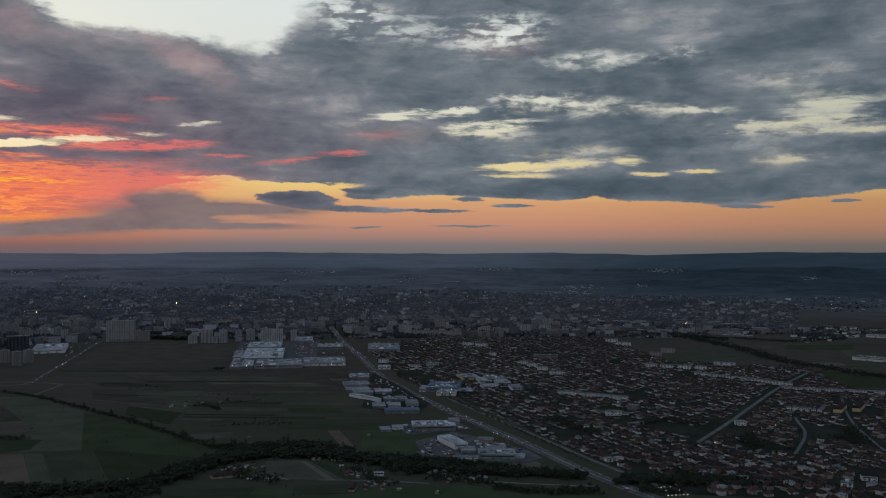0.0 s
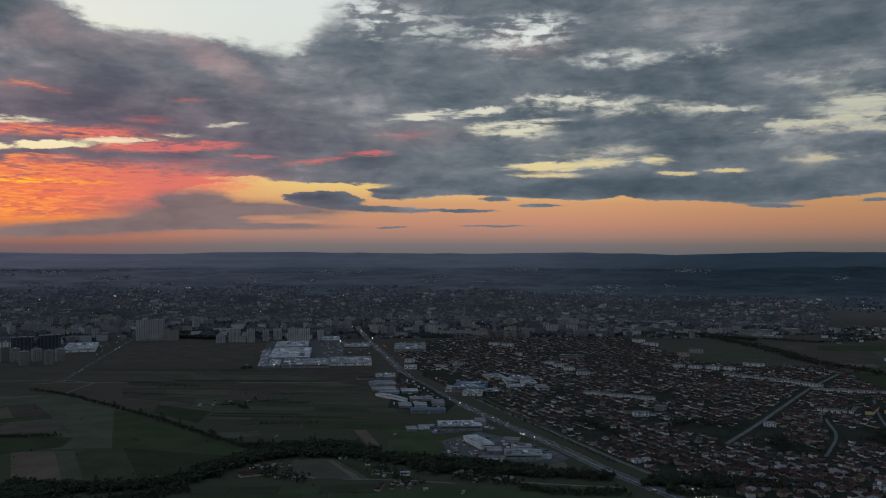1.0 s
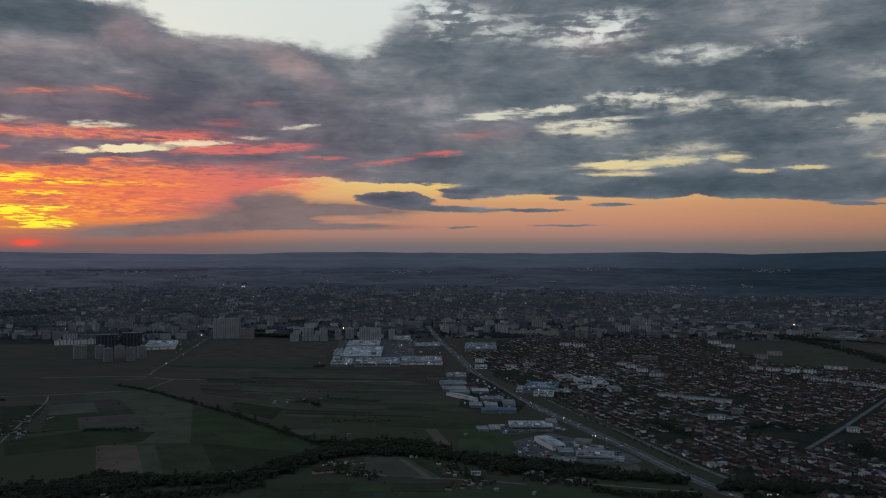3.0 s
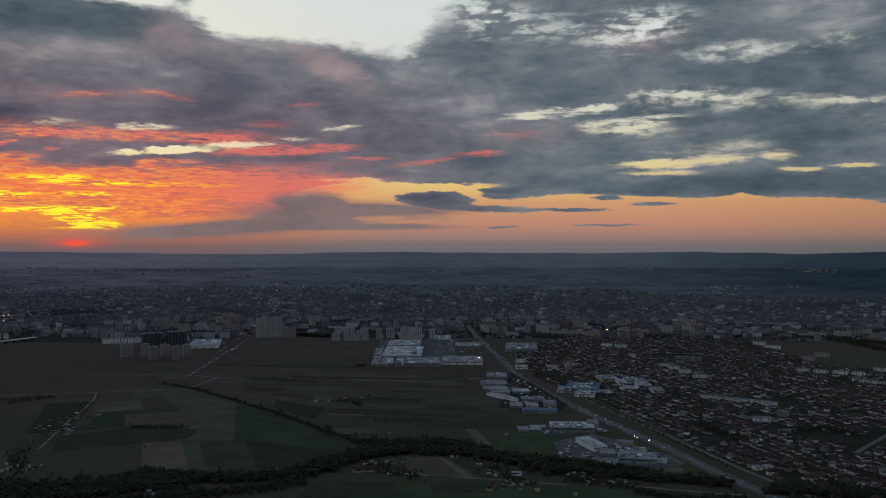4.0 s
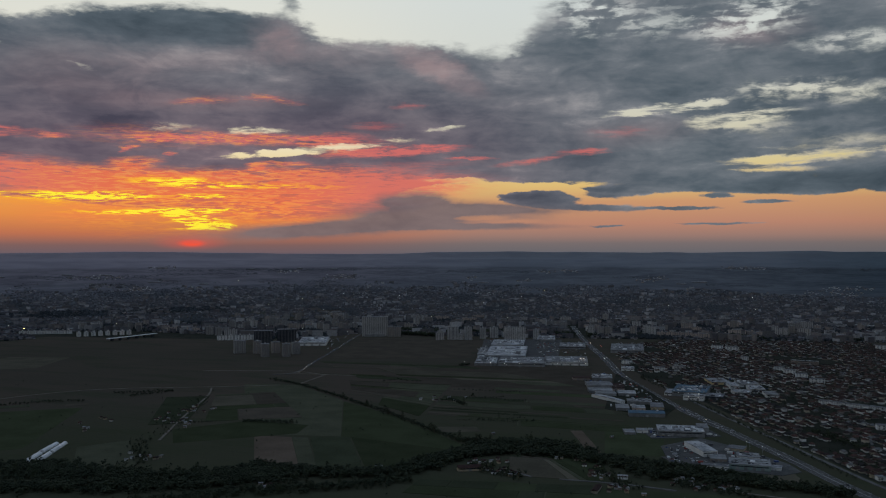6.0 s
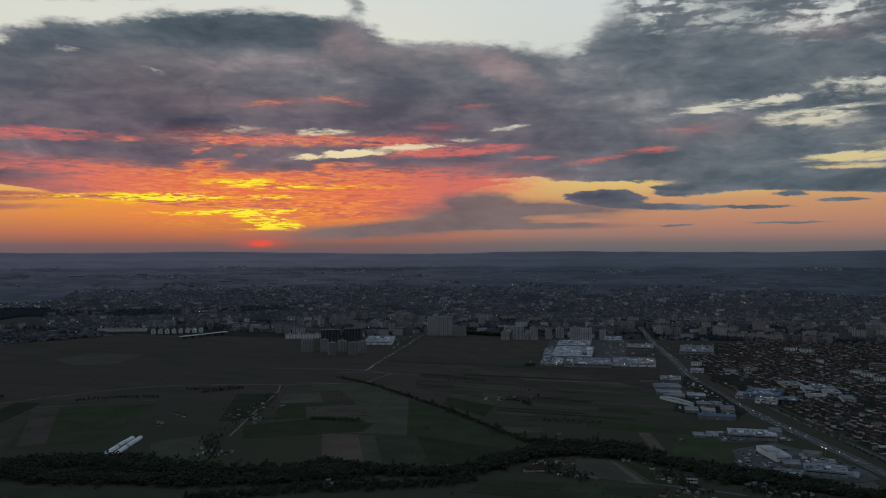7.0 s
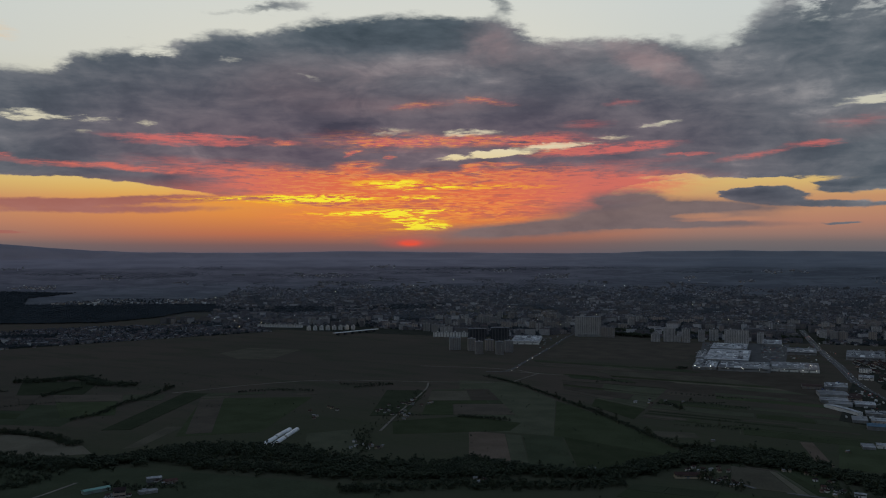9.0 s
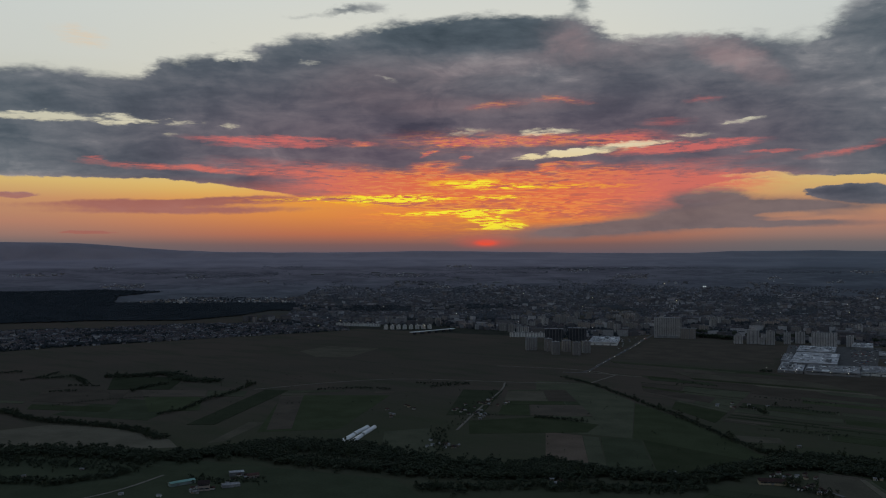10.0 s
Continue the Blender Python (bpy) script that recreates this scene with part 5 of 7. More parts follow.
sheet_on_ground("ground_yard", [(-39, 1239), (15, 1307), (56, 1267), (121, 1178), (132, 1139), (107, 1114), (-24, 1137)], YARD, "grey paved industrial yard", "yard")
sheet_on_ground("ground_yard", [(-73, 1348), (16, 1409), (45, 1328), (-53, 1285)], YARD, "grey paved yard with parked cars", "yard")
sheet_on_ground("ground_yard", [(-37, 1176), (13, 1183), (13, 1138), (-13, 1128)], ASPHALT, "dark paved lot", "yard")
sheet_on_ground("ground_yard", [(-141, 1509), (-157, 1952), (-97, 1784), (-23, 1551), (-41, 1458)], TOWN_SOIL, "gravel yards of the halls", "yard")
# blue store with floodlights
hall("blue_store", (3, 1721), 62, 88, 9, -6, CLADDING, BLUE_ROOF, "store with a blue roof and lit floodlights", 0, "store", 1, 2, 3, 3)
hall("blue_store", (-34, 1708), 20, 50, 5, -6, WHITE_WALL, GREY_ROOF, "pale low wing of the blue store", 0, "store", 1, 2, 2)
hall("blue_store", (8, 1650), 37, 27, 8, -6, WHITE_WALL, PALE_ROOF, "white front hall of the blue store", 0, "store", 1, 2, 2, 2)
hall("store", (44, 1675), 33, 41, 6, -6, DARK_CLADDING, FLAT_ROOF, "dark store with a flat roof", 0, "store", 1, 2, 2)
hall("store", (55, 1878), 39, 60, 5, 14, OCHRE, PALE_ROOF, "low hall with a yellow front", 0, "store", 1, 2, 3)
for place, w, d in (((111, 1851), 41, 50), ((124, 1789), 28, 47), ((146, 1727), 23, 43), ((93, 1735), 30, 36), ((83, 1821), 19, 48)):
    hall("store", place, w, d, 6, 10, WHITE_WALL, PALE_ROOF, "pale low store with flat roof", 0, "store", 1, 2, 2)
# long white terrace and pale flats in the estate
for g, w, h, wall in (((197, 2109), 16, 8, WHITE_WALL), ((213, 2057), 18, 9, WHITE_WALL), ((231, 1998), 18, 9, WHITE_WALL), ((253, 1924), 22, 9, WHITE_WALL), ((74, 2532), 18, 10, WHITE_WALL), ((112, 2502), 20, 10, WHITE_WALL),
                      ((-146, 2134), 16, 9, WHITE_WALL), ((-66, 2031), 17, 8, WHITE_WALL), ((-24, 2072), 20, 7, PANEL), ((132, 2282), 12, 9, WHITE_WALL), ((516, 2642), 20, 10, WHITE_WALL), ((534, 2545), 22, 10, WHITE_WALL),
                      ((565, 2293), 20, 10, PINK_PANEL), ((619, 2373), 22, 10, PINK_PANEL), ((498, 2064), 20, 8, WHITE_WALL), ((530, 2044), 22, 8, WHITE_WALL), ((570, 2035), 20, 8, WHITE_WALL), ((602, 2016), 18, 9, WHITE_WALL), ((685, 2100), 34, 7, WHITE_WALL),
                      ((286, 1448), 26, 7, WHITE_WALL), ((472, 1370), 18, 6, WHITE_WALL), ((331, 1501), 18, 8, PANEL)):
    r = math.hypot(*g) / 1528
    block("low_flats", g, w * r, 13, h, math.degrees(-math.atan2(g[0], g[1])) + rng.uniform(-20, 14), wall, "low pale block of flats among houses", 4, "none")
for i in range(13):
    block("terrace_house", (*(np.array((226, 1664)) + (np.array((338, 1599)) - np.array((226, 1664))) * i / 12.0).round(1),), 9, 11, 6.5, -30, WHITE_WALL, "white flat-roofed terrace house", 3, "none", "terrace house")
for i in range(15):
    q = np.array((570, 1930)) + (np.array((711, 1775)) - np.array((570, 1930))) * i / 14.0
    block("row_house", tuple(q.round(1)), 12, 12, 6.5, -19 + 14, WHITE_WALL, "white modern row house with dark roof", 2, "none", "row house")
for i in range(17):
    q = np.array((683, 1722)) + (np.array((850, 1672)) - np.array((683, 1722))) * i / 16.0
    block("row_house", tuple(q.round(1)), 10.5, 11, 6, -24 - 10, WHITE_WALL, "white modern row house at the edge of town", 2, "none", "row house")
for i in range(6):
    q = np.array((601, 1500)) + (np.array((645, 1478)) - np.array((601, 1500))) * i / 5.0
    block("row_house", tuple(q.round(1)), 7, 9, 6, -23, WHITE_WALL, "narrow white row house with flat roof", 2, "none", "row house")
for g in ((690, 1500), (728, 1512)):
    shed("long_hall", g, 62, 13, 6, -25 + 82, OCHRE, TILE_ROOF, "long hall with an ochre gable and brown roof", 5, "hall", 0, 1, 0)
shed("white_hall", (511, 1036), 17, 12, 6, -26 + 10, WHITE_WALL, TILE_ROOF, "white hall with a steep red roof", 5, "hall", 1, 1, 0)
block("modern_villa", (468, 1000), 13, 11, 7, -25, WHITE_WALL, "white cubic villa with a framed front", 2, "flat", "villa")
shed("factory", (1122, 2187), 150, 40, 9, -27 - 10, WHITE_WALL, DARK_CLADDING, "long white factory with a dark roof", 0, "factory", 1, 3, 6)
shed("factory", (1447, 2813), 120, 40, 8, -27 - 6, WHITE_WALL, PALE_ROOF, "long white factory beside the fields", 0, "factory", 1, 3, 6)
shed("factory", (1762, 3404), 130, 40, 8, -27, WHITE_WALL, PALE_ROOF, "long white factory beside the fields", 0, "factory", 0, 3, 4)
shed("school", (266, 2236), 62, 14, 9, -7 - 6, WALL, GREY_ROOF, "long pale school building", 0, "school", 2, 2, 0)
shed("garden_centre", (306, 1367), 26, 9, 4, -13 + 40, CLADDING, PALE_ROOF, "small pale roofed garden shed", 1.2, "shed", 0, 1, 0)

# polytunnels
def tunnel(p0, p1, width, label):
    ob = thing("polytunnel", ((p0[0] + p1[0]) / 2, (p0[1] + p1[1]) / 2), math.degrees(math.atan2(p1[1] - p0[1], p1[0] - p0[0])), label, "polytunnel", "polytunnels in the field")
    n = math.hypot(p1[0] - p0[0], p1[1] - p0[1])
    arc = [(math.cos(q) * width / 2, 0.6 + math.sin(q) * width * 0.42) for q in (math.pi * i / 10 for i in range(11))]
    arc = [(width / 2, 0.0)] + arc + [(-width / 2, 0.0)]
    a = Acc()
    for (y0, z0), (y1, z1) in zip(arc, arc[1:]):
        a.face([(-n / 2, y0, z0), (n / 2, y0, z0), (n / 2, y1, z1), (-n / 2, y1, z1)])
    for s in (-1, 1):
        a.face([(s * n / 2, y, z) for y, z in arc][::s])
    part("film", a, FILM, ob)
    for i in range(9):
        a = Acc()
        x = (i / 8 - 0.5) * (n - 0.4)
        for (y0, z0), (y1, z1) in zip(arc, arc[1:]):
            a.face([(x - 0.15, y0 * 1.02, z0 * 1.02), (x + 0.15, y0 * 1.02, z0 * 1.02), (x + 0.15, y1 * 1.02, z1 * 1.02), (x - 0.15, y1 * 1.02, z1 * 1.02)])
        part("hoop", a, STEEL, ob)
    for s in (-1, 1):
        a = Acc()
        a.box(s * (n / 2 + 0.03), 0, 0, 0.1, 2.4, 2.4)
        part("door", a, CLADDING, ob)


for p0, p1 in (((-818, 909), (-839, 967)), ((-843, 974), (-859, 1023)), ((-807, 921), (-827, 971)), ((-830, 978), (-850, 1029))):
    tunnel(p0, p1, 7.5, "long white polytunnel in a green field")
# long roof on columns
def canopy(p0, p1):
    n = math.hypot(p1[0] - p0[0], p1[1] - p0[1])
    ob = thing("long_canopy", ((p0[0] + p1[0]) / 2, (p0[1] + p1[1]) / 2), math.degrees(math.atan2(p1[1] - p0[1], p1[0] - p0[0])), "long pale roof on dark columns at the field's edge", "canopy")
    a = Acc()
    a.box(0, 0, 7.5, n, 14, 1.6)
    part("roof", a, WHITE_WALL, ob)
    col = Acc()
    col.box(0, 0, -0.3, 7, 9, 7.8)
    col = col.mesh("pier", DARK_CLADDING)
    for i in range(6):
        part("pier", col, None, ob).location = ((i + 0.5) * n / 6 - n / 2, 0, 0)


canopy((-1704, 2249), (-1667, 2443))
# farm buildings under the wood
shed("farm_shed", (-826, 649), 30, 9, 4, 52 + 22, GREEN_CLADDING, GREEN_ROOF, "long farm shed with a green roof", 1.5, "shed", 0, 2, 0)
shed("farm_shed", (-805, 713), 17, 9, 5, 48 + 8, CLADDING, PALE_ROOF, "farm shed with a pale roof", 1.4, "shed", 0, 2, 0)
shed("farm_shed", (-772, 675), 20, 9, 3.5, 49 + 12, CLADDING, PALE_ROOF, "low farm shed with a pale roof", 0.8, "shed", 0, 2, 0)
shed("farm_house", (-786, 648), 13, 10, 8, 51, PINK_PANEL, TILE_ROOF, "pinkish farmhouse with a red roof", 3.5, "house", 2, 1, 0)
shed("farm_shed", (-781, 717), 14, 8, 4, 47 + 20, WALL, TILE_ROOF, "shed with a red tile roof", 2, "shed", 0, 1, 0)
shed("farm_house", (-263, 1040), 30, 10, 4, 14 + 12, WALL, TILE_ROOF, "low farmhouse with a long red roof", 3, "house", 1, 1, 0)
shed("farm_house", (-375, 1020), 9, 6, 2.6, 20, CLADDING, PALE_ROOF, "small grey hut in the field", 1.2, "hut", 0, 1, 0)
shed("farm_shed", (-77, 1050), 12, 6, 4, 4, WHITE_WALL, PALE_ROOF, "white shed in the hamlet", 1, "shed", 1, 1, 0)
shed("farm_house", (-102, 989), 26, 7, 3, 6 + 78, WALL, TILE_ROOF, "long low house with a red roof", 2, "house", 0, 1, 0)

# ---- houses of the estate ----
u0, u1 = np.array((202, 1037)), np.array((-99, 1816))
U = (u1 - u0) / np.linalg.norm(u1 - u0)
V = np.array([U[1], -U[0]])
spots = []
for j in range(0, 66):
    for i in range(-90, 170):
        for side in (-1, 1):
            base = u0 + U * (i * 12.5 + rng.uniform(-2.5, 2.5)) + V * (36 + j * 34 + side * (9.0 + rng.uniform(-1.5, 2.5)))
            q = (float(base[0]), float(base[1]))
            if inside(q, HOUSE_ZONE) and free(q[0], q[1], 5) and rng.random() < (0.74 if math.hypot(*q) < 1000 else 0.86) - 0.95 * max(0.0, noise.noise((q[0] * 0.008, q[1] * 0.008, 4.0)) - 0.04):
                spots.append((q[0], q[1], math.degrees(math.atan2(U[1], U[0])) + (0 if side > 0 else 180) + rng.choice((0, 90, 90, 0)) + rng.uniform(-16, 16)))
spots.sort(key=lambda s: math.hypot(s[0], s[1]))
used = set()
for x, y, turn in spots[:180]:
    k = rng.choices(range(len(PROTOS)), (5, 4, 4, 3, 4, 2, 2))[0]
    m = pose(x, y, 0, 0, 0, turn)
    if k in used:
        copy_thing(PROTOS[k], m)
    else:
        PROTOS[k].matrix_basis = m
        used.add(k)
rest = Acc()


def loose_house(acc, x, y, z, turn, big=1.0):
    if math.hypot(x, y) > 3500:
        big *= 1 - (math.hypot(x, y) - 3500) / 2300
    big *= 0.72
    w, d, h = rng.uniform(9, 14) * big, rng.uniform(8, 10.5) * big, rng.choice((2.7, 3.0, 3.2, 5.2)) * big
    a = radians(turn)
    acc.box(x, y, z - 1, w, d, h + 1, a, 0)
    acc.roof(x, y, z + h, w + 1.2, d + 1.2, rng.uniform(2.6, 3.8) * big * 1.15, a, rng.choice((0, 2.0, 2.8)), 1)
    c, s = math.cos(a), math.sin(a)
    for k in (-0.28, 0.22):
        acc.box(x + k * w * c + (d / 2) * s, y + k * w * s - (d / 2) * c, z + 1, 1.2, 0.15, 1.2, a, 2)


for x, y, turn in spots[180:]:
    loose_house(rest, x, y, 0, turn)
tagged(new("houses_beyond", rest.mesh("houses_beyond", [TOWN_WALL, TOWN_TILE, GLASS])), "close-set plastered houses with dark red tile roofs", "houses", kind="stuff")

# ---- town beyond ----
def plain_house(acc, x, y, z, w, d, h, rise, a):
    """Four walls and a pitched or flat roof."""
    c, s = math.cos(a), math.sin(a)

    def at(u, v, k):
        return (x + u * c - v * s, y + u * s + v * c, k)
    w, d = w / 2, d / 2
    foot = [at(u, v, z - 3) for u, v in ((-w, -d), (w, -d), (w, d), (-w, d))]
    eave = [at(u, v, z + h) for u, v in ((-w, -d), (w, -d), (w, d), (-w, d))]
    acc.solid(foot + eave, [(0, 1, 5, 4), (1, 2, 6, 5), (2, 3, 7, 6), (3, 0, 4, 7)], 0)
    if rise:
        rim = [at(u, v, z + h) for u, v in ((-w - 0.4, -d - 0.5), (w + 0.4, -d - 0.5), (w + 0.4, d + 0.5), (-w - 0.4, d + 0.5))]
        acc.solid(rim + [at(-w * 0.8, 0, z + h + rise), at(w * 0.8, 0, z + h + rise)], [(0, 1, 5, 4), (2, 3, 4, 5), (1, 2, 5), (3, 0, 4)], 1)
    else:
        acc.face(eave, 1)


def town_quarter(name, poly, step, label, houses=0.62, trees=0.24, flats=0.06, tall=16.0, white=False, size=1.0, roofs=None, leaves=None, fade=0.0):
    """Streets of houses in rings round the hovering place, with gardens, slabs of flats and clumps of trees."""
    acc, green = Acc(), Acc()
    rs = [math.hypot(*q) for q in poly]
    r = min(rs)
    while r < max(rs):
        k = 1 - max(0.0, r - 3500) / 1750
        a = math.radians(-68)
        while a < math.radians(32):
            q = r + rng.uniform(-0.5, 0.5) * step
            x, y = math.sin(a) * q, math.cos(a) * q
            a += step * rng.uniform(0.75, 1.35) / r
            if not inside((x, y), poly) or not free(x, y, 6):
                continue
            z = ground_z(x, y)
            wood = noise.noise((x * 0.0045, y * 0.0060, 2.0)) + 0.5 * noise.noise((x * 0.016, y * 0.016, 5.0))
            estate = noise.noise((x * 0.0030, y * 0.0040, 9.0))
            turn = 0.5 * round(3 * noise.noise((x * 0.003, y * 0.003, 1.0))) + rng.choice((0.35, 1.92)) + rng.uniform(-0.12, 0.12)
            p = rng.random()
            if fade and (q - fade) / 330 > 0.45 + noise.noise((x * 0.005, y * 0.009, 7.0)) + rng.uniform(-0.2, 0.2):
                continue
            if wood > 0.36 or p < trees * (1 + wood):
                for _ in range(2):
                    w = rng.uniform(3.5, 6.5) * k
                    green.clump(x + rng.uniform(-8, 8), y + rng.uniform(-8, 8), z + w * 0.6, w, w * 0.9, rng)
            elif p < trees + houses:
                if rng.random() < flats * (3.0 if estate > 0.12 else 0.5):
                    w, h = rng.uniform(16, 44) * k, rng.uniform(0.6, 1.3) * tall * k
                    plain_house(acc, x, y, z, w, rng.uniform(10, 13) * k, h, 0 if rng.random() < 0.75 else 2.5 * k, turn)
                else:
                    g = size * k * rng.uniform(0.75, 1.15)
                    plain_house(acc, x, y, z, rng.uniform(9, 17) * g, rng.uniform(8, 11) * g, rng.choice((3.0, 3.4, 5.6, 6.2)) * g, rng.uniform(2.4, 3.6) * g, turn)
        r += step * rng.uniform(0.85, 1.15)
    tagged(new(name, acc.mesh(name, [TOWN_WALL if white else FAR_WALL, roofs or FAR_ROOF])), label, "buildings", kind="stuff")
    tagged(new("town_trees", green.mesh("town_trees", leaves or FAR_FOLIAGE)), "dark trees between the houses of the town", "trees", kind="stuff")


blocks = [block("panel_block", (0, 0), w, 12, h, 0, m, lab, n, "flat", "apartment block", False) for w, h, n, m, lab in (
    (40, 22, 6, PANEL, "long grey panel block of flats"), (22, 26, 4, PANEL, "pale panel tower block"), (54, 13, 7, PINK_PANEL, "long low pinkish block of flats"), (30, 17, 5, PANEL, "grey panel block of flats"))]
placed = []
ROWS_OF_BLOCKS = (((-317, 2913), 1), ((-281, 2874), 1), ((-255, 2875), 1), ((-179, 2918), 1), ((-139, 2961), 1), ((-118, 2920), 1), ((-73, 2881), 2), ((-16, 2883), 2), ((40, 2845), 2), ((97, 2886), 2),
                  ((-88, 3096), 3)) + (((13, 3100), 2), ((151, 3014), 2), ((207, 2973), 2), ((289, 3019), 0), ((324, 3065), 1), ((359, 3021), 0), ((410, 3114), 1), ((434, 3024), 3), ((461, 2981), 2),
                  ((-531, 3176), 0), ((-490, 3178), 3), ((-1041, 3258), 0), ((-973, 3210), 3), ((-1197, 2844), 0), ((-1158, 2885), 3), ((-1479, 3356), 0), ((-1535, 3383), 0), ((-1414, 3308), 0), ((-1350, 3259), 0), ((-1433, 3204), 3),
                  ((-1344, 2839), 2)) + (((-1438, 2917), 3), ((-1541, 3045), 1), ((-1325, 2880), 2), ((-1193, 2730), 1), ((-2039, 2560), 1), ((-2035, 2626), 0), ((-1899, 2623), 1), ((-1858, 2620), 1), ((-1722, 2623), 2), ((-1646, 2617), 2), ((-1527, 2537), 1),
                  ((-1482, 2517), 1), ((-1430, 2503), 0), ((-1526, 2753), 3), ((-1515, 2819), 1), ((-1504, 2886), 1), ((-1483, 2962), 0), ((755, 2949), 2), ((845, 2994), 2), ((894, 2996), 3), ((917, 2913), 3), ((979, 2956), 2), ((716, 2906), 2))
seen_kind = set()
more = [(q, rng.choice((0, 1, 1, 3))) for q in scatter([(-1596, 2651), (-1081, 2737), (-1348, 3415), (-1843, 3201)], 125, rng)] + [(q, rng.choice((0, 2, 3, 1))) for q in scatter([(-1009, 2890), (-323, 3020), (448, 3163), (496, 3507), (-1093, 3454)], 150, rng)]
for g, k in list(ROWS_OF_BLOCKS) + more:
    KEEP_CLEAR.append((g[0], g[1], 26))
    m = pose(g[0], g[1], 0, 0, 0, math.degrees(-math.atan2(g[0], g[1])) + rng.uniform(-28, 28))
    if k in seen_kind:
        copy_thing(blocks[k], m)
    else:
        blocks[k].matrix_basis = m
        seen_kind.add(k)
for i in range(8):
    q = np.array((-1901, 2365)) + (np.array((-1787, 2468)) - np.array((-1901, 2365))) * i / 7.0
    block("white_flats", tuple(q.round(1)), 12, 20, 13, 37 + 8, WHITE_WALL, "white apartment house with a gabled roof", 3, "gable")
for i in range(9):
    q = np.array((-2132, 2378)) + (np.array((-1999, 2438)) - np.array((-2132, 2378))) * i / 8.0
    block("white_flats", tuple(q.round(1)), 20, 13, 11, 40, WHITE_WALL, "low white apartment house with flat roof", 3)
NEAR_TOWN = [(-2560, 2330), (-2190, 2500), (-2010, 2490), (-1800, 2560), (-1420, 2520), (-1340, 2440), (-1170, 2452), (-1044, 2734), (-797, 2688), (-291, 2722), (507, 2830), (703, 2760), (880, 2900), (1300, 2930), (1330, 3240), (0, 3500), (-900, 3382), (-1700, 3060), (-2500, 2450), (-2600, 2280)]
FAR_TOWN = [(1330, 3240), (0, 3500), (-900, 3382), (-1700, 3060), (-2500, 2450), (-2637, 2665), (-2784, 2813), (-2909, 3245), (-2484, 3600), (-2090, 3789), (-1665, 3993), (-1169, 4126), (-634, 4197), (-82, 4200), (447, 4035), (949, 3930), (1411, 3800), (1480, 3600)]
town_quarter("town_quarter", NEAR_TOWN, 15.0, "crowded town quarters of mixed houses and low blocks", 0.62, 0.26, 0.10, 17.0, False, 0.85)
town_quarter("town_quarter", FAR_TOWN, 11.0, "far quarters of the town, crowded dark roofs and pale walls", 0.66, 0.20, 0.06, 11.0, False, 0.72, HAZY_ROOF, HAZY_GREEN, 4060.0)
town_quarter("suburb_quarter", SUBURB_ZONE, 14.5, "pale detached suburban houses among gardens", 0.66, 0.26, 0.03, 8.0, False, 0.78)
town_quarter("suburb_quarter", [(-3217, 2189), (-3131, 2486), (-2784, 2813), (-2710, 2739), (-2877, 2553)], 15.0, "pale houses in a clearing of the dark forest", 0.6, 0.2, 0.1, 10.0, True, 0.9)
town_quarter("suburb_quarter", [(1411, 3750), (1480, 3500), (1900, 3300), (2060, 3440), (1759, 3699)], 30.0, "scattered far houses below the wooded hills", 0.35, 0.4, 0.05, 8.0, True)
town_quarter("suburb_quarter", [(1093, 2626), (1281, 2734), (1600, 3150), (1330, 3240), (1130, 2803)], 26.0, "scattered farm buildings and yards", 0.45, 0.3, 0.15, 7.0, True)
# the plain before the hills: strips of wood and villages that lie across the slope
plain_woods, villages = Acc(), Acc()
plain = random.Random(23)


def on_slope(azimuth, elevation):
    r = 3500 + 1150 * (elevation + 4.411) / 3.661
    return math.sin(radians(azimuth)) * r, math.cos(radians(azimuth)) * r


for _ in range(46):
    a0, e0 = plain.uniform(-62, 27), -0.95 - 2.3 * plain.random() ** 1.3
    if e0 < -2.0 and -44 < a0 < 20:
        e0 += 1.0
    n = plain.uniform(1.5, 7.0)
    for i in range(int(n * 34)):
        x, y = on_slope(a0 + plain.uniform(0, n), e0 + plain.gauss(0, 0.035) + 0.05 * math.sin(i * 0.2))
        w = plain.uniform(2.5, 4.5)
        plain_woods.clump(x, y, ground_z(x, y) + 0.5, w, w * 0.35, plain)
for _ in range(34):
    a0, e0 = plain.uniform(-62, 24), -0.95 - 2.1 * plain.random()
    n = plain.uniform(0.6, 3.4)
    for i in range(int(n * 22)):
        x, y = on_slope(a0 + plain.uniform(0, n), e0 + plain.gauss(0, 0.06))
        if math.hypot(x, y) > 3560:
            g = plain.uniform(0.5, 1.0)
            plain_house(villages, x, y, ground_z(x, y), plain.uniform(5, 12) * g, 5 * g, 2.6 * g, 1.4 * g, plain.uniform(-0.5, 0.5) - radians(a0))
tagged(new("plain_woods", plain_woods.mesh("plain_woods", HAZY_GREEN)), "long dark strips of wood across the plain", "woods", kind="stuff")
tagged(new("villages", villages.mesh("villages", [TOWN_WALL, HAZY_ROOF])), "small pale villages before the hills", "buildings", kind="stuff")
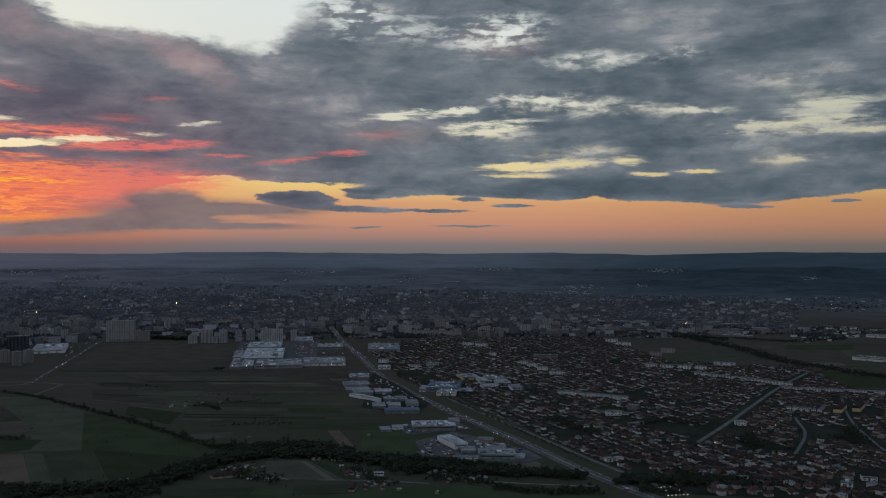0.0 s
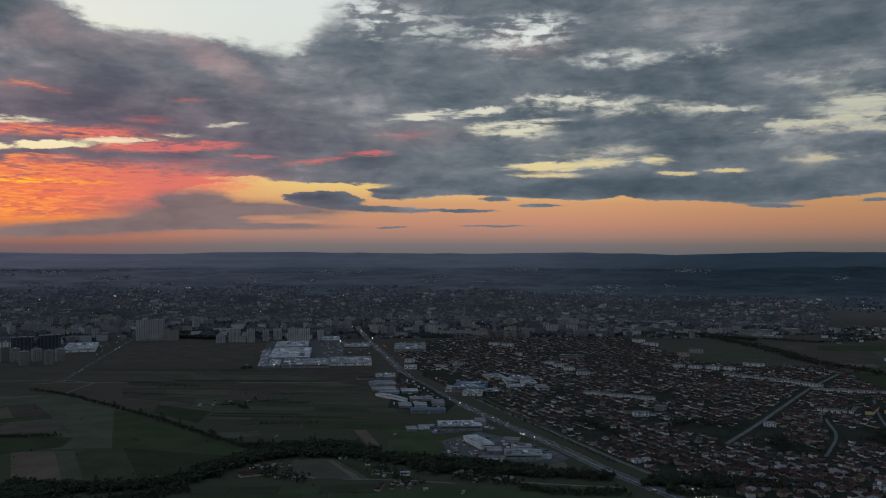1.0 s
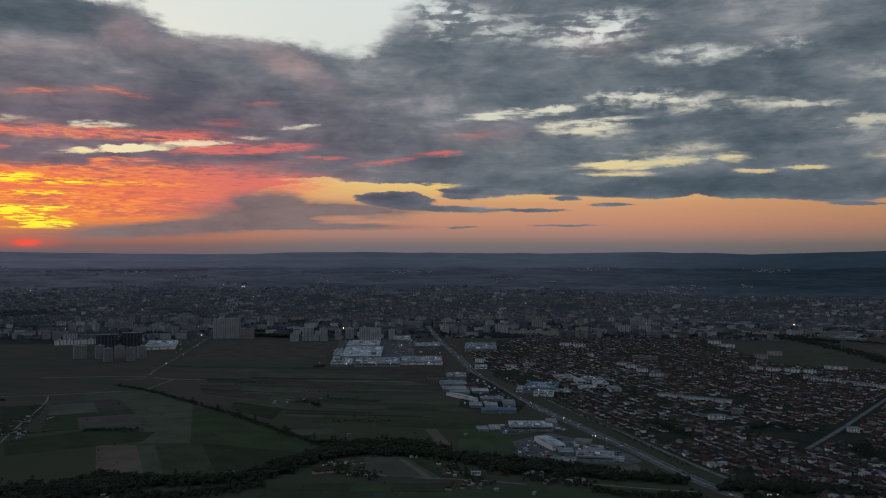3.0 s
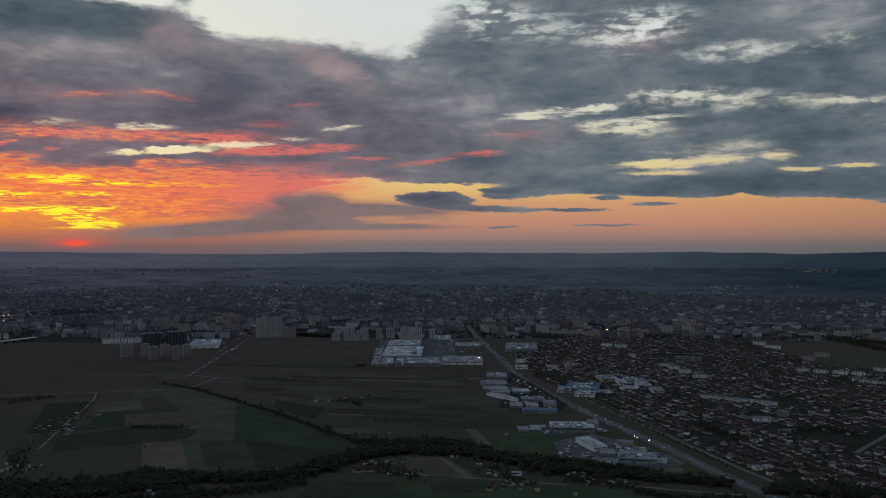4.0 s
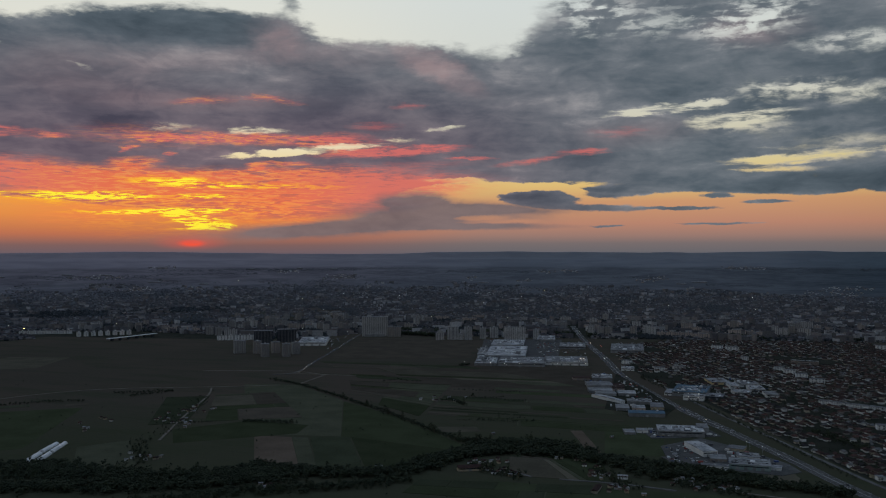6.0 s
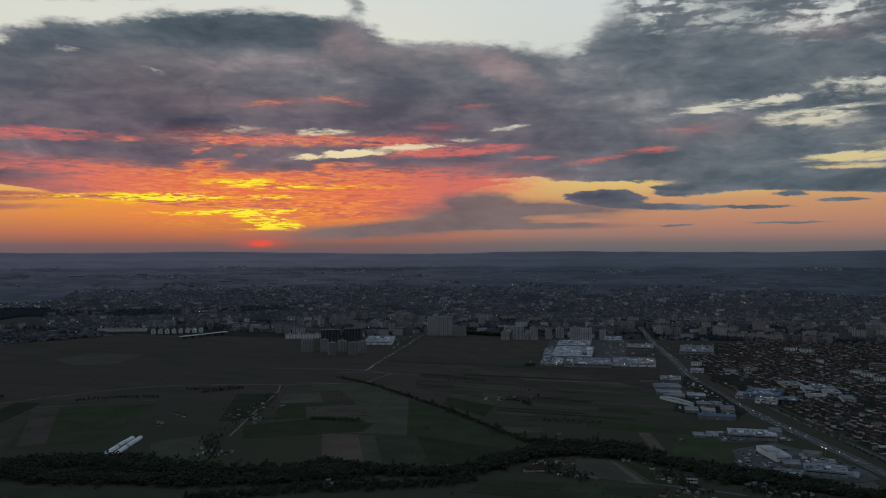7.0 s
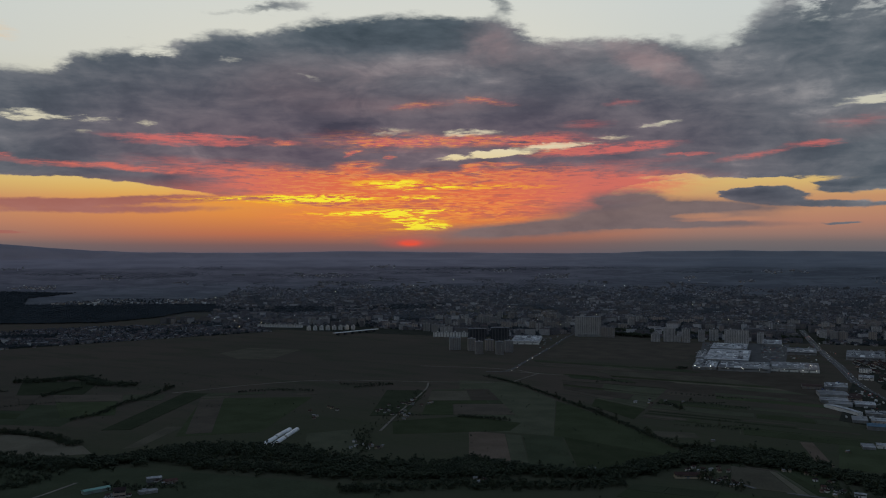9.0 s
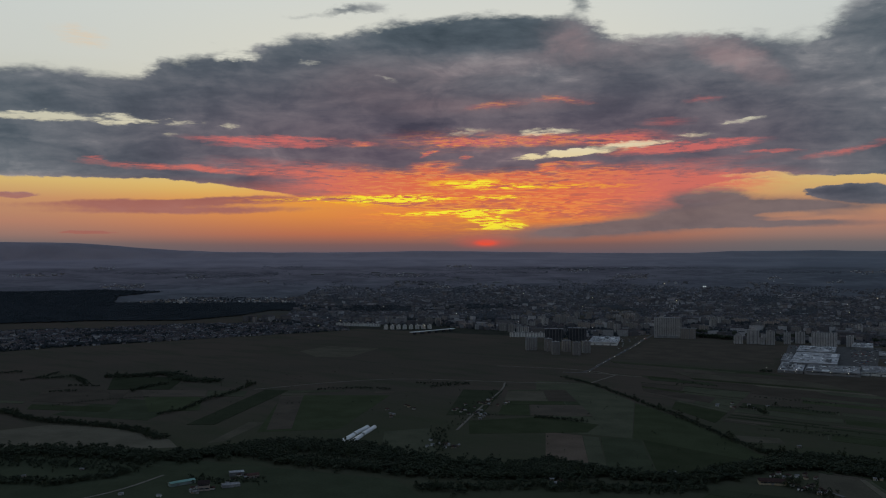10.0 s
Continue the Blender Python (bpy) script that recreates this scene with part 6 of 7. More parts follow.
# long low works halls behind the blocks
for a0, a1, n, h in (((502, 3480), (980, 3400), 9, 5.5), ((837, 3500), (1079, 3460), 5, 6.0), ((862, 3322), (1219, 3307), 7, 6.5), ((929, 2875), (989, 2840), 2, 6.0), ((1020, 3080), (1180, 3050), 3, 7.0)):
    for i in range(n):
        q = np.array(a0, float) + (np.array(a1, float) - np.array(a0, float)) * (i + rng.uniform(0.1, 0.9)) / n + np.array((0.0, rng.uniform(-40, 40)))
        shed("works_hall", (round(float(q[0])), round(float(q[1]))), rng.uniform(45, 95), rng.uniform(18, 30), h, math.degrees(-math.atan2(q[0], q[1])) + rng.uniform(-9, 9), CLADDING, rng.choice((PALE_ROOF, GREY_ROOF)), "long low works hall with a pale roof", 0, "works hall", 0, 1, 0)

# small huts of the allotments and the hamlets
hut = thing("hut", (0, 0), 0, "small garden hut with a pitched roof", "hut", "garden huts")
a = Acc()
a.box(0, 0, -0.2, 5, 4, 2.6)
part("wall_shell", a, WALL, hut)
a = Acc()
a.roof(0, 0, 2.4, 5.6, 4.6, 1.5)
part("roof", a, TILE_ROOF, hut)
a = Acc()
a.box(-0.8, -2.03, 0, 0.9, 0.1, 1.9)
part("door", a, BARK, hut)
cabin = thing("cabin", (0, 0), 0, "small white cabin with a pale roof", "cabin", "white cabins")
a = Acc()
a.box(0, 0, -0.2, 5, 3.6, 2.7)
part("wall_shell", a, WALL, cabin)
a = Acc()
a.roof(0, 0, 2.5, 5.5, 4.1, 0.9)
part("roof", a, PALE_ROOF, cabin)
a = Acc()
a.box(0.8, -1.83, 0, 0.9, 0.1, 1.9)
part("door", a, GLASS, cabin)
first = {id(hut): True, id(cabin): True}


def put(ob, x, y, turn):
    m = pose(x, y, 0, 0, 0, turn)
    if first.pop(id(ob), False):
        ob.matrix_basis = m
        return ob
    return copy_thing(ob, m)


for c, n, spread, white in (((-778, 1201), 9, 26, 0.4), ((-826, 1231), 8, 26, 0.3), ((-812, 1328), 7, 28, 0.5), ((-700, 977), 5, 14, 0.6), ((-683, 989), 6, 12, 0.5), ((-882, 1130), 3, 12, 0.3), ((-819, 1302), 6, 14, 0.2), ((-908, 1194), 4, 28, 0.4),
                            ((-98, 1055), 9, 16, 0.6)) + (((-81, 1009), 8, 14, 0.5), ((-251, 1086), 10, 20, 0.35), ((-221, 1048), 12, 20, 0.25), ((-124, 1097), 5, 16, 0.3), ((-9, 1061), 6, 16, 0.8), ((12, 1040), 9, 18, 0.5), ((42, 1036), 6, 16, 0.5), ((-419, 1516), 6, 24, 0.7),
                            ((-791, 639), 9, 20, 0.5), ((-787, 665), 6, 14, 0.4), ((-474, 901), 7, 16, 0.6), ((-947, 747), 4, 16, 0.5), ((-37, 1306), 5, 18, 0.8), ((-164, 1126), 2, 8, 0.9), ((-996, 686), 2, 8, 0.8), ((-793, 721), 4, 14, 0.3)):
    for _ in range(n):
        put(cabin if rng.random() < white else hut, c[0] + rng.gauss(0, spread * 0.6), c[1] + rng.gauss(0, spread * 0.8), rng.uniform(0, 180))
for g in ((-109, 1276), (-49, 983), (-6, 972), (-68, 1004), (-14, 1067), (-474, 1509), (-281, 1255), (-699, 905), (-704, 979), (-475, 1517), (-846, 582), (-982, 621), (-1010, 562), (-161, 1129)):
    put(cabin, g[0], g[1], rng.uniform(0, 90))

# ---- trees ----
def tree_prototype(height, spread, seed, label, clumps=34):
    r = random.Random(seed)
    ob = thing("tree", (0, 0), 0, label, "tree", "trees of the country")
    a = Acc()
    a.tube(0, 0, -0.3, height * 0.5, 0.28, 0.14)
    for i in range(5):
        q, z = i * 1.26 + r.random(), height * r.uniform(0.25, 0.45)
        x, y = math.cos(q) * spread * 0.55, math.sin(q) * spread * 0.55
        a.solid([(0.12, 0, z), (-0.06, 0.1, z), (-0.06, -0.1, z), (x, y, z + height * 0.2)], [(0, 1, 3), (1, 2, 3), (2, 0, 3)])
    part("trunk", a, BARK, ob)
    a = Acc()
    for _ in range(clumps):
        q, k = r.uniform(0, 6.28), r.random() ** 0.6
        z = r.uniform(0.18, 0.95)
        w = spread * math.sin(math.pi * min(0.97, z * 0.9 + 0.12)) ** 0.7
        s = r.uniform(0.16, 0.30) * spread
        a.clump(math.cos(q) * k * w, math.sin(q) * k * w, z * height, s, s * 0.75, r)
    for _ in range(clumps * 6):
        q, z = r.uniform(0, 6.28), r.uniform(0.15, 1.0)
        w = spread * math.sin(math.pi * min(0.97, z * 0.9 + 0.12)) ** 0.7 * r.uniform(0.75, 1.18)
        x, y, h = math.cos(q) * w, math.sin(q) * w, z * height
        e = [r.uniform(-0.5, 0.5) for _ in range(6)]
        a.face([(x, y, h), (x + e[0], y + e[1], h + 0.4), (x + e[2], y + e[3], h + e[4])])
    leaves = a.mesh("crown", FOLIAGE)
    leaves.polygons.foreach_set("use_smooth", [True] * len(leaves.polygons))
    part("crown", leaves, None, ob)
    return ob


TREES = [tree_prototype(11, 4.2, 1, "broad dark green tree"), tree_prototype(14, 4.6, 2, "tall dark green tree"), tree_prototype(8, 3.4, 3, "small rounded dark green tree"), tree_prototype(15, 2.4, 4, "slender dark green poplar tree"), tree_prototype(5, 2.8, 5, "low dark green bush", 18)]
for q in TREES:
    first[id(q)] = True
woods, forest = Acc(), Acc()


def loose_tree(acc, x, y, z, h, w, n=5):
    acc.tube(x, y, z - 1, z + h * 0.4, 0.3, 0.15, 4)
    for _ in range(n):
        q, k = rng.uniform(0, 6.28), rng.uniform(0, 0.6)
        s = w * rng.uniform(0.30, 0.52)
        acc.clump(x + math.cos(q) * k * w * 1.3, y + math.sin(q) * k * w * 1.3, z + h * rng.uniform(0.35, 0.9), s, s * 0.75, rng)


def belt(line, width, step, h, single=0.0, anywhere=False):
    """A strip of wood along a line; a share of the trees stand as single things."""
    for x, y, a in along(line, step * 0.85):
        for _ in range(max(1, round(1.15 * width / step))):
            o = rng.gauss(0, width * 0.33)
            px_, py_ = x - math.sin(a) * o + rng.uniform(-2, 2), y + math.cos(a) * o + rng.uniform(-2, 2)
            if not anywhere and not free(px_, py_, -4):
                continue
            if rng.random() < single * 0.6:
                put(TREES[rng.choices(range(5), (4, 4, 3, 0.6, 1))[0]], px_, py_, rng.uniform(0, 360))
            else:
                loose_tree(woods, px_, py_, ground_z(px_, py_), h * rng.uniform(0.55, 0.95), h * rng.uniform(0.34, 0.55), 8)


belt([(-534, 970), (-431, 967), (-356, 986), (-322, 1021), (-308, 1066), (-279, 1115), (-243, 1153), (-190, 1148), (-121, 1136), (-59, 1095), (-16, 1061)], 30, 5.5, 12, 0.042)
belt([(-330, 1047), (-302, 1094), (-274, 1156), (-243, 1190), (-189, 1191), (-123, 1155)], 26, 5, 12, 0.063)
belt([(-314, 1192), (-267, 1190), (-208, 1208), (-152, 1202)], 14, 5, 10, 0.084)
belt([(-16, 1084), (46, 1057), (122, 1052), (188, 1037), (216, 1012)], 22, 5, 11, 0.050)
belt([(-106, 1136), (-24, 1119), (48, 1096), (96, 1068)], 16, 5, 10, 0.042)
belt([(63, 991), (113, 973), (177, 978)], 14, 6, 9, 0.084)
belt([(-854, 1668), (-765, 1617), (-617, 1490), (-472, 1355), (-393, 1272), (-314, 1192)], 9, 4.5, 6, 0.050)
belt([(208, 1002), (268, 1033), (321, 1028), (359, 1004)], 22, 6, 10, 0.084)
belt([(-1164, 570), (-1128, 642), (-1034, 683), (-936, 716), (-900, 779), (-887, 849), (-835, 884), (-726, 899), (-640, 884), (-571, 907), (-508, 937), (-476, 980)], 44, 5, 11, 0.025)
belt([(-1054, 516), (-958, 559), (-933, 594), (-921, 646)], 20, 6, 9, 0.042)
belt([(-881, 812), (-792, 797), (-702, 824), (-616, 850), (-530, 893), (-452, 947)], 30, 5, 11, 0.034)
belt([(-260, 1067), (-223, 1027), (-189, 1023)], 26, 7, 6, 0.1)
belt([(-115, 1082), (-83, 1034), (-61, 999)], 24, 7, 6, 0.1)
belt([(-16, 1043), (32, 1025), (65, 1015)], 20, 6, 7, 0.05)
belt([(-838, 665), (-790, 683), (-761, 719)], 24, 7, 6, 0.05)
belt([(-900, 799), (-861, 867), (-786, 877), (-706, 886)], 60, 6, 9, 0.02)
belt([(-1118, 590), (-1018, 624), (-923, 672)], 44, 8, 7, 0.03)
belt([(203, 1012), (253, 1028), (296, 1013)], 20, 5, 9, 0.08, True)
belt([(180, 1402), (213, 1322), (233, 1289)], 20, 6, 7, 0.05, True)
belt([(673, 1725), (730, 1625), (804, 1583)], 10, 7, 6, 0)
belt([(-104, 1908), (-26, 1712), (73, 1444), (144, 1242), (188, 1121)], 6, 7, 5, 0.05, True)
belt([(-586, 786), (-537, 829), (-487, 871), (-394, 913), (-319, 976)], 26, 6, 9, 0.063)
belt([(-1465, 774), (-1336, 761), (-1240, 788), (-1136, 807), (-1047, 791)], 16, 5, 8, 0.042)
belt([(-1212, 904), (-1215, 964), (-1259, 1037), (-1273, 1102), (-1334, 1230)], 9, 5, 7, 0.063)
belt([(-1671, 1117), (-1620, 1151), (-1603, 1226), (-1482, 1176), (-1416, 1211)], 34, 6, 9, 0.013)
belt([(-1458, 1024), (-1482, 1093), (-1479, 1131)], 10, 6, 8, 0.042)
belt([(-1761, 1015), (-1732, 1075), (-1605, 1027)], 14, 7, 8, 0.042)
belt([(-1917, 1012), (-1893, 1051)], 12, 7, 8, 0)
belt([(-1059, 1330), (-1114, 1309), (-1178, 1248)], 10, 7, 6, 0)
belt([(-1057, 1419), (-971, 1478), (-1011, 1396)], 12, 6, 6, 0)
belt([(-682, 1238), (-635, 1247), (-605, 1246)], 8, 5, 6, 0.042)
belt([(-778, 1201), (-727, 1225)], 6, 5, 5, 0.042)
belt([(-878, 1437), (-837, 1311), (-794, 1191), (-754, 1100)], 36, 13, 3.6, 0.03)
belt([(-752, 1081), (-728, 1025), (-667, 959)], 24, 9, 6, 0.03)
belt([(-962, 2852), (-896, 2834), (-828, 2817)], 40, 7, 13, 0)
belt([(-525, 1991), (-500, 2021)], 14, 6, 8, 0)
belt([(-1771, 979), (-1777, 1024), (-1823, 1098)], 10, 6, 6, 0)
belt([(-1581, 932), (-1552, 968)], 8, 6, 6, 0)
belt([(-1431, 849), (-1427, 908), (-1374, 1003)], 8, 7, 5, 0)
belt([(-1623, 997), (-1572, 1031)], 9, 6, 6, 0)
belt([(-688, 1246), (-620, 1257)], 10, 5, 5, 0)
belt([(-396, 1545), (-331, 1583)], 7, 6, 4, 0)
belt([(-360, 1340), (-314, 1352), (-259, 1390)], 7, 6, 4, 0)
belt([(-436, 1517), (-402, 1515)], 8, 6, 5, 0)
belt([(-442, 1636), (-389, 1637), (-303, 1638)], 6, 8, 5, 0)
belt([(-393, 1568), (-315, 1540), (-287, 1552)], 5, 7, 5, 0.042)
belt([(-331, 1357), (-276, 1349), (-235, 1368)], 5, 6, 5, 0.042)
belt([(-422, 1527), (-379, 1473)], 8, 6, 6, 0.042)
belt([(-615, 1700), (-597, 1744), (-542, 1716)], 8, 8, 5, 0)
belt([(-934, 2702), (-783, 2671)], 34, 8, 16, 0)
belt([(-842, 2778), (-494, 2867), (-299, 2795)], 30, 9, 15, 0)
belt([(480, 2859), (706, 2947), (896, 2705)], 34, 9, 13, 0)
belt([(127, 2928), (233, 2812)], 26, 9, 13, 0)
belt([(760, 2830), (789, 2810), (846, 2484), (855, 2191), (932, 1963), (1010, 1850)], 44, 8, 9, 0)
belt([(932, 2759), (1072, 2658), (1262, 2770)], 24, 9, 9, 0)
belt([(540, 2880), (683, 2920), (706, 2824)], 60, 10, 12, 0)
belt([(581, 1275), (595, 1219), (627, 1337)], 20, 6, 8, 0.042, True)
belt([(425, 1235), (455, 1273), (437, 1199)], 16, 6, 9, 0.042, True)
belt([(301, 1367), (363, 1400), (405, 1355)], 16, 6, 8, 0.1, True)
belt([(216, 1039), (265, 1020), (328, 1013)], 16, 5, 9, 0.03, True)
belt([(283, 1062), (318, 1043), (369, 1000)], 10, 6, 8, 0.03, True)
belt([(224, 985), (270, 969)], 14, 5, 9, 0.03, True)
belt([(433, 1194), (448, 1175), (479, 1196)], 14, 6, 8, 0.03, True)
belt([(342, 1057), (402, 1021), (468, 995)], 7, 7, 7, 0.03, True)
for x, y in scatter(HOUSE_ZONE, 11.0, rng):
    if free(x, y, 0) and rng.random() < (0.98 if math.hypot(x, y) < 1250 else 0.62) * (1.25 if noise.noise((x * 0.012, y * 0.012, 0)) > 0.05 else 0.7):
        if math.hypot(x, y) < 1000 and rng.random() < 0.10:
            put(TREES[rng.choice((0, 2, 2, 4))], x, y, rng.uniform(0, 360))
        else:
            loose_tree(woods, x, y, 0, rng.uniform(4, 9), rng.uniform(1.9, 3.2), 4)
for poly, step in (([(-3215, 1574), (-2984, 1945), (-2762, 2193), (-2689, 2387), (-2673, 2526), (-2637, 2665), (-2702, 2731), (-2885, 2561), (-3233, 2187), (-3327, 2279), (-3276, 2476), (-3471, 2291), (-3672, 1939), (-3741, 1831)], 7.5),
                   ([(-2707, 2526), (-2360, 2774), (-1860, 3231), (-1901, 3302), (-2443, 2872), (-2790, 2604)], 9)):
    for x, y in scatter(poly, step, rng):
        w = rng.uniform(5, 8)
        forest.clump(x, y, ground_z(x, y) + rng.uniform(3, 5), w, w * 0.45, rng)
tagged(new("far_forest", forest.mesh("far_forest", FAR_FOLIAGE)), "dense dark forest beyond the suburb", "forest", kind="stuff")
for _ in range(160):
    g = (rng.uniform(-1500, -100), rng.uniform(900, 1500))
    if free(*g, 10):
        loose_tree(woods, *g, 0, rng.uniform(2.5, 5), rng.uniform(1.5, 3), 3)
wood_mesh = woods.mesh("woodland", WOOD_FOLIAGE)
wood_mesh.polygons.foreach_set("use_smooth", [True] * len(wood_mesh.polygons))
tagged(new("woodland", wood_mesh), "dark green belts of trees and hedges", "trees", kind="stuff")

# ---- cars ----
def car_prototype(van=False, plain=False, lamp=None):
    ob = thing("van" if van else "car", (0, 0), 0, "pale delivery van on the road" if van else "small car on the road", "van" if van else "car", "cars on the roads")
    L, W, Hh = (5.6, 2.0, 1.5) if van else (4.3, 1.75, 0.85)
    a = Acc()
    a.box(0, 0, 0.35, L, W, Hh)
    part("body", a, CAR_PAINT, ob)
    a = Acc()
    if van:
        a.box(-0.3, 0, 1.85, L - 0.8, W - 0.1, 0.6)
    else:
        a.roof(-0.2, 0, 1.2, 2.6, 1.6, 0.55, 0, 0.7, 0, 0.3)
    part("cabin", a, CAR_PAINT if van else GLASS, ob)
    if plain:
        for s in (-0.6, 0.6) if lamp else ():
            a = Acc()
            a.box(-L / 2 - 0.06, s, 0.65, 0.12, 0.4, 0.3)
            part("headlight" if lamp is HEADLIGHT else "taillight", a, lamp, ob, "lit car lamp")
        return ob
    w = Acc()
    for s in (0, 1):
        w.solid([(math.cos(q) * 0.33, s * 0.22 - 0.11, math.sin(q) * 0.33) for q in (i * math.pi / 4 for i in range(8))], [tuple(range(8))[:: 1 if s == 0 else -1]])
    i0 = 0
    for i in range(8):
        w.f.append((i, (i + 1) % 8, 8 + (i + 1) % 8, 8 + i))
        w.m.append(0)
    w = w.mesh("wheel", TYRE)
    for x in (-L * 0.31, L * 0.31):
        for y in (-W / 2, W / 2):
            part("wheel", w, None, ob).location = (x, y, 0.33)
    return ob


car, van, parked, coming, going = car_prototype(), car_prototype(True), car_prototype(False, True), car_prototype(False, True, HEADLIGHT), car_prototype(False, True, TAILLIGHT)
for q in (car, van, parked, coming, going):
    first[id(q)] = True


def set_car(x, y, turn, z=0.12, lit=False):
    if lit:
        # the lamps shine along -x: towards the town or away from it
        o = put(coming if math.cos(radians(turn) - math.atan2(y, x)) > 0 else going, x, y, turn)
    else:
        o = put(parked if math.hypot(x, y) > 1100 else van if rng.random() < 0.12 else car, x, y, turn)
    o.location.z = z


x, y, a = along(HIGHWAY_S[2:], 34)[4]
put(van, x - math.sin(a) * 7.5, y + math.cos(a) * 7.5, math.degrees(a) + 180).location.z = 0.37
for x, y, a in along(HIGHWAY_S[2:], 34):
    for lane in (-7.5, -3.0, 3.0, 7.5):
        if rng.random() < (0.22 if math.hypot(x, y) < 1300 else 0.45):
            s = rng.uniform(-12, 12)
            set_car(x - math.sin(a) * lane + math.cos(a) * s, y + math.cos(a) * lane + math.sin(a) * s, math.degrees(a) + (180 if lane > 0 else 0), 0.37, math.hypot(x, y) > 1400 and rng.random() < 0.5)
for x, y, a in along([(-849, 1784), (-894, 1973), (-942, 2206), (-1025, 2563)], 14):
    if rng.random() < 0.75:
        lane = rng.choice((-2.5, 2.5))
        set_car(x - math.sin(a) * lane, y + math.cos(a) * lane, math.degrees(a) + (180 if lane > 0 else 0), 0.4, True)
for poly, n, turn in (([(-450, 2613), (-381, 2632), (-338, 2270), (-363, 2151)], 70, 20), ([(-603, 2608), (-586, 2609), (-483, 2061), (-501, 2061)], 24, 20), ([(-68, 1339), (6, 1362), (15, 1328), (-49, 1293)], 26, 40), ([(-31, 1232), (-7, 1266), (6, 1204), (-22, 1190)], 16, 60), ([(-955, 2136), (-974, 2279), (-1058, 2595), (-1084, 2499)], 24, 30)):
    pts = scatter(poly, 8, rng, 0.2)
    rng.shuffle(pts)
    for x, y in pts[:n]:
        set_car(x, y, turn + rng.choice((0, 180)) + rng.uniform(-4, 4), 0.25)

# ---- yard clutter ----
container = thing("container", (0, 0), 0, "steel shipping container in a works yard", "container", "containers in the yards")
a = Acc()
a.box(0, 0, 0, 6, 2.4, 2.6)
part("container_body", a, CAR_PAINT, container)
a = Acc()
a.box(3.03, 0, 0.1, 0.06, 2.2, 2.4)
part("door", a, STEEL, container)
lorry = thing("lorry", (0, 0), 0, "parked lorry with a pale box body", "lorry", "lorries in the yards")
a = Acc()
a.box(-1.2, 0, 1.0, 7.0, 2.5, 2.7)
part("box_body", a, WHITE_WALL, lorry)
a = Acc()
a.box(3.4, 0, 0.5, 1.9, 2.3, 2.4)
part("cab", a, CAR_PAINT, lorry)
a = Acc()
a.box(0.2, 0, 0.45, 8.0, 1.2, 0.5)
part("chassis", a, TYRE, lorry)
for x in (-3.4, -2.2, 3.2):
    a = Acc()
    a.box(x, 0, 0.0, 0.95, 2.4, 0.95)
    part("wheel_pair", a, TYRE, lorry)
stack = thing("stack", (0, 0), 0, "stack of pale building material", "stack", "stacks in the yards")
a = Acc()
a.box(0, 0, 0, 4.0, 2.0, 1.4)
a.box(0.4, 0.2, 1.4, 2.6, 1.6, 0.8)
part("pallet_load", a, CLADDING, stack)
for q in (container, lorry, stack):
    first[id(q)] = True
for poly, n in (([(-132, 1521), (-149, 1881), (-95, 1754), (-28, 1545), (-46, 1468)], 42), ([(-71, 1339), (15, 1381), (41, 1328), (-52, 1293)], 34), ([(-34, 1225), (14, 1286), (55, 1256), (117, 1178), (125, 1145), (-25, 1150)], 40),
                ([(-233, 1845), (-183, 1951), (-152, 1881), (-182, 1709)], 14), ([(72, 1938), (178, 1854), (151, 1687), (64, 1713)], 22), ([(-382, 2615), (-314, 2617), (-258, 2272), (-332, 2270)], 18), ([(-220, 2620), (-143, 2622), (-118, 2157), (-167, 2155)], 18)):
    pts = scatter(poly, 9, rng, 0.4)
    rng.shuffle(pts)
    for x, y in [q for q in pts if all(math.hypot(q[0] - cx, q[1] - cy) > cr * 0.62 for cx, cy, cr in HALLS)][:n]:
        o = put(rng.choice((container, container, lorry, stack, parked, parked, parked)), x, y, rng.choice((20, 110)) + rng.uniform(-12, 12))
        o.location.z = 0.2

# ---- lamps ----
def lamp_prototype(name, height, glow, label):
    ob = thing(name, (0, 0), 0, label, "street lamp", "street lamps")
    a = Acc()
    a.tube(0, 0, -0.2, height, 0.14, 0.08, 6)
    part("pole", a, STEEL, ob)
    a = Acc()
    a.box(0, 0, height + 0.2, 0.8, 0.8, 0.12)
    head = part("lamp_head", a, STEEL, ob)
    a = Acc()
    a.box(0, 0, height - 0.25, 0.7, 0.7, 0.45)
    part("bulb", a, glow, head, "lit lamp glass")
    first[id(ob)] = True
    return ob


white_lamp = lamp_prototype("street_lamp", 9.0, LAMP_WHITE, "lit white street lamp on a steel pole")
amber_lamp = lamp_prototype("amber_street_lamp", 9.0, LAMP_AMBER, "lit amber street lamp on a steel pole")
low_lamp = lamp_prototype("garden_lamp", 3.0, LAMP_LOW, "low lit lamp in a lot")
town_lamp = lamp_prototype("town_lamp", 12.0, LAMP_FAR_WHITE, "bright white town lamp on a steel pole")
amber_town_lamp = lamp_prototype("amber_town_lamp", 12.0, LAMP_FAR_AMBER, "bright amber town lamp on a steel pole")
# red lamp on an added pole, in place of tail lights at the junction
tail = lamp_prototype("signal_light", 4.0, LAMP_RED, "lit red lamp on a pole standing in for car tail lights")
for a0, a1, n in (((243, 988), (262, 993), 6), ((244, 974), (269, 979), 7), ((250, 957), (273, 961), 6)):
    for i in range(n):
        k = i / (n - 1)
        put(low_lamp, a0[0] + (a1[0] - a0[0]) * k, a0[1] + (a1[1] - a0[1]) * k, 0)
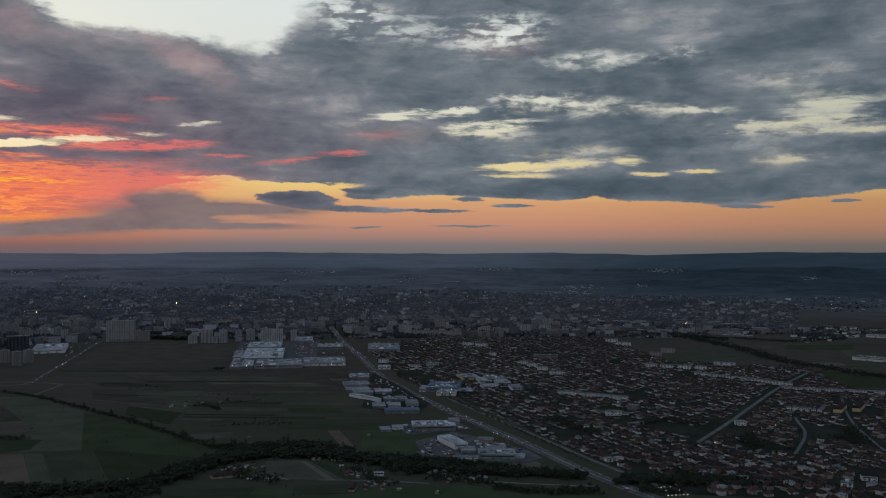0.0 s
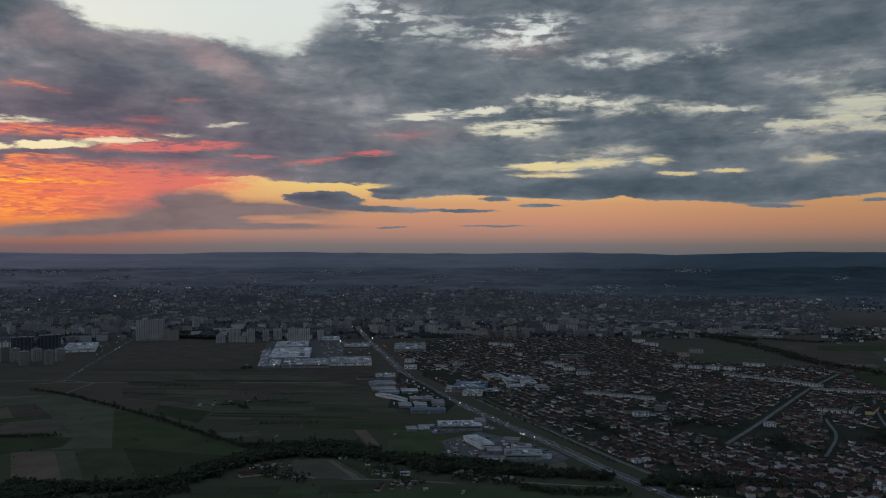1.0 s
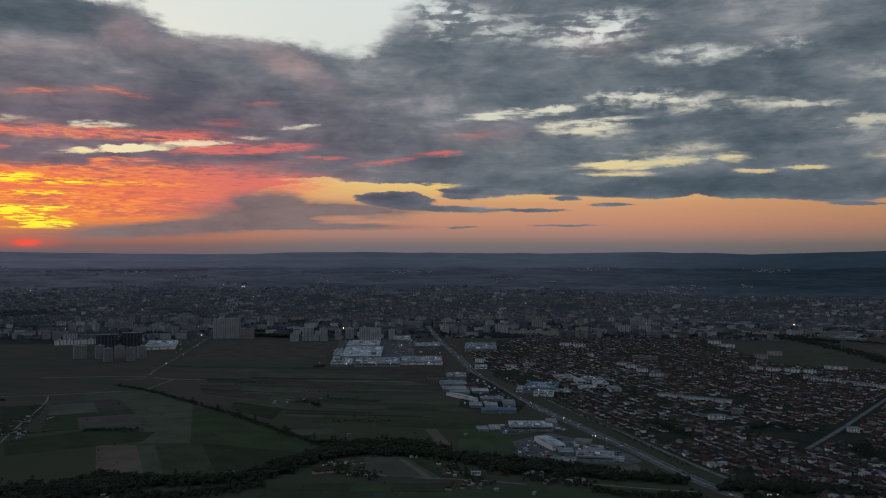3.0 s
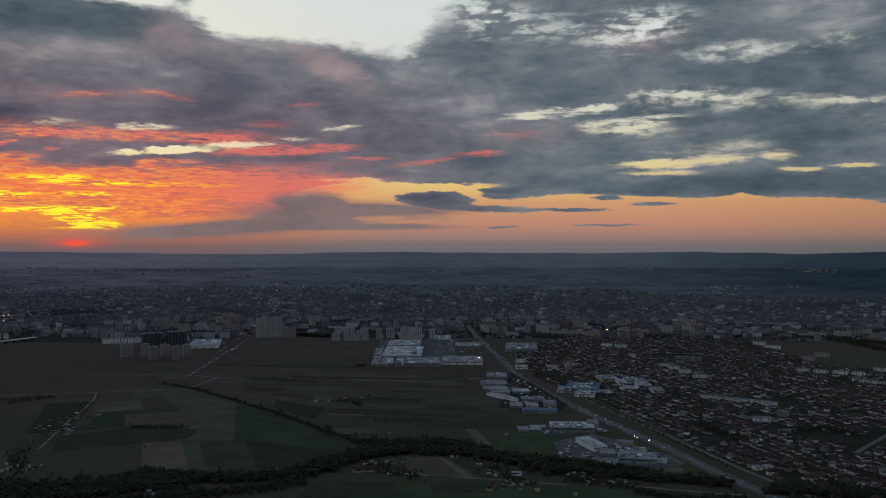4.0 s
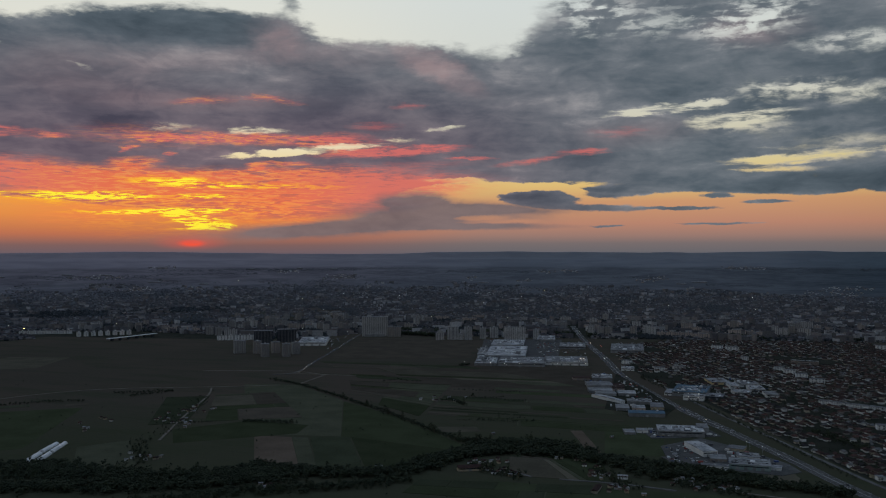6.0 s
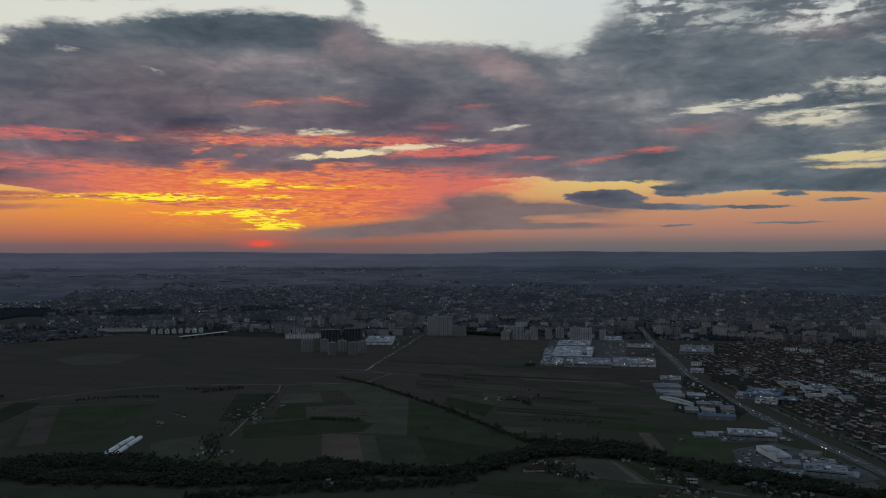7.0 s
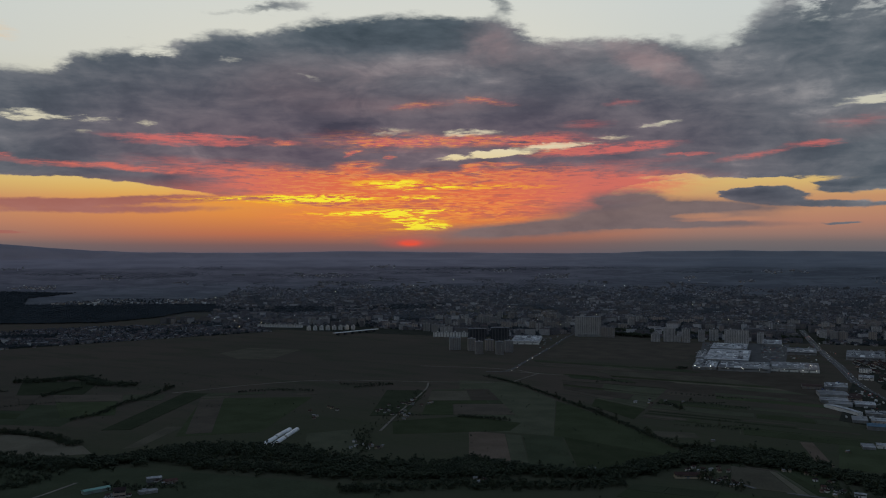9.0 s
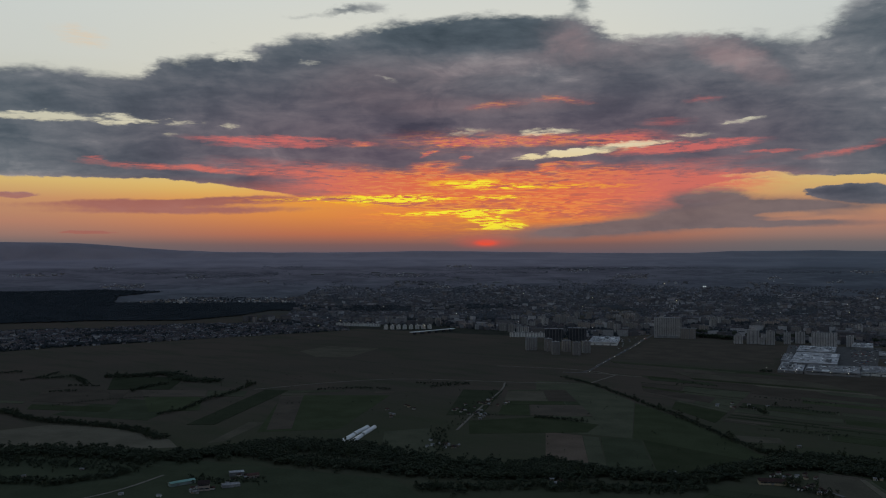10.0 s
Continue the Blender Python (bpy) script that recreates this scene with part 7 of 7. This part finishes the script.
for g in ((75, 1260), (94, 1234), (79, 1252), (378, 1198), (-209, 3572), (-867, 3683), (-1296, 3932), (-1284, 3935), (-1371, 3910), (-1056, 2611), (-1075, 2628), (111, 3931), (260, 3928), (583, 3346), (1260, 3432), (-1525, 3679), (-1383, 3919), (-375, 2519), (-202, 2155), (-294, 2618)):
    o = put(town_lamp if math.hypot(*g) > 2400 else white_lamp, g[0], g[1], 0)
    o.location.z = ground_z(*g)
for g in ((-493, 2427), (-247, 2109), (-257, 2120), (511, 1326), (-859, 3673), (-96, 3811), (-67, 3835), (-80, 3858), (-59, 3789), (-1616, 3336), (-1597, 3342), (-1574, 3349), (-1618, 3715), (-626, 3627), (-2151, 2958), (-2144, 2977), (-2083, 3020), (-2009, 3069), (-1725, 3337), (-1862, 3162)):
    o = put(amber_town_lamp if math.hypot(*g) > 2000 else amber_lamp, g[0], g[1], 0)
    o.location.z = ground_z(*g)
for x, y in scatter(TOWN_ZONE, 160, random.Random(11)):
    if rng.random() < 0.5:
        o = put(rng.choice((town_lamp, amber_town_lamp, amber_town_lamp)), x, y, 0)
        o.location.z = ground_z(x, y)
for g in ((-520, 2010), (-488, 2004), (-455, 2008), (-420, 2002), (-385, 2005), (-350, 2012), (-450, 2150), (-340, 2300), (-390, 2420), (-300, 2030), (-262, 2036), (-235, 2040)):
    put(white_lamp, g[0], g[1], 0)
for g in ((-360, 2871), (-355, 2892), (-244, 2477), (-238, 2463), (-252, 2492), (-197, 2224), (-174, 2069)):
    put(tail, g[0], g[1], 0)


# ---- far halls on the plain below the hills ----
def far_hall(place, w, label):
    z = ground_z(*place)
    ob = thing("far_hall", (place[0], place[1], z), math.degrees(-math.atan2(place[0], place[1])) + rng.uniform(-8, 8), label, "hall", "far pale halls")
    a = Acc()
    w *= 0.5
    a.box(0, 0, -6, w, 10, 9)
    part("wall_shell", a, FAR_WALL, ob)
    a = Acc()
    a.roof(0, 0, 3, w + 1, 11, 1.5)
    part("roof", a, PALE_ROOF, ob)


for g, w in (((-3037, 3226), 130), ((-2834, 3443), 90), ((-2689, 3540), 90), ((-2431, 3550), 110), ((-2218, 3631), 90), ((-2320, 3341), 90), ((-3458, 2780), 120), ((-2166, 3999), 60), ((-972, 4140), 90), ((-1043, 3763), 70), ((45, 4283), 140), ((-38, 4247), 90), ((619, 3554), 70), ((901, 3565), 90), ((998, 3538), 60), ((798, 3626), 80),
             ((1187, 3514), 60), ((1166, 3263), 50), ((952, 2874), 110), ((549, 3549), 90), ((-1953, 4123), 60), ((-1789, 4181), 70), ((763, 2060), 26), ((761, 2091), 30), ((772, 2030), 26), ((-1368, 3522), 90), ((-1616, 3413), 90), ((-784, 3593), 80), ((-713, 3534), 80)):
    far_hall(g, w, "long pale hall on the plain")
